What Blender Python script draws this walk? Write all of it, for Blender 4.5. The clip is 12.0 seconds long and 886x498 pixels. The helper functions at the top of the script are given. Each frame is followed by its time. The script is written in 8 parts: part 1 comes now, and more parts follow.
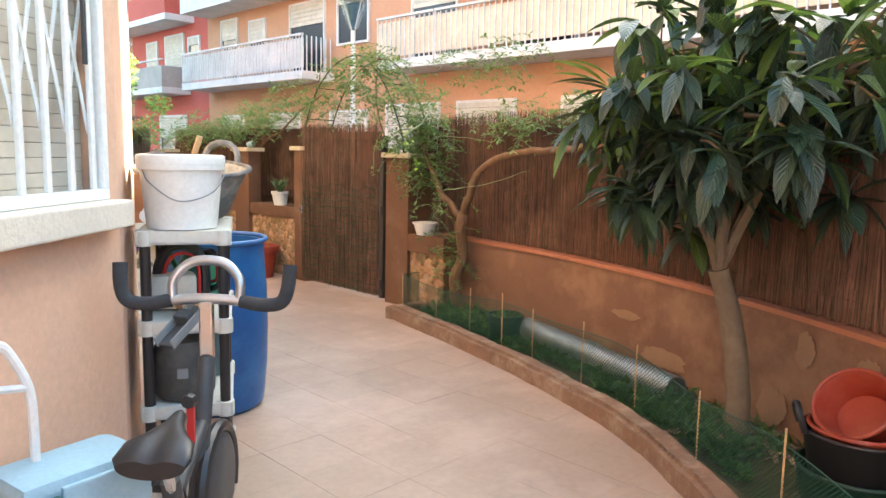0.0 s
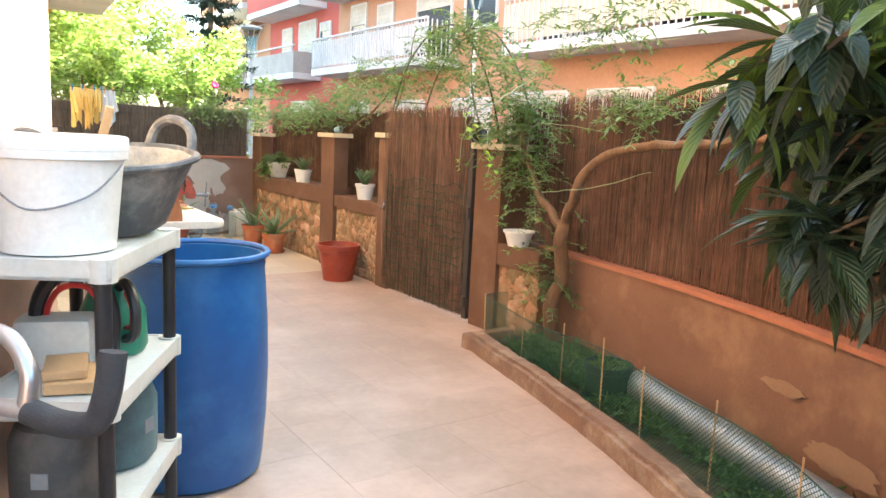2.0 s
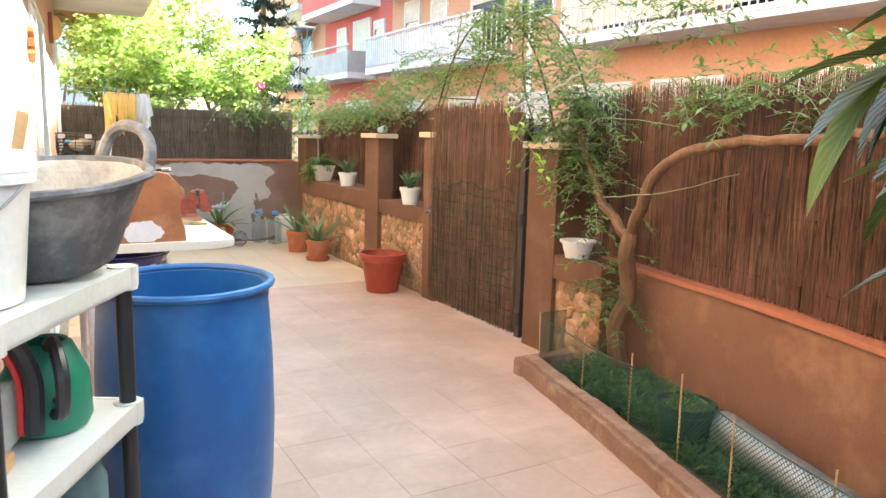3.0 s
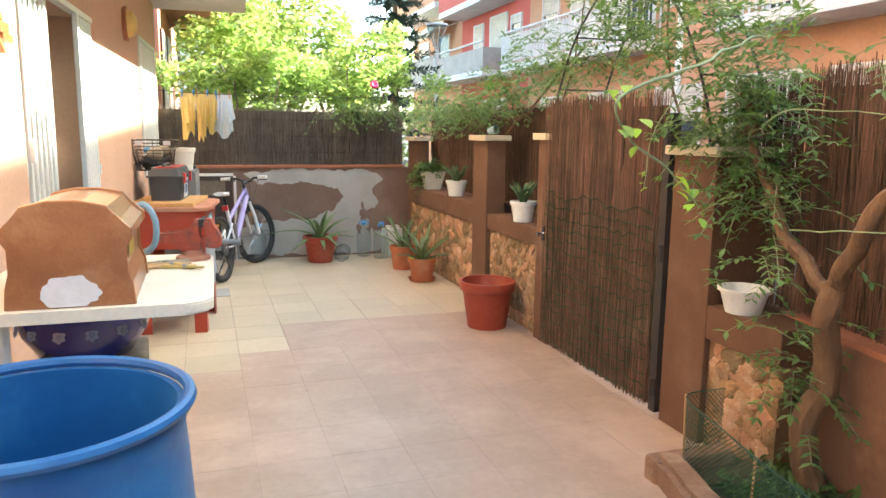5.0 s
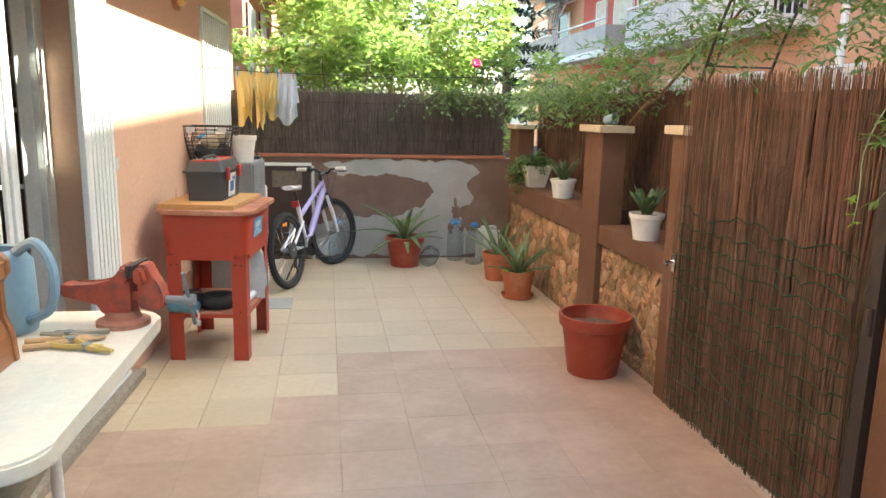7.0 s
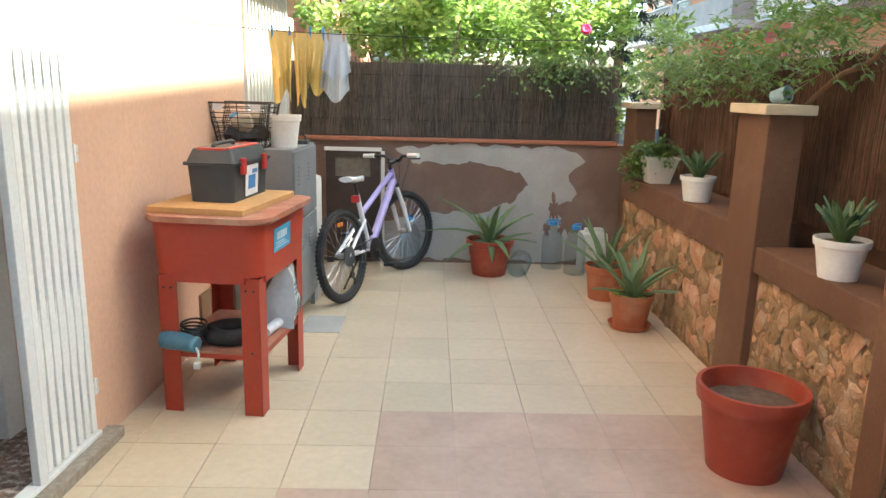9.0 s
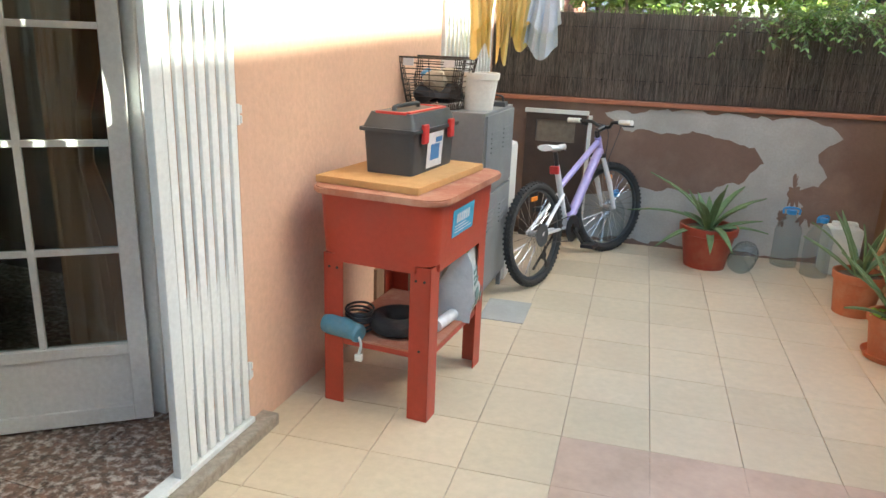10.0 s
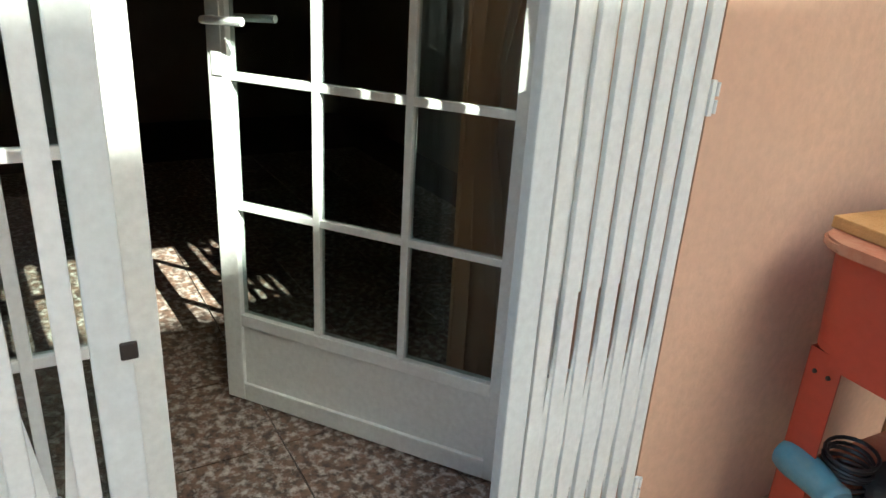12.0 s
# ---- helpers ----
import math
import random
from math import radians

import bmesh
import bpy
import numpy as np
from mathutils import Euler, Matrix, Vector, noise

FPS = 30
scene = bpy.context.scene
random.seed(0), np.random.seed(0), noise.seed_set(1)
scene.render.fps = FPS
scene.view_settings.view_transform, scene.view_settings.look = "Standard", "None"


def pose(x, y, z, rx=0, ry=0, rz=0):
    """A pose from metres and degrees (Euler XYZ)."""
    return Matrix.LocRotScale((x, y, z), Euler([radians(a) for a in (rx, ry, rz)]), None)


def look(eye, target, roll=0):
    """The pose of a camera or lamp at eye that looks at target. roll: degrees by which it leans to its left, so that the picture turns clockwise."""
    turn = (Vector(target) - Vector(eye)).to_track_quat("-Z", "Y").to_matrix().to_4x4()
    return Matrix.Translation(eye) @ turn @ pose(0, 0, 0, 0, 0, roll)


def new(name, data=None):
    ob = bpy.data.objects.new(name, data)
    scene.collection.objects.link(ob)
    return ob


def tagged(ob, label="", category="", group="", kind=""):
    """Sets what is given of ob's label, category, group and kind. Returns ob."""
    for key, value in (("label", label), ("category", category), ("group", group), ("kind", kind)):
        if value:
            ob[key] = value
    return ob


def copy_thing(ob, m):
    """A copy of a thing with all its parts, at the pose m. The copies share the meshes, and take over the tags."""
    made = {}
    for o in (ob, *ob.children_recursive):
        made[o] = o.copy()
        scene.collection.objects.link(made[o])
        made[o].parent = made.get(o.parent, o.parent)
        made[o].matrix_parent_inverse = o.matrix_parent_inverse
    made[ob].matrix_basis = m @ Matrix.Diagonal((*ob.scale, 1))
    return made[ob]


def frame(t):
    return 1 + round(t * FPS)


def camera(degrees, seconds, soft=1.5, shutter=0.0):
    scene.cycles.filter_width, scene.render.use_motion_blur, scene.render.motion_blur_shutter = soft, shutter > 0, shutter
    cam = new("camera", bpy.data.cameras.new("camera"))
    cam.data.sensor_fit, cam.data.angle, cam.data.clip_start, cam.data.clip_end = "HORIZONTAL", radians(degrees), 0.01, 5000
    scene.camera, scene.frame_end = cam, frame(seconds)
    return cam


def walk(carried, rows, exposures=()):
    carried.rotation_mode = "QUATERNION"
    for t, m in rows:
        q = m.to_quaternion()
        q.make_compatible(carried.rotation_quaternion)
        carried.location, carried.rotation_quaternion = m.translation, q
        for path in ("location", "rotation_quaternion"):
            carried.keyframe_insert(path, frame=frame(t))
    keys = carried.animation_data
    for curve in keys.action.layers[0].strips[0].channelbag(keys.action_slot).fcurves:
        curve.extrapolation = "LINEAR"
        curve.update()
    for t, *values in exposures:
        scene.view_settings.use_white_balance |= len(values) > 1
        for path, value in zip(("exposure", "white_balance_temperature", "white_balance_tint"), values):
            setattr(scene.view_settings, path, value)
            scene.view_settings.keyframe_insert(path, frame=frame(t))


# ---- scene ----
cam = camera(63.4, 12.0)
EXPOSURES = [(0.0, 2.87, 6800, -3), (0.5, 3.07, 6800, -3), (1.0, 3.0, 6800, -3), (1.5, 3.1, 6800, -3), (2.5, 3.22, 6800, -3), (3.5, 3.2, 6800, -3), (5.5, 2.75, 6800, -4), (6.5, 2.6, 6750, -4), (8.5, 2.6, 6500, -5),
             (9.5, 2.62, 6400, -5), (10.5, 2.58, 6300, -5), (12.0, 2.22, 6150, -7)]
METRES, EYE, TILT, LEAN, TURN = 7.2, 1.405, 0.0, 0.0, -45.0
ROWS = [
    (0.0, -0.0007, 0.0029, 0.0005, 0.06, -7.59, -1.21),
    (0.5, 0.0123, 0.0395, 0.0005, 5.16, -7.85, -2.32),
    (1.0, 0.0137, 0.0820, -0.0005, 3.64, -8.11, -1.93),
    (1.5, 0.0165, 0.1270, -0.0006, 4.50, -8.36, -0.10),
    (2.0, 0.0328, 0.1766, 0.0010, 10.81, -8.63, -2.77),
    (2.5, 0.0356, 0.2126, 0.0000, 13.54, -9.00, -1.77),
    (3.0, 0.0275, 0.2552, 0.0039, 15.43, -9.04, -1.51),
    (3.5, 0.0262, 0.2953, 0.0036, 18.08, -9.34, -0.89),
    (5.5, -0.0033, 0.4656, 0.0095, 30.65, -9.58, -0.76),
    (6.0, -0.0118, 0.5024, 0.0113, 34.51, -10.12, -0.77),
    (6.5, -0.0322, 0.5383, 0.0124, 35.26, -10.64, -0.96),
    (8.5, -0.1254, 0.6836, 0.0135, 40.37, -11.48, -1.71),
    (9.0, -0.1515, 0.7204, 0.0088, 44.13, -12.67, -1.34),
    (9.5, -0.1789, 0.7485, 0.0110, 54.74, -13.55, -1.22),
    (10.0, -0.2134, 0.7722, 0.0106, 60.37, -16.78, -2.14),
    (10.5, -0.2425, 0.7945, 0.0085, 67.71, -17.34, -1.06),
    (11.0, -0.2726, 0.8173, 0.0028, 83.78, -17.23, -1.06),
    (11.5, -0.3043, 0.8263, 0.0027, 96.26, -20.07, -2.75),
    (12.0, -0.3460, 0.8250, 0.0013, 102.04, -21.99, -3.24),
]
walk(cam, [(t, pose(0, 0, EYE, TILT, LEAN, TURN) @ pose(METRES * x, METRES * y, METRES * z, 90 + pitch, roll, yaw)) for t, x, y, z, yaw, pitch, roll in ROWS],
     exposures=EXPOSURES)

# ---- world and sun ----
SUN_EL, SUN_AZ = 38.5, 89.0
world = bpy.data.worlds.new("world")
scene.world = world
world.use_nodes = True
_wt = world.node_tree
sky = _wt.nodes.new("ShaderNodeTexSky")
sky.sky_type, sky.sun_disc = "NISHITA", False
sky.sun_elevation, sky.sun_rotation = radians(SUN_EL), radians(SUN_AZ)
sky.air_density, sky.dust_density = 1.0, 2.5
_wt.nodes["Background"].inputs["Strength"].default_value = 0.15
_wt.links.new(sky.outputs[0], _wt.nodes["Background"].inputs["Color"])
sun = new("sun", bpy.data.lights.new("sun", "SUN"))
sun.data.energy, sun.data.angle, sun.data.color = 4.5, radians(0.53), (1.0, 0.93, 0.82)
_a, _e = radians(90 - SUN_AZ), radians(SUN_EL)
_sd = Vector((math.cos(_e) * math.cos(_a), math.cos(_e) * math.sin(_a), math.sin(_e)))
sun.matrix_world = look(_sd * 30, (0, 0, 0))


# ---- materials ----
def mat(name, c1, c2=None, scale=6.0, rough=0.7, bump=0.15, fine=60.0, metal=0.0, dirt=None, dirt_scale=1.6, dirt_amt=0.5,
        vary=0.0, trans=0.0, alpha=1.0, stretch=(1, 1, 1), coat=0.0, spec=0.5, island=0.0, hue=0.03):
    """Two scales of colour variation, stains, fine relief."""
    m = bpy.data.materials.new(name)
    m.use_nodes = True
    t = m.node_tree
    N, L = t.nodes.new, t.links.new
    b = t.nodes["Principled BSDF"]
    b.inputs["Roughness"].default_value = rough
    b.inputs["Metallic"].default_value = metal
    b.inputs["Specular IOR Level"].default_value = spec
    b.inputs["Coat Weight"].default_value = coat
    b.inputs["Coat Roughness"].default_value = 0.15
    c2 = c2 or tuple(min(1, v * 0.8) for v in c1)
    geo = N("ShaderNodeNewGeometry")
    mp = N("ShaderNodeMapping")
    mp.inputs["Scale"].default_value = stretch
    L(geo.outputs["Position"], mp.inputs["Vector"])

    def noise_tex(sc, det, ro=0.6):
        n = N("ShaderNodeTexNoise")
        n.inputs["Scale"].default_value, n.inputs["Detail"].default_value, n.inputs["Roughness"].default_value = sc, det, ro
        L(mp.outputs[0], n.inputs["Vector"])
        return n

    def mix(fac, a, bb, blend="MIX"):
        x = N("ShaderNodeMix")
        x.data_type, x.blend_type = "RGBA", blend
        for sock, v in ((x.inputs[0], fac), (x.inputs[6], a), (x.inputs[7], bb)):
            if isinstance(v, (int, float)):
                sock.default_value = v
            elif isinstance(v, tuple):
                sock.default_value = (*v, 1)
            else:
                L(v, sock)
        return x.outputs[2]

    def ramp(val, lo, hi):
        r = N("ShaderNodeMapRange")
        r.inputs[1].default_value, r.inputs[2].default_value = lo, hi
        L(val, r.inputs[0])
        return r.outputs[0]

    big, small = noise_tex(scale, 4), noise_tex(fine, 3)
    col = mix(ramp(big.outputs[0], 0.35, 0.65), c1, c2)
    col = mix(ramp(small.outputs[0], 0.3, 0.75), col, mix(0.5, col, tuple(v * 0.72 for v in c1)))
    if dirt:
        d = noise_tex(dirt_scale, 6, 0.65)
        f = N("ShaderNodeMath")
        f.operation = "MULTIPLY"
        f.inputs[1].default_value = dirt_amt
        L(ramp(d.outputs[0], 0.48, 0.66), f.inputs[0])
        col = mix(f.outputs[0], col, dirt)
    if vary or island:
        src = N("ShaderNodeObjectInfo").outputs["Random"] if vary else geo.outputs["Random Per Island"]
        h = N("ShaderNodeHueSaturation")
        amt = vary or island
        L(ramp_out(N, L, src, 1 - amt, 1 + amt), h.inputs["Value"])
        L(ramp_out(N, L, src, 0.5 + amt * hue, 0.5 - amt * hue), h.inputs["Hue"])
        L(col, h.inputs["Color"])
        col = h.outputs[0]
    L(col, b.inputs["Base Color"])
    if bump:
        bp = N("ShaderNodeBump")
        bp.inputs["Strength"].default_value, bp.inputs["Distance"].default_value = bump, 0.01
        L(small.outputs[0], bp.inputs["Height"])
        L(bp.outputs[0], b.inputs["Normal"])
    if rough > 0.12:
        L(ramp_out(N, L, big.outputs[0], max(0.02, rough - 0.1), min(1, rough + 0.1)), b.inputs["Roughness"])
    if trans:
        tr = N("ShaderNodeBsdfTranslucent")
        ms = N("ShaderNodeMixShader")
        ms.inputs[0].default_value = trans
        L(mix(0.35, col, (0.5, 0.75, 0.1)), tr.inputs["Color"])
        L(b.outputs[0], ms.inputs[1])
        L(tr.outputs[0], ms.inputs[2])
        L(ms.outputs[0], t.nodes["Material Output"].inputs["Surface"])
    b.inputs["Alpha"].default_value = alpha
    return m


def ramp_out(N, L, src, lo, hi):
    r = N("ShaderNodeMapRange")
    r.inputs[3].default_value, r.inputs[4].default_value = lo, hi
    L(src, r.inputs[0])
    return r.outputs[0]


def glass_mat(name, tint=(0.9, 0.95, 0.95), rough=0.02, see=0.75):
    """Thin pane: gloss over see-through."""
    m = bpy.data.materials.new(name)
    m.use_nodes = True
    t = m.node_tree
    N, L = t.nodes.new, t.links.new
    tr, gl, ms, fr = N("ShaderNodeBsdfTransparent"), N("ShaderNodeBsdfGlossy"), N("ShaderNodeMixShader"), N("ShaderNodeLayerWeight")
    tr.inputs[0].default_value = (*[v * see for v in tint], 1)
    gl.inputs["Roughness"].default_value = rough
    fr.inputs[0].default_value = 0.5
    pw_, ad = N("ShaderNodeMath"), N("ShaderNodeMath")
    pw_.operation, pw_.inputs[1].default_value = "POWER", 4.0
    ad.operation, ad.inputs[1].default_value, ad.inputs[2].default_value = "MULTIPLY_ADD", 0.7, 0.045
    L(fr.outputs["Facing"], pw_.inputs[0])
    L(pw_.outputs[0], ad.inputs[0])
    L(ad.outputs[0], ms.inputs[0])
    L(tr.outputs[0], ms.inputs[1])
    L(gl.outputs[0], ms.inputs[2])
    L(ms.outputs[0], t.nodes["Material Output"].inputs["Surface"])
    return m


SALMON = mat("salmon_render", (0.70, 0.46, 0.33), (0.66, 0.42, 0.30), 1.5, 0.85, 0.16, 38, dirt=(0.57, 0.37, 0.265), dirt_scale=1.1, dirt_amt=0.3)
BROWN = mat("brown_paint", (0.140, 0.067, 0.035), (0.117, 0.055, 0.029), 2.5, 0.85, 0.25, 70, dirt=(0.27, 0.165, 0.105), dirt_amt=0.35)
LOWWALL = mat("worn_brown_wall", (0.215, 0.112, 0.070), (0.178, 0.090, 0.056), 2.0, 0.85, 0.3, 60, dirt=(0.34, 0.20, 0.115), dirt_scale=1.7, dirt_amt=0.7)
PEEL = mat("peeling_brown_wall", (0.215, 0.137, 0.102), (0.185, 0.115, 0.085), 2.0, 0.9, 0.3, 50, dirt=(0.29, 0.21, 0.165), dirt_scale=1.6, dirt_amt=0.5)
GREYPATCH = mat("bare_cement", (0.45, 0.43, 0.39), (0.37, 0.35, 0.315), 3.0, 0.9, 0.3, 60, dirt=(0.5, 0.48, 0.44), dirt_amt=0.4)
PALEPATCH = mat("bare_plaster", (0.31, 0.185, 0.112), (0.26, 0.155, 0.095), 5.0, 0.9, 0.3, 60)
COPING = mat("terracotta_coping", (0.42, 0.16, 0.09), (0.36, 0.14, 0.08), 8, 0.8, 0.3, 60)
CAP = mat("cream_cap", (0.62, 0.53, 0.38), (0.55, 0.46, 0.32), 8, 0.8, 0.3, 60)
TILE = mat("cream_floor_tile", (0.605, 0.492, 0.338), (0.55, 0.44, 0.298), 1.4, 0.45, 0.12, 25, dirt=(0.52, 0.40, 0.28), dirt_scale=2.2, dirt_amt=0.4, vary=0.06)
PINK = mat("pink_floor_tile", (0.465, 0.325, 0.235), (0.42, 0.288, 0.205), 1.2, 0.5, 0.12, 25, dirt=(0.60, 0.43, 0.33), dirt_scale=1.4, dirt_amt=0.55, vary=0.05)
GROUT = mat("grout", (0.40, 0.29, 0.22), None, 10, 0.9, 0.3, 60)
KERB = mat("worn_kerb", (0.27, 0.155, 0.095), (0.21, 0.12, 0.075), 7, 0.9, 0.7, 45, dirt=(0.42, 0.31, 0.21), dirt_scale=6, dirt_amt=0.6)
SOIL = mat("soil", (0.09, 0.07, 0.04), (0.06, 0.06, 0.03), 8, 0.95, 0.8, 50, dirt=(0.05, 0.08, 0.02), dirt_scale=6, dirt_amt=0.7)
STONE = mat("rubble_stone", (0.375, 0.225, 0.11), (0.285, 0.165, 0.085), 14, 0.92, 1.0, 55, dirt=(0.42, 0.35, 0.25), dirt_scale=9, dirt_amt=0.55, vary=0.42, hue=0.042)
MORTAR = mat("brown_mortar", (0.27, 0.165, 0.085), None, 10, 0.95, 0.5, 60)
REED = mat("brown_reed", (0.120, 0.061, 0.034), (0.074, 0.036, 0.021), 5, 0.8, 0.3, 120, island=0.6, dirt=(0.21, 0.12, 0.072), dirt_amt=0.5, dirt_scale=3.0)
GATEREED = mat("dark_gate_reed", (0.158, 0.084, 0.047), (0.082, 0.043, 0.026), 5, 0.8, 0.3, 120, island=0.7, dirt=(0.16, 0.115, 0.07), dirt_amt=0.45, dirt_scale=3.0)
REEDG = mat("weathered_reed", (0.205, 0.16, 0.12), (0.135, 0.104, 0.078), 5, 0.85, 0.3, 120, island=0.5, dirt=(0.2, 0.17, 0.13), dirt_amt=0.4)
WIRE = mat("dark_wire", (0.05, 0.045, 0.04), None, 20, 0.5, 0, metal=0.6)
GREENWIRE = mat("green_wire", (0.026, 0.070, 0.035), None, 20, 0.9, 0, spec=0.1)
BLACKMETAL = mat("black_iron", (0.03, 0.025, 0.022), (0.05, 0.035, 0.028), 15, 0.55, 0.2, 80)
WHITE = mat("white_enamel", (0.81, 0.835, 0.825), (0.78, 0.805, 0.795), 3, 0.34, 0.015, 60, dirt=(0.68, 0.67, 0.62), dirt_scale=5, dirt_amt=0.12)
GREYPOST = mat("pale_grey_paint", (0.72, 0.76, 0.76), (0.68, 0.72, 0.72), 3, 0.38, 0.02, 60)
CREAMSTONE = mat("sill_stone", (0.70, 0.66, 0.57), (0.64, 0.6, 0.52), 6, 0.7, 0.25, 60)
GRANITE = mat("granite_floor", (0.27, 0.165, 0.12), (0.03, 0.026, 0.024), 42, 0.35, 0.05, 150, dirt=(0.62, 0.58, 0.54), dirt_scale=34, dirt_amt=1.0)
STEPSTONE = mat("step_stone", (0.36, 0.31, 0.25), (0.24, 0.2, 0.16), 40, 0.8, 0.4, 90)
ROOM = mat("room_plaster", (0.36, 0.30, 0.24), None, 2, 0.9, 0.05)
CURTAIN = mat("salmon_curtain", (0.62, 0.34, 0.2), (0.55, 0.3, 0.17), 5, 0.9, 0.2, 100)
GLASS = glass_mat("window_glass", (0.88, 0.94, 0.92), 0.01, 0.88)
BLUE = mat("blue_plastic", (0.018, 0.122, 0.335), (0.015, 0.095, 0.28), 3.5, 0.36, 0.08, 30, dirt=(0.05, 0.21, 0.44), dirt_scale=3, dirt_amt=0.5)
BLACKP = mat("black_plastic", (0.018, 0.018, 0.02), (0.025, 0.025, 0.027), 5, 0.4, 0.05)
SHELFW = mat("shelf_grey_plastic", (0.62, 0.62, 0.56), (0.57, 0.57, 0.51), 5, 0.5, 0.04, 60, dirt=(0.45, 0.43, 0.38), dirt_amt=0.3)
WHITEP = mat("white_bucket_plastic", (0.78, 0.78, 0.74), (0.73, 0.73, 0.69), 3, 0.4, 0.03, 60, dirt=(0.6, 0.57, 0.5), dirt_amt=0.25, dirt_scale=4)
RUBBER = mat("mortar_rubber", (0.13, 0.135, 0.135), (0.085, 0.088, 0.09), 9, 0.7, 0.4, 40, dirt=(0.34, 0.33, 0.29), dirt_scale=11, dirt_amt=0.6)
CEMENT = mat("dried_cement", (0.44, 0.42, 0.36), (0.34, 0.32, 0.27), 9, 0.95, 0.6, 45, dirt=(0.2, 0.2, 0.19), dirt_scale=12, dirt_amt=0.6)
TERRA = mat("terracotta_plastic", (0.335, 0.048, 0.024), (0.295, 0.042, 0.022), 4, 0.5, 0.1, 40, dirt=(0.5, 0.22, 0.12), dirt_scale=5, dirt_amt=0.3)
CLAY = mat("clay_pot", (0.45, 0.135, 0.055), (0.40, 0.118, 0.048), 5, 0.75, 0.2, 50, dirt=(0.55, 0.33, 0.2), dirt_amt=0.35, dirt_scale=5)
REDPAINT = mat("red_enamel", (0.43, 0.052, 0.026), (0.39, 0.046, 0.023), 4, 0.42, 0.08, 40, dirt=(0.36, 0.08, 0.045), dirt_scale=4, dirt_amt=0.4)
VISERED = mat("worn_vise_paint", (0.44, 0.08, 0.04), (0.34, 0.065, 0.036), 22, 0.55, 0.3, 70, dirt=(0.10, 0.06, 0.045), dirt_scale=14, dirt_amt=0.7)
RUST = mat("rusty_red_lid", (0.42, 0.17, 0.10), (0.36, 0.13, 0.08), 8, 0.7, 0.3, 60, dirt=(0.5, 0.3, 0.2), dirt_amt=0.6, dirt_scale=6)
WOODB = mat("particle_board", (0.56, 0.32, 0.125), (0.50, 0.28, 0.11), 20, 0.75, 0.3, 120)
WOOD = mat("varnished_wood", (0.35, 0.15, 0.06), (0.26, 0.10, 0.038), 9, 0.35, 0.2, 90, stretch=(1, 0.15, 1), dirt=(0.46, 0.25, 0.12), dirt_amt=0.6, dirt_scale=7, coat=0.2)
LIGHTWOOD = mat("pine_wood", (0.55, 0.36, 0.18), (0.48, 0.3, 0.15), 8, 0.7, 0.2, 90, stretch=(1, 0.2, 1))
TABLETOP = mat("cream_table_plastic", (0.74, 0.71, 0.60), (0.70, 0.66, 0.55), 3, 0.45, 0.05, 60, dirt=(0.58, 0.53, 0.44), dirt_amt=0.25, dirt_scale=3)
GREYSTEEL = mat("grey_steel_cabinet", (0.25, 0.27, 0.28), (0.22, 0.24, 0.25), 3, 0.45, 0.06, 50, metal=0.2)
DARKGREY = mat("dark_grey_plastic", (0.055, 0.06, 0.065), (0.045, 0.05, 0.055), 6, 0.5, 0.1, 90)
REDP = mat("red_plastic", (0.55, 0.03, 0.03), None, 6, 0.4, 0.03)
CHROME = mat("chrome", (0.75, 0.76, 0.78), None, 5, 0.18, 0, metal=1.0)
ALU = mat("brushed_grey_metal", (0.5, 0.51, 0.53), None, 8, 0.35, 0.03, metal=0.9)
GALV = mat("galvanised_duct", (0.38, 0.41, 0.41), (0.28, 0.31, 0.31), 9, 0.46, 0.1, 50, metal=0.75)
BARK = mat("smooth_bark", (0.20, 0.145, 0.095), (0.14, 0.105, 0.07), 9, 0.9, 0.6, 40, dirt=(0.27, 0.21, 0.145), dirt_amt=0.5, dirt_scale=9)
VINEBARK = mat("vine_bark", (0.21, 0.12, 0.062), (0.13, 0.072, 0.04), 14, 0.9, 0.9, 60, stretch=(1, 1, 0.3))
LOQUAT = mat("loquat_leaf", (0.02, 0.043, 0.03), (0.030, 0.064, 0.038), 7, 0.42, 0.5, 70, island=0.45, trans=0.10, coat=0.12)
LOQUAT2 = mat("young_loquat_leaf", (0.10, 0.18, 0.045), (0.13, 0.21, 0.05), 7, 0.5, 0.2, 60, island=0.3, trans=0.3)
VINELEAF = mat("jasmine_leaf", (0.088, 0.165, 0.052), (0.122, 0.205, 0.06), 6, 0.55, 0.1, 60, island=0.4, trans=0.3)


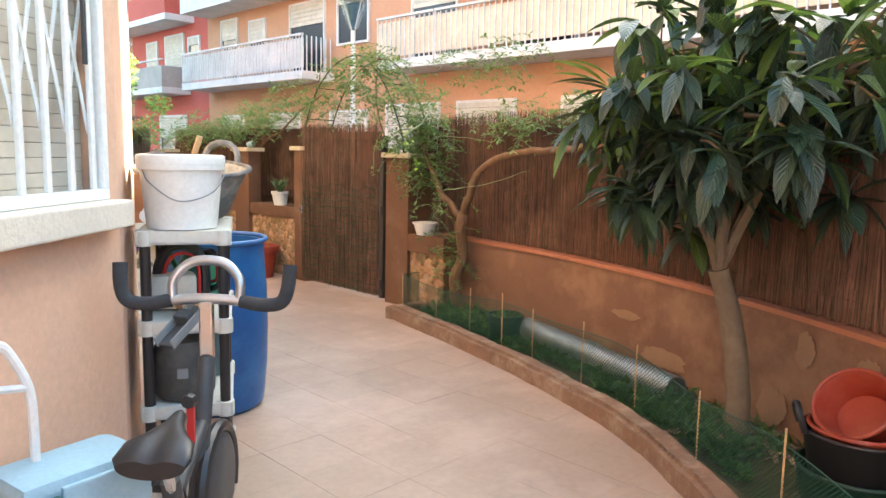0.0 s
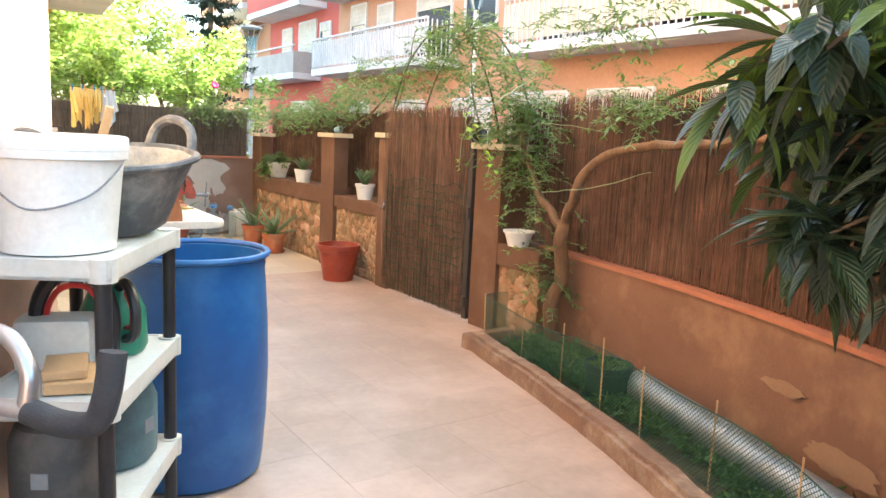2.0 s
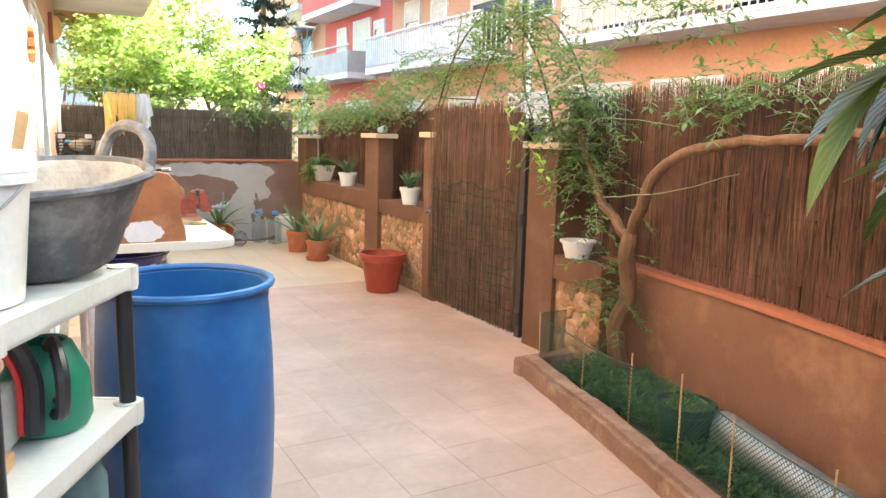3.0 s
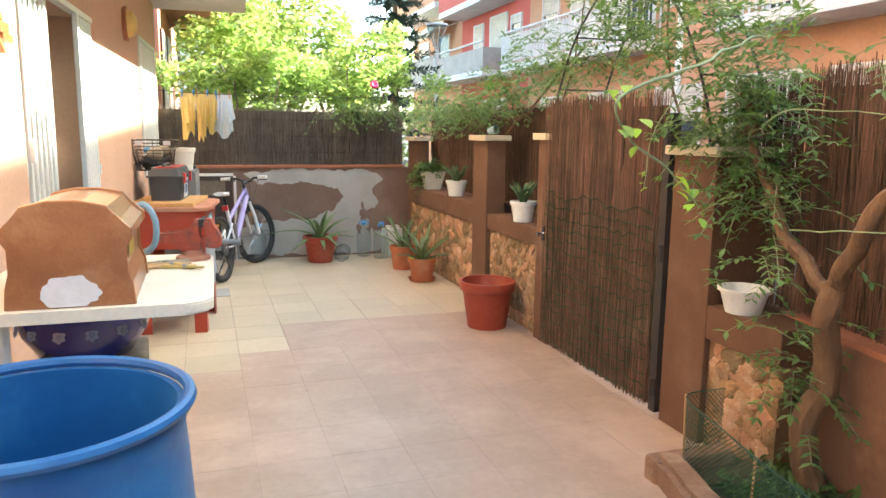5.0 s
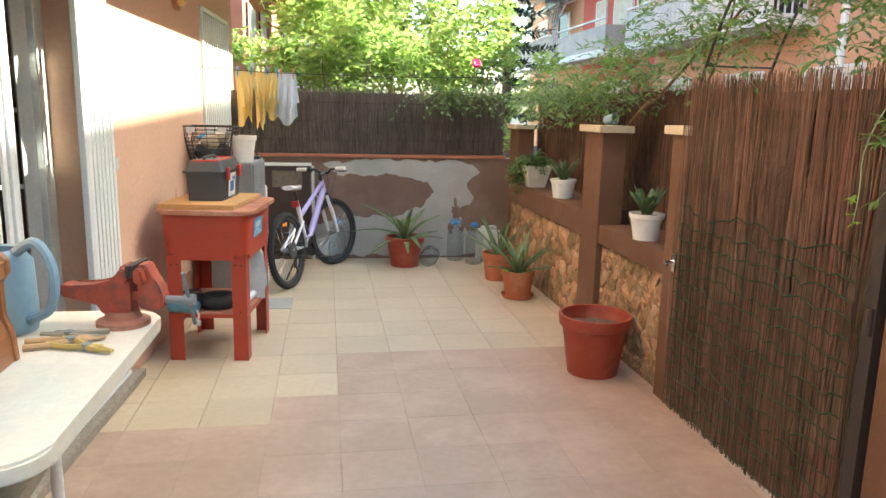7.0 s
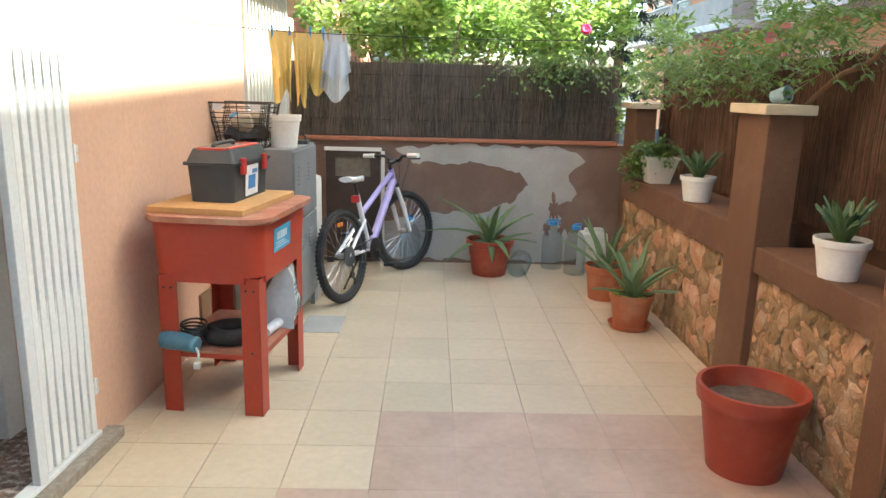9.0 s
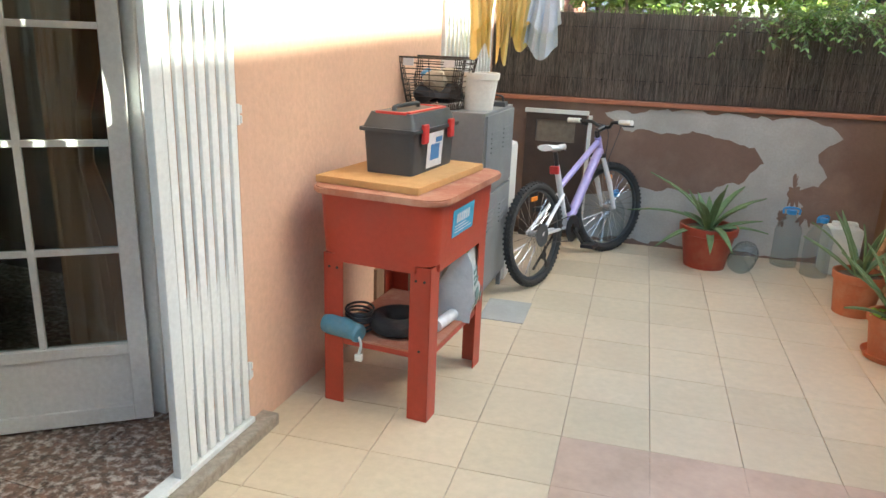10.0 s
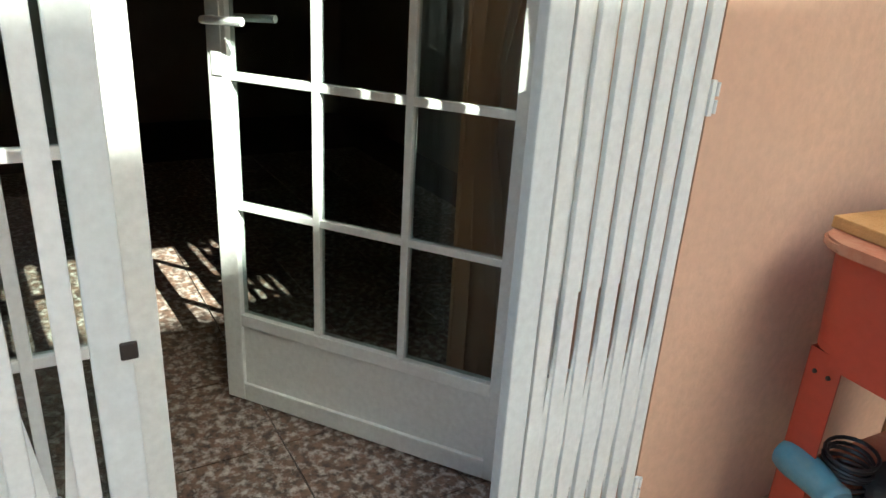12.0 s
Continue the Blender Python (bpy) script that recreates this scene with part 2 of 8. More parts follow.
def rib_leaf(m, pale):
    """Side veins and a pale midrib along each leaf."""
    t = m.node_tree
    N, L = t.nodes.new, t.links.new
    b = t.nodes["Principled BSDF"]
    uv = N("ShaderNodeUVMap")
    uv.uv_map = "leaf"
    sp = N("ShaderNodeSeparateXYZ")
    L(uv.outputs[0], sp.inputs[0])

    def math_node(op, a, c, d=None):
        n = N("ShaderNodeMath")
        n.operation = op
        for k, v in enumerate((a, c, d)):
            if v is None:
                continue
            if isinstance(v, (int, float)):
                n.inputs[k].default_value = v
            else:
                L(v, n.inputs[k])
        return n.outputs[0]

    side = math_node("ABSOLUTE", sp.outputs[0], 0.0)
    phase = math_node("MULTIPLY_ADD", side, -16.0, math_node("MULTIPLY", sp.outputs[1], 62.0))
    wave = math_node("SINE", phase, 0.0)
    height = math_node("MULTIPLY", wave, math_node("SUBTRACT", 1.1, side))
    bp = N("ShaderNodeBump")
    bp.inputs["Strength"].default_value, bp.inputs["Distance"].default_value = 0.55, 0.006
    L(height, bp.inputs["Height"])
    L(bp.outputs[0], b.inputs["Normal"])
    src = b.inputs["Base Color"].links[0].from_socket
    mx = N("ShaderNodeMix")
    mx.data_type = "RGBA"
    L(math_node("LESS_THAN", side, 0.07), mx.inputs[0])
    L(src, mx.inputs[6])
    mx.inputs[7].default_value = (*pale, 1)
    L(mx.outputs[2], b.inputs["Base Color"])


rib_leaf(LOQUAT, (0.07, 0.11, 0.06))
rib_leaf(LOQUAT2, (0.2, 0.3, 0.1))
SHOOTLEAF = mat("young_vine_leaf", (0.27, 0.44, 0.05), (0.34, 0.50, 0.07), 7, 0.5, 0.1, 60, island=0.25, trans=0.5)
SHRUB = mat("garden_shrub_leaf", (0.26, 0.365, 0.14), (0.36, 0.45, 0.2), 2.5, 0.55, 0.1, 60, island=0.5, trans=0.65)
POTSOIL = mat("dry_potting_soil", (0.16, 0.115, 0.08), (0.10, 0.07, 0.05), 30, 0.95, 1.0, 120)
PINE = mat("araucaria_needle", (0.04, 0.08, 0.045), None, 3, 0.7, 0.1, 60, island=0.4)
HERB = mat("ground_herb", (0.045, 0.105, 0.032), (0.07, 0.145, 0.042), 5, 0.6, 0.1, 60, island=0.4, trans=0.2)
ALOEDARK = mat("dark_succulent_leaf", (0.06, 0.115, 0.045), (0.085, 0.14, 0.055), 9, 0.45, 0.1, 60, island=0.25)
ALOE = mat("aloe_leaf", (0.115, 0.18, 0.075), (0.15, 0.215, 0.09), 9, 0.45, 0.1, 60, island=0.2)
STEM = mat("green_stem", (0.26, 0.34, 0.17), None, 9, 0.6, 0.1)
FLOWER = mat("pink_flower", (0.75, 0.04, 0.2), None, 9, 0.6, 0)
CLOTHY = mat("yellow_cloth", (0.78, 0.60, 0.24), (0.74, 0.55, 0.21), 6, 0.95, 0.3, 150, trans=0.15)
CLOTHB = mat("pale_blue_cloth", (0.55, 0.60, 0.68), (0.5, 0.55, 0.63), 6, 0.95, 0.3, 150, trans=0.15)
TYRE = mat("tyre_rubber", (0.025, 0.025, 0.025), (0.045, 0.042, 0.04), 10, 0.85, 0.4, 60)
WHITEBIKE = mat("white_bike_paint", (0.8, 0.8, 0.82), None, 5, 0.25, 0, coat=0.4)
LILAC = mat("lilac_bike_paint", (0.38, 0.32, 0.62), None, 5, 0.3, 0, coat=0.4)
NETM = mat("green_netting", (0.012, 0.075, 0.045), None, 9, 0.6, 0)
BOTTLE = glass_mat("clear_bottle_plastic", (0.9, 0.95, 0.97), 0.07, 0.95)
CAPBLUE = mat("bright_blue_plastic", (0.05, 0.3, 0.65), None, 9, 0.4, 0)
MILKY = mat("milky_plastic", (0.66, 0.68, 0.62), (0.6, 0.62, 0.56), 5, 0.45, 0.03)
LIGHTBLUE = mat("pale_blue_vinyl", (0.32, 0.50, 0.60), (0.29, 0.46, 0.56), 4, 0.5, 0.08, 60)
DARKTEAL = mat("dark_teal_fabric", (0.02, 0.09, 0.11), None, 9, 0.8, 0.2)
GREENP = mat("green_can_plastic", (0.02, 0.22, 0.13), None, 6, 0.4, 0.03)
GASTEAL = mat("gas_cylinder_paint", (0.10, 0.18, 0.19), (0.07, 0.12, 0.13), 7, 0.5, 0.1, 40, dirt=(0.04, 0.05, 0.05), dirt_amt=0.6, dirt_scale=6)
FOAM = mat("black_foam_grip", (0.04, 0.043, 0.048), None, 20, 0.9, 0.3, 150)
COBALT = mat("cobalt_enamel", (0.02, 0.03, 0.25), None, 9, 0.2, 0, coat=0.5)
PATTERN = mat("pale_blue_glaze", (0.35, 0.42, 0.62), None, 9, 0.3, 0)
STOOLTOP = mat("worn_rush_seat", (0.42, 0.38, 0.30), (0.3, 0.27, 0.21), 12, 0.9, 0.6, 60)
ORANGE = mat("orange_brick_facade", (0.62, 0.345, 0.205), (0.565, 0.305, 0.18), 1.0, 0.85, 0.2, 12)
REDF = mat("red_facade", (0.60, 0.13, 0.10), (0.55, 0.12, 0.09), 1.0, 0.85, 0.1, 12)
PINKF = mat("pink_facade", (0.62, 0.27, 0.2), None, 1.0, 0.85, 0.1, 12)
CREAMF = mat("cream_balcony_panel", (0.78, 0.69, 0.52), None, 1.5, 0.7, 0.05, 12)
WHITEF = mat("white_balcony", (0.82, 0.80, 0.77), None, 1.5, 0.7, 0.05, 12)
GREYF = mat("weathered_render", (0.5, 0.46, 0.42), None, 1.5, 0.8, 0.05, 12)
SHUTTER = mat("cream_shutter", (0.72, 0.66, 0.55), None, 3, 0.7, 0.05, 12)
DARKWIN = mat("dark_window", (0.05, 0.05, 0.055), None, 3, 0.15, 0)
AWNING = mat("cream_awning", (0.75, 0.66, 0.45), None, 3, 0.85, 0.05)
ASPHALT = mat("asphalt", (0.06, 0.06, 0.06), None, 3, 0.9, 0.3, 60)
PAPER = mat("white_paper", (0.75, 0.76, 0.78), None, 9, 0.6, 0)
INKBLUE = mat("blue_print", (0.06, 0.22, 0.5), None, 9, 0.5, 0)
LAMPGLASS = mat("yellow_lamp_glass", (0.75, 0.55, 0.2), None, 6, 0.3, 0)
DRYLEAF = mat("dry_leaf", (0.36, 0.27, 0.18), None, 9, 0.9, 0.2, 60, island=0.4)
LABELB = mat("blue_label", (0.05, 0.36, 0.6), None, 9, 0.4, 0)


# ---- mesh helpers ----
def place(ob, m=None):
    if m is not None:
        ob.matrix_basis = m
    return ob


def ob_from(name, bm, material, smooth=False):
    me = bpy.data.meshes.new(name)
    bm.to_mesh(me)
    bm.free()
    if smooth:
        for p in me.polygons:
            p.use_smooth = True
        me.set_sharp_from_angle(angle=radians(40))
    for mm in (material if isinstance(material, (list, tuple)) else [material]):
        me.materials.append(mm)
    return new(name, me)


def thing(name, label, category, m=None, group="", kind=""):
    """An Empty at the base of a thing of several parts."""
    return place(tagged(new(name), label, category, group, kind), m)


def part(name, bm, material, parent, label="", smooth=False):
    ob = ob_from(name, bm, material, smooth)
    ob.parent = parent
    if label:
        tagged(ob, label)
    return ob


def single(name, bm, material, label, category, m=None, group="", kind="", smooth=False):
    return place(tagged(ob_from(name, bm, material, smooth), label, category, group, kind), m)


def structure(name, bm, material, m=None, label="", smooth=False):
    return place(tagged(ob_from(name, bm, material, smooth), label or name.replace("_", " "), name.split("_")[0], "", "structure"), m)


def B():
    return bmesh.new()


def box(bm, x0, x1, y0, y1, z0, z1, m=None, bevel=0.0):
    r = bmesh.ops.create_cube(bm, size=1.0)
    vs = r["verts"]
    for v in vs:
        v.co = Vector((x0 + (v.co.x + 0.5) * (x1 - x0), y0 + (v.co.y + 0.5) * (y1 - y0), z0 + (v.co.z + 0.5) * (z1 - z0)))
    if bevel:
        es = list({e for v in vs for e in v.link_edges})
        rr = bmesh.ops.bevel(bm, geom=es, offset=bevel, segments=2, affect="EDGES", profile=0.6)
        vs = list({v for f in rr["faces"] for v in f.verts} | {v for v in vs if v.is_valid})
    if m is not None:
        bmesh.ops.transform(bm, matrix=m, verts=vs)
    return bm


def lathe(bm, profile, seg=24, m=None, sx=1.0, sy=1.0):
    """Turns (radius, height) pairs round z."""
    rings = []
    for r, z in profile:
        if r < 1e-5:
            rings.append([bm.verts.new((0, 0, z))])
        else:
            rings.append([bm.verts.new((r * sx * math.cos(2 * math.pi * i / seg), r * sy * math.sin(2 * math.pi * i / seg), z)) for i in range(seg)])
    for a, b in zip(rings, rings[1:]):
        for i in range(seg):
            j = (i + 1) % seg
            q = [a[i % len(a)], a[j % len(a)], b[j % len(b)], b[i % len(b)]]
            q = list(dict.fromkeys(q))
            if len(q) > 2:
                try:
                    bm.faces.new(q)
                except ValueError:
                    pass
    if m is not None:
        bmesh.ops.transform(bm, matrix=m, verts=[v for r in rings for v in r])
    return bm


def tube(bm, pts, rad, seg=8, closed=False, cap=True):
    """A round bar along points; rad is a number or one per point."""
    pts = [Vector(p) for p in pts]
    n = len(pts)
    rads = [rad] * n if isinstance(rad, (int, float)) else list(rad)
    rings, up = [], None
    for i, p in enumerate(pts):
        a = pts[i - 1] if (i > 0 or closed) else p
        b = pts[(i + 1) % n] if (i < n - 1 or closed) else p
        d = (b - a).normalized()
        if up is None:
            up = Vector((0, 0, 1)) if abs(d.z) < 0.9 else Vector((1, 0, 0))
        s = d.cross(up).normalized()
        up = s.cross(d).normalized()
        rings.append([bm.verts.new(p + (s * math.cos(2 * math.pi * k / seg) + up * math.sin(2 * math.pi * k / seg)) * rads[i]) for k in range(seg)])
    for i in range(n if closed else n - 1):
        a, b = rings[i], rings[(i + 1) % n]
        for k in range(seg):
            bm.faces.new((a[k], a[(k + 1) % seg], b[(k + 1) % seg], b[k]))
    if cap and not closed:
        bm.faces.new(rings[0][::-1])
        bm.faces.new(rings[-1])
    return bm


def curve_pts(pts, n=8):
    """Catmull-Rom through the points."""
    P = [Vector(p) for p in pts]
    P = [P[0] * 2 - P[1]] + P + [P[-1] * 2 - P[-2]]
    out = []
    for i in range(1, len(P) - 2):
        for k in range(n):
            t = k / n
            a, b, c, d = P[i - 1:i + 3]
            out.append(0.5 * ((2 * b) + (c - a) * t + (2 * a - 5 * b + 4 * c - d) * t * t + (3 * b - a - 3 * c + d) * t ** 3))
    out.append(P[-2])
    return out


def prism(bm, outline, z0, z1, m=None):
    """A plan outline raised from z0 to z1."""
    lo = [bm.verts.new((x, y, z0)) for x, y in outline]
    hi = [bm.verts.new((x, y, z1)) for x, y in outline]
    n = len(lo)
    bm.faces.new(lo[::-1])
    bm.faces.new(hi)
    for i in range(n):
        bm.faces.new((lo[i], lo[(i + 1) % n], hi[(i + 1) % n], hi[i]))
    if m is not None:
        bmesh.ops.transform(bm, matrix=m, verts=lo + hi)
    return bm


def strip(bm, line, w0, w1, z0, z1):
    """A wall along a plan line, from offset w0 to w1 on its right-hand side."""
    P = [Vector((x, y)) for x, y in line]
    a, b = [], []
    for i, p in enumerate(P):
        d = (P[min(i + 1, len(P) - 1)] - P[max(i - 1, 0)]).normalized()
        nrm = Vector((d.y, -d.x))
        a.append(p + nrm * w0)
        b.append(p + nrm * w1)
    rings = [[bm.verts.new((q.x, q.y, z)) for q, z in ((a[i], z0), (a[i], z1), (b[i], z1), (b[i], z0))] for i in range(len(P))]
    for r0, r1 in zip(rings, rings[1:]):
        for k in range(4):
            bm.faces.new((r0[k], r0[(k + 1) % 4], r1[(k + 1) % 4], r1[k]))
    bm.faces.new(rings[0])
    bm.faces.new(rings[-1])
    bmesh.ops.recalc_face_normals(bm, faces=bm.faces[:])
    return bm


def raw(name, verts, faces, material):
    me = bpy.data.meshes.new(name)
    me.from_pydata([tuple(v) for v in verts], [], faces)
    me.materials.append(material)
    return new(name, me)


def reeds(name, line, z0, z1, material, rnd, label, pitch=0.0065, layers=3, depth=0.02, parent=None, sag=0.03):
    """A reed screen: thousands of thin uneven stalks along a plan line."""
    P = [Vector((x, y)) for x, y in line]
    verts, faces = [], []
    for a, b in zip(P, P[1:]):
        d = b - a
        ln = d.length
        d.normalize()
        nr = Vector((d.y, -d.x))
        for lay in range(layers):
            for k in range(int(ln / pitch)):
                s = (k + rnd.random()) * pitch
                r = rnd.uniform(0.0013, 0.0034)
                off = lay * depth / max(1, layers - 1) + rnd.uniform(-0.004, 0.004)
                base = a + d * s + nr * off
                top = base + d * rnd.gauss(0, 0.038) + nr * rnd.gauss(0, 0.007)
                za = z0 + rnd.uniform(0, 0.02)
                zb = z1 + rnd.uniform(-sag, sag) * (1.6 if rnd.random() < 0.15 else 1)
                if rnd.random() < 0.72:
                    za, zb = (za, z0 + (z1 - z0) * rnd.uniform(0.4, 0.9)) if rnd.random() < 0.5 else (z0 + (z1 - z0) * rnd.uniform(0.1, 0.5), zb)
                mid = (base + top) / 2 + d * rnd.gauss(0, 0.012) + nr * rnd.gauss(0, 0.006)
                i0 = len(verts)
                for q, z, rr in ((base, za, r), (mid, (za + zb) / 2, r), (top, zb, r * 0.6)):
                    for c in (d * rr, -d * rr * 0.5 + nr * rr * 0.87, -d * rr * 0.5 - nr * rr * 0.87):
                        verts.append((q.x + c.x, q.y + c.y, z))
                for lv in (0, 3):
                    for c in range(3):
                        faces.append((i0 + lv + c, i0 + lv + (c + 1) % 3, i0 + lv + 3 + (c + 1) % 3, i0 + lv + 3 + c))
                faces.append((i0 + 6, i0 + 7, i0 + 8))
    ob = raw(name, verts, faces, material)
    if parent:
        ob.parent = parent
        ob["label"], ob["kind"] = label, "stuff"
        return ob
    return tagged(ob, label, "reed fence", "", "stuff")


def leaf_mesh(name, items, material, fold=0.25, seg=3, ribs=False):
    """Many leaves in one mesh; items: (base, direction, normal, length, width)."""
    verts, faces = [], []
    ws = {2: (0.35, 1.0, 0.0), 3: (0.3, 1.0, 0.75, 0.0), 5: (0.18, 0.7, 1.0, 0.95, 0.6, 0.0)}[seg]
    for base, d, nrm, ln, w in items:
        d = d.normalized()
        s = d.cross(nrm)
        if s.length < 1e-4:
            s = d.cross(Vector((0.3, 0.5, 0.8)))
        s.normalize()
        up = s.cross(d)
        i0 = len(verts)
        for k, wk in enumerate(ws):
            t = k / seg
            c = base + d * (ln * t) - up * (ln * fold * t * t)
            verts.append(c)
            if wk > 0:
                verts.append(c + s * (w * wk / 2) + up * (w * 0.16 * wk))
                verts.append(c - s * (w * wk / 2) + up * (w * 0.16 * wk))
        for k in range(seg):
            a = i0 + 3 * k
            if k < seg - 1:
                faces += [(a, a + 1, a + 4, a + 3), (a, a + 3, a + 5, a + 2)]
            else:
                faces += [(a, a + 1, a + 3), (a, a + 3, a + 2)]
    ob = raw(name, verts, faces, material)
    if ribs:
        per = 3 * seg + 1
        across = ob.data.uv_layers.new(name="leaf")
        for lp in ob.data.loops:
            j = lp.vertex_index % per
            across.data[lp.index].uv = ((0.0, 1.0, -1.0)[j % 3] if j < 3 * seg else 0.0, (j // 3) / seg)
    return ob


def rdir(rnd, zlo=-1.0, zhi=1.0):
    z = rnd.uniform(zlo, zhi)
    a = rnd.uniform(0, 2 * math.pi)
    r = math.sqrt(max(0, 1 - z * z))
    return Vector((r * math.cos(a), r * math.sin(a), z))


# ---- large structure ----
R = random.Random(7)
CX, CY, WANG = 1.336, 3.34, 3.18
M3 = pose(CX, CY, 0, 0, 0, 90 - WANG)          # door wall: x along it, y into the house
M1 = pose(0.97, 2.56, 0, 0, 0, 41.5)           # window wall: x along it, ends here; y into the house
DOOR_L, DOOR_R, DOOR_H = 2.32, 3.84, 2.12      # the door's opening along the wall
T = 0.36

g = B()
g_out = 400
prism(g, [(-g_out, -g_out), (g_out, -g_out), (g_out, g_out), (-g_out, g_out)], -0.35, -0.05)
structure("ground", g, ASPHALT, label="grey asphalt street and ground")
fl = B()
prism(fl, [(-4.5, -4.0), (3.0, -4.0), (4.75, 1.0), (4.85, 10.6), (1.0, 10.6), (0.9, 3.0)], -0.045, -0.006)
structure("floor_yard", fl, GROUT, label="pink and cream tiled yard floor")

# door wall with its opening and the far window
w = B()
WEND, WH = 7.32, 2.75
box(w, 0, DOOR_L, 0, T, 0, WH)
box(w, DOOR_L, DOOR_R, 0, T, DOOR_H, WH)
box(w, DOOR_R, 5.95, 0, T, 0, WH)
box(w, 5.95, 7.05, 0, T, 0, 1.0)
box(w, 5.95, 7.05, 0, T, 2.28, WH)
box(w, 7.05, WEND, 0, T, 0, WH)
structure("wall_house", w, SALMON, M3, "salmon rendered house wall")
w = B()
W2L = math.hypot(CX - 0.97, CY - 2.56)
W2A = math.degrees(math.atan2(CY - 2.56, CX - 0.97))
box(w, 0, W2L, 0, T, 0, WH)
structure("wall_short", w, SALMON, pose(0.97, 2.56, 0, 0, 0, W2A), "short salmon rendered wall beside the shelf")
w = B()
box(w, -0.09, 0, 0, T, 0, WH)
box(w, -1.5, -0.09, 0, T, 0, 1.16)
box(w, -1.5, -0.09, 0, T, 2.35, WH)
box(w, -6.0, -1.5, 0, T, 0, WH)
structure("wall_window", w, SALMON, M1, "salmon rendered wall with a barred window")
w = B()
box(w, 0.0, 7.6, -0.95, 0.3, WH, WH + 0.2, M3)
structure("ceiling_overhang", w, WHITEF, None, "white underside of the balcony above")
w = B()
box(w, 0.0, 7.6, 0.0, 1.0, WH + 0.2, 9.0, M3)
box(w, -6.0, 0.0, 0.0, 1.0, WH, 9.0, M1)
structure("wall_upper", w, SALMON, None, "upper floors of the salmon house")

# room behind the door
rm = B()
box(rm, 0.8, 5.2, T + 0.001, 5.2, -0.045, 0.055)
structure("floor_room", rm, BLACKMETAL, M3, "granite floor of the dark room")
rm = B()
box(rm, 0.75, 0.8, T, 5.2, 0.05, WH)
box(rm, 5.2, 5.25, T, 5.2, 0.05, WH)
box(rm, 0.8, 5.2, 5.2, 5.25, 0.05, WH)
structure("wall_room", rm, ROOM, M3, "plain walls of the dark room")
rm = B()
box(rm, 0.75, 5.25, T, 5.25, WH - 0.1, WH - 0.002)
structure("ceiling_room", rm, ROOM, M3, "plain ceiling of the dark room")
rm = B()
box(rm, DOOR_L + 0.001, DOOR_R - 0.001, 0.03, T + 0.0, -0.04, 0.06)
structure("floor_threshold", rm, GRANITE, M3, "speckled granite threshold")
rm = B()
box(rm, DOOR_L - 0.03, DOOR_R + 0.09, -0.07, 0.03, -0.04, 0.045, None, 0.008)
structure("trim_step", rm, STEPSTONE, M3, "worn pebbledash door step")

# back and side enclosure, never in view
w = B()
box(w, -4.6, -4.3, -6, 2, -0.05, 2.6)
box(w, -4.6, 5.0, -6.2, -6, -0.05, 2.6)
structure("wall_behind", w, SALMON, None, "plain salmon wall closing the yard")

# far wall
FY = 10.45
w = B()
box(w, 1.5, 4.75, FY, FY + 0.2, -0.05, 1.03)
structure("wall_far", w, PEEL, None, "brown painted wall peeling to grey cement")
w = B()
box(w, 1.76, 4.45, FY - 0.03, FY + 0.23, 1.03, 1.06, None, 0.006)
structure("trim_far_coping", w, COPING, None, "thin terracotta coping of the far wall")


def blob(cx, cz, rx, rz, seed, n=40, rough=0.35):
    """An uneven patch outline."""
    r = random.Random(seed)
    ph = [(q, r.uniform(0, 6.28), r.uniform(0.5, 1.2) / q ** 0.75) for q in range(1, 19)]
    out = []
    n = max(n, 72)
    for i in range(n):
        a = 2 * math.pi * i / n
        k = max(0.25, 1 + rough * sum(w_ * math.sin(q * a + p_) for q, p_, w_ in ph) * 0.6)
        out.append((cx + rx * k * math.cos(a), cz + rz * k * math.sin(a)))
    return out


def ragged(corners, seed, step=0.035, rough=0.022):
    """A closed outline through the corners with a broken, uneven edge."""
    r = random.Random(seed)
    out = []
    for (xa, za), (xb, zb) in zip(corners, corners[1:] + corners[:1]):
        n = max(1, int(math.hypot(xb - xa, zb - za) / step))
        for k in range(n):
            x, z = xa + (xb - xa) * k / n, za + (zb - za) * k / n
            q = noise.noise_vector(Vector((x * 7, z * 7, seed))) * rough * 1.8
            out.append((x + q.x + r.uniform(-rough, rough) * 0.45, min(max(z + q.y + r.uniform(-rough, rough) * 0.45, 0.004), 1.022)))
    return out


# bare cement, a thin layer proud of the paint round one brown island
FACE = Matrix(((1, 0, 0, 0), (0, 0, -1, 0), (0, 1, 0, 0), (0, 0, 0, 1)))   # plan outline stood upright, facing -y
pb = B()
prism(pb, ragged([(2.60, 0.97), (3.3, 1.01), (4.08, 0.99), (4.18, 0.9), (4.06, 0.76), (4.15, 0.62), (3.98, 0.5), (4.02, 0.36), (4.24, 0.26), (4.30, 0.03), (2.3, 0.03), (2.42, 0.34), (2.95, 0.43), (3.36, 0.45), (3.58, 0.53), (3.72, 0.68), (3.66, 0.79), (3.3, 0.85), (2.72, 0.88)], 5), 0, 0.003)
structure("trim_cement_patch", pb, GREYPATCH, pose(0, FY, 0) @ FACE, "bare grey cement where the paint has peeled")
# small brown flakes left on the cement
for k, (cx, cz, rx, rz) in enumerate(((3.95, 0.52, 0.035, 0.10), (4.06, 0.36, 0.07, 0.09), (3.9, 0.3, 0.03, 0.05))):
    pb = B()
    prism(pb, blob(cx, cz, rx, rz, 50 + k, 30, 0.7), 0, 0.0055 + 0.0006 * k)
    structure("trim_paint_flake", pb, PEEL, pose(0, FY, 0) @ FACE, "flake of old brown paint")

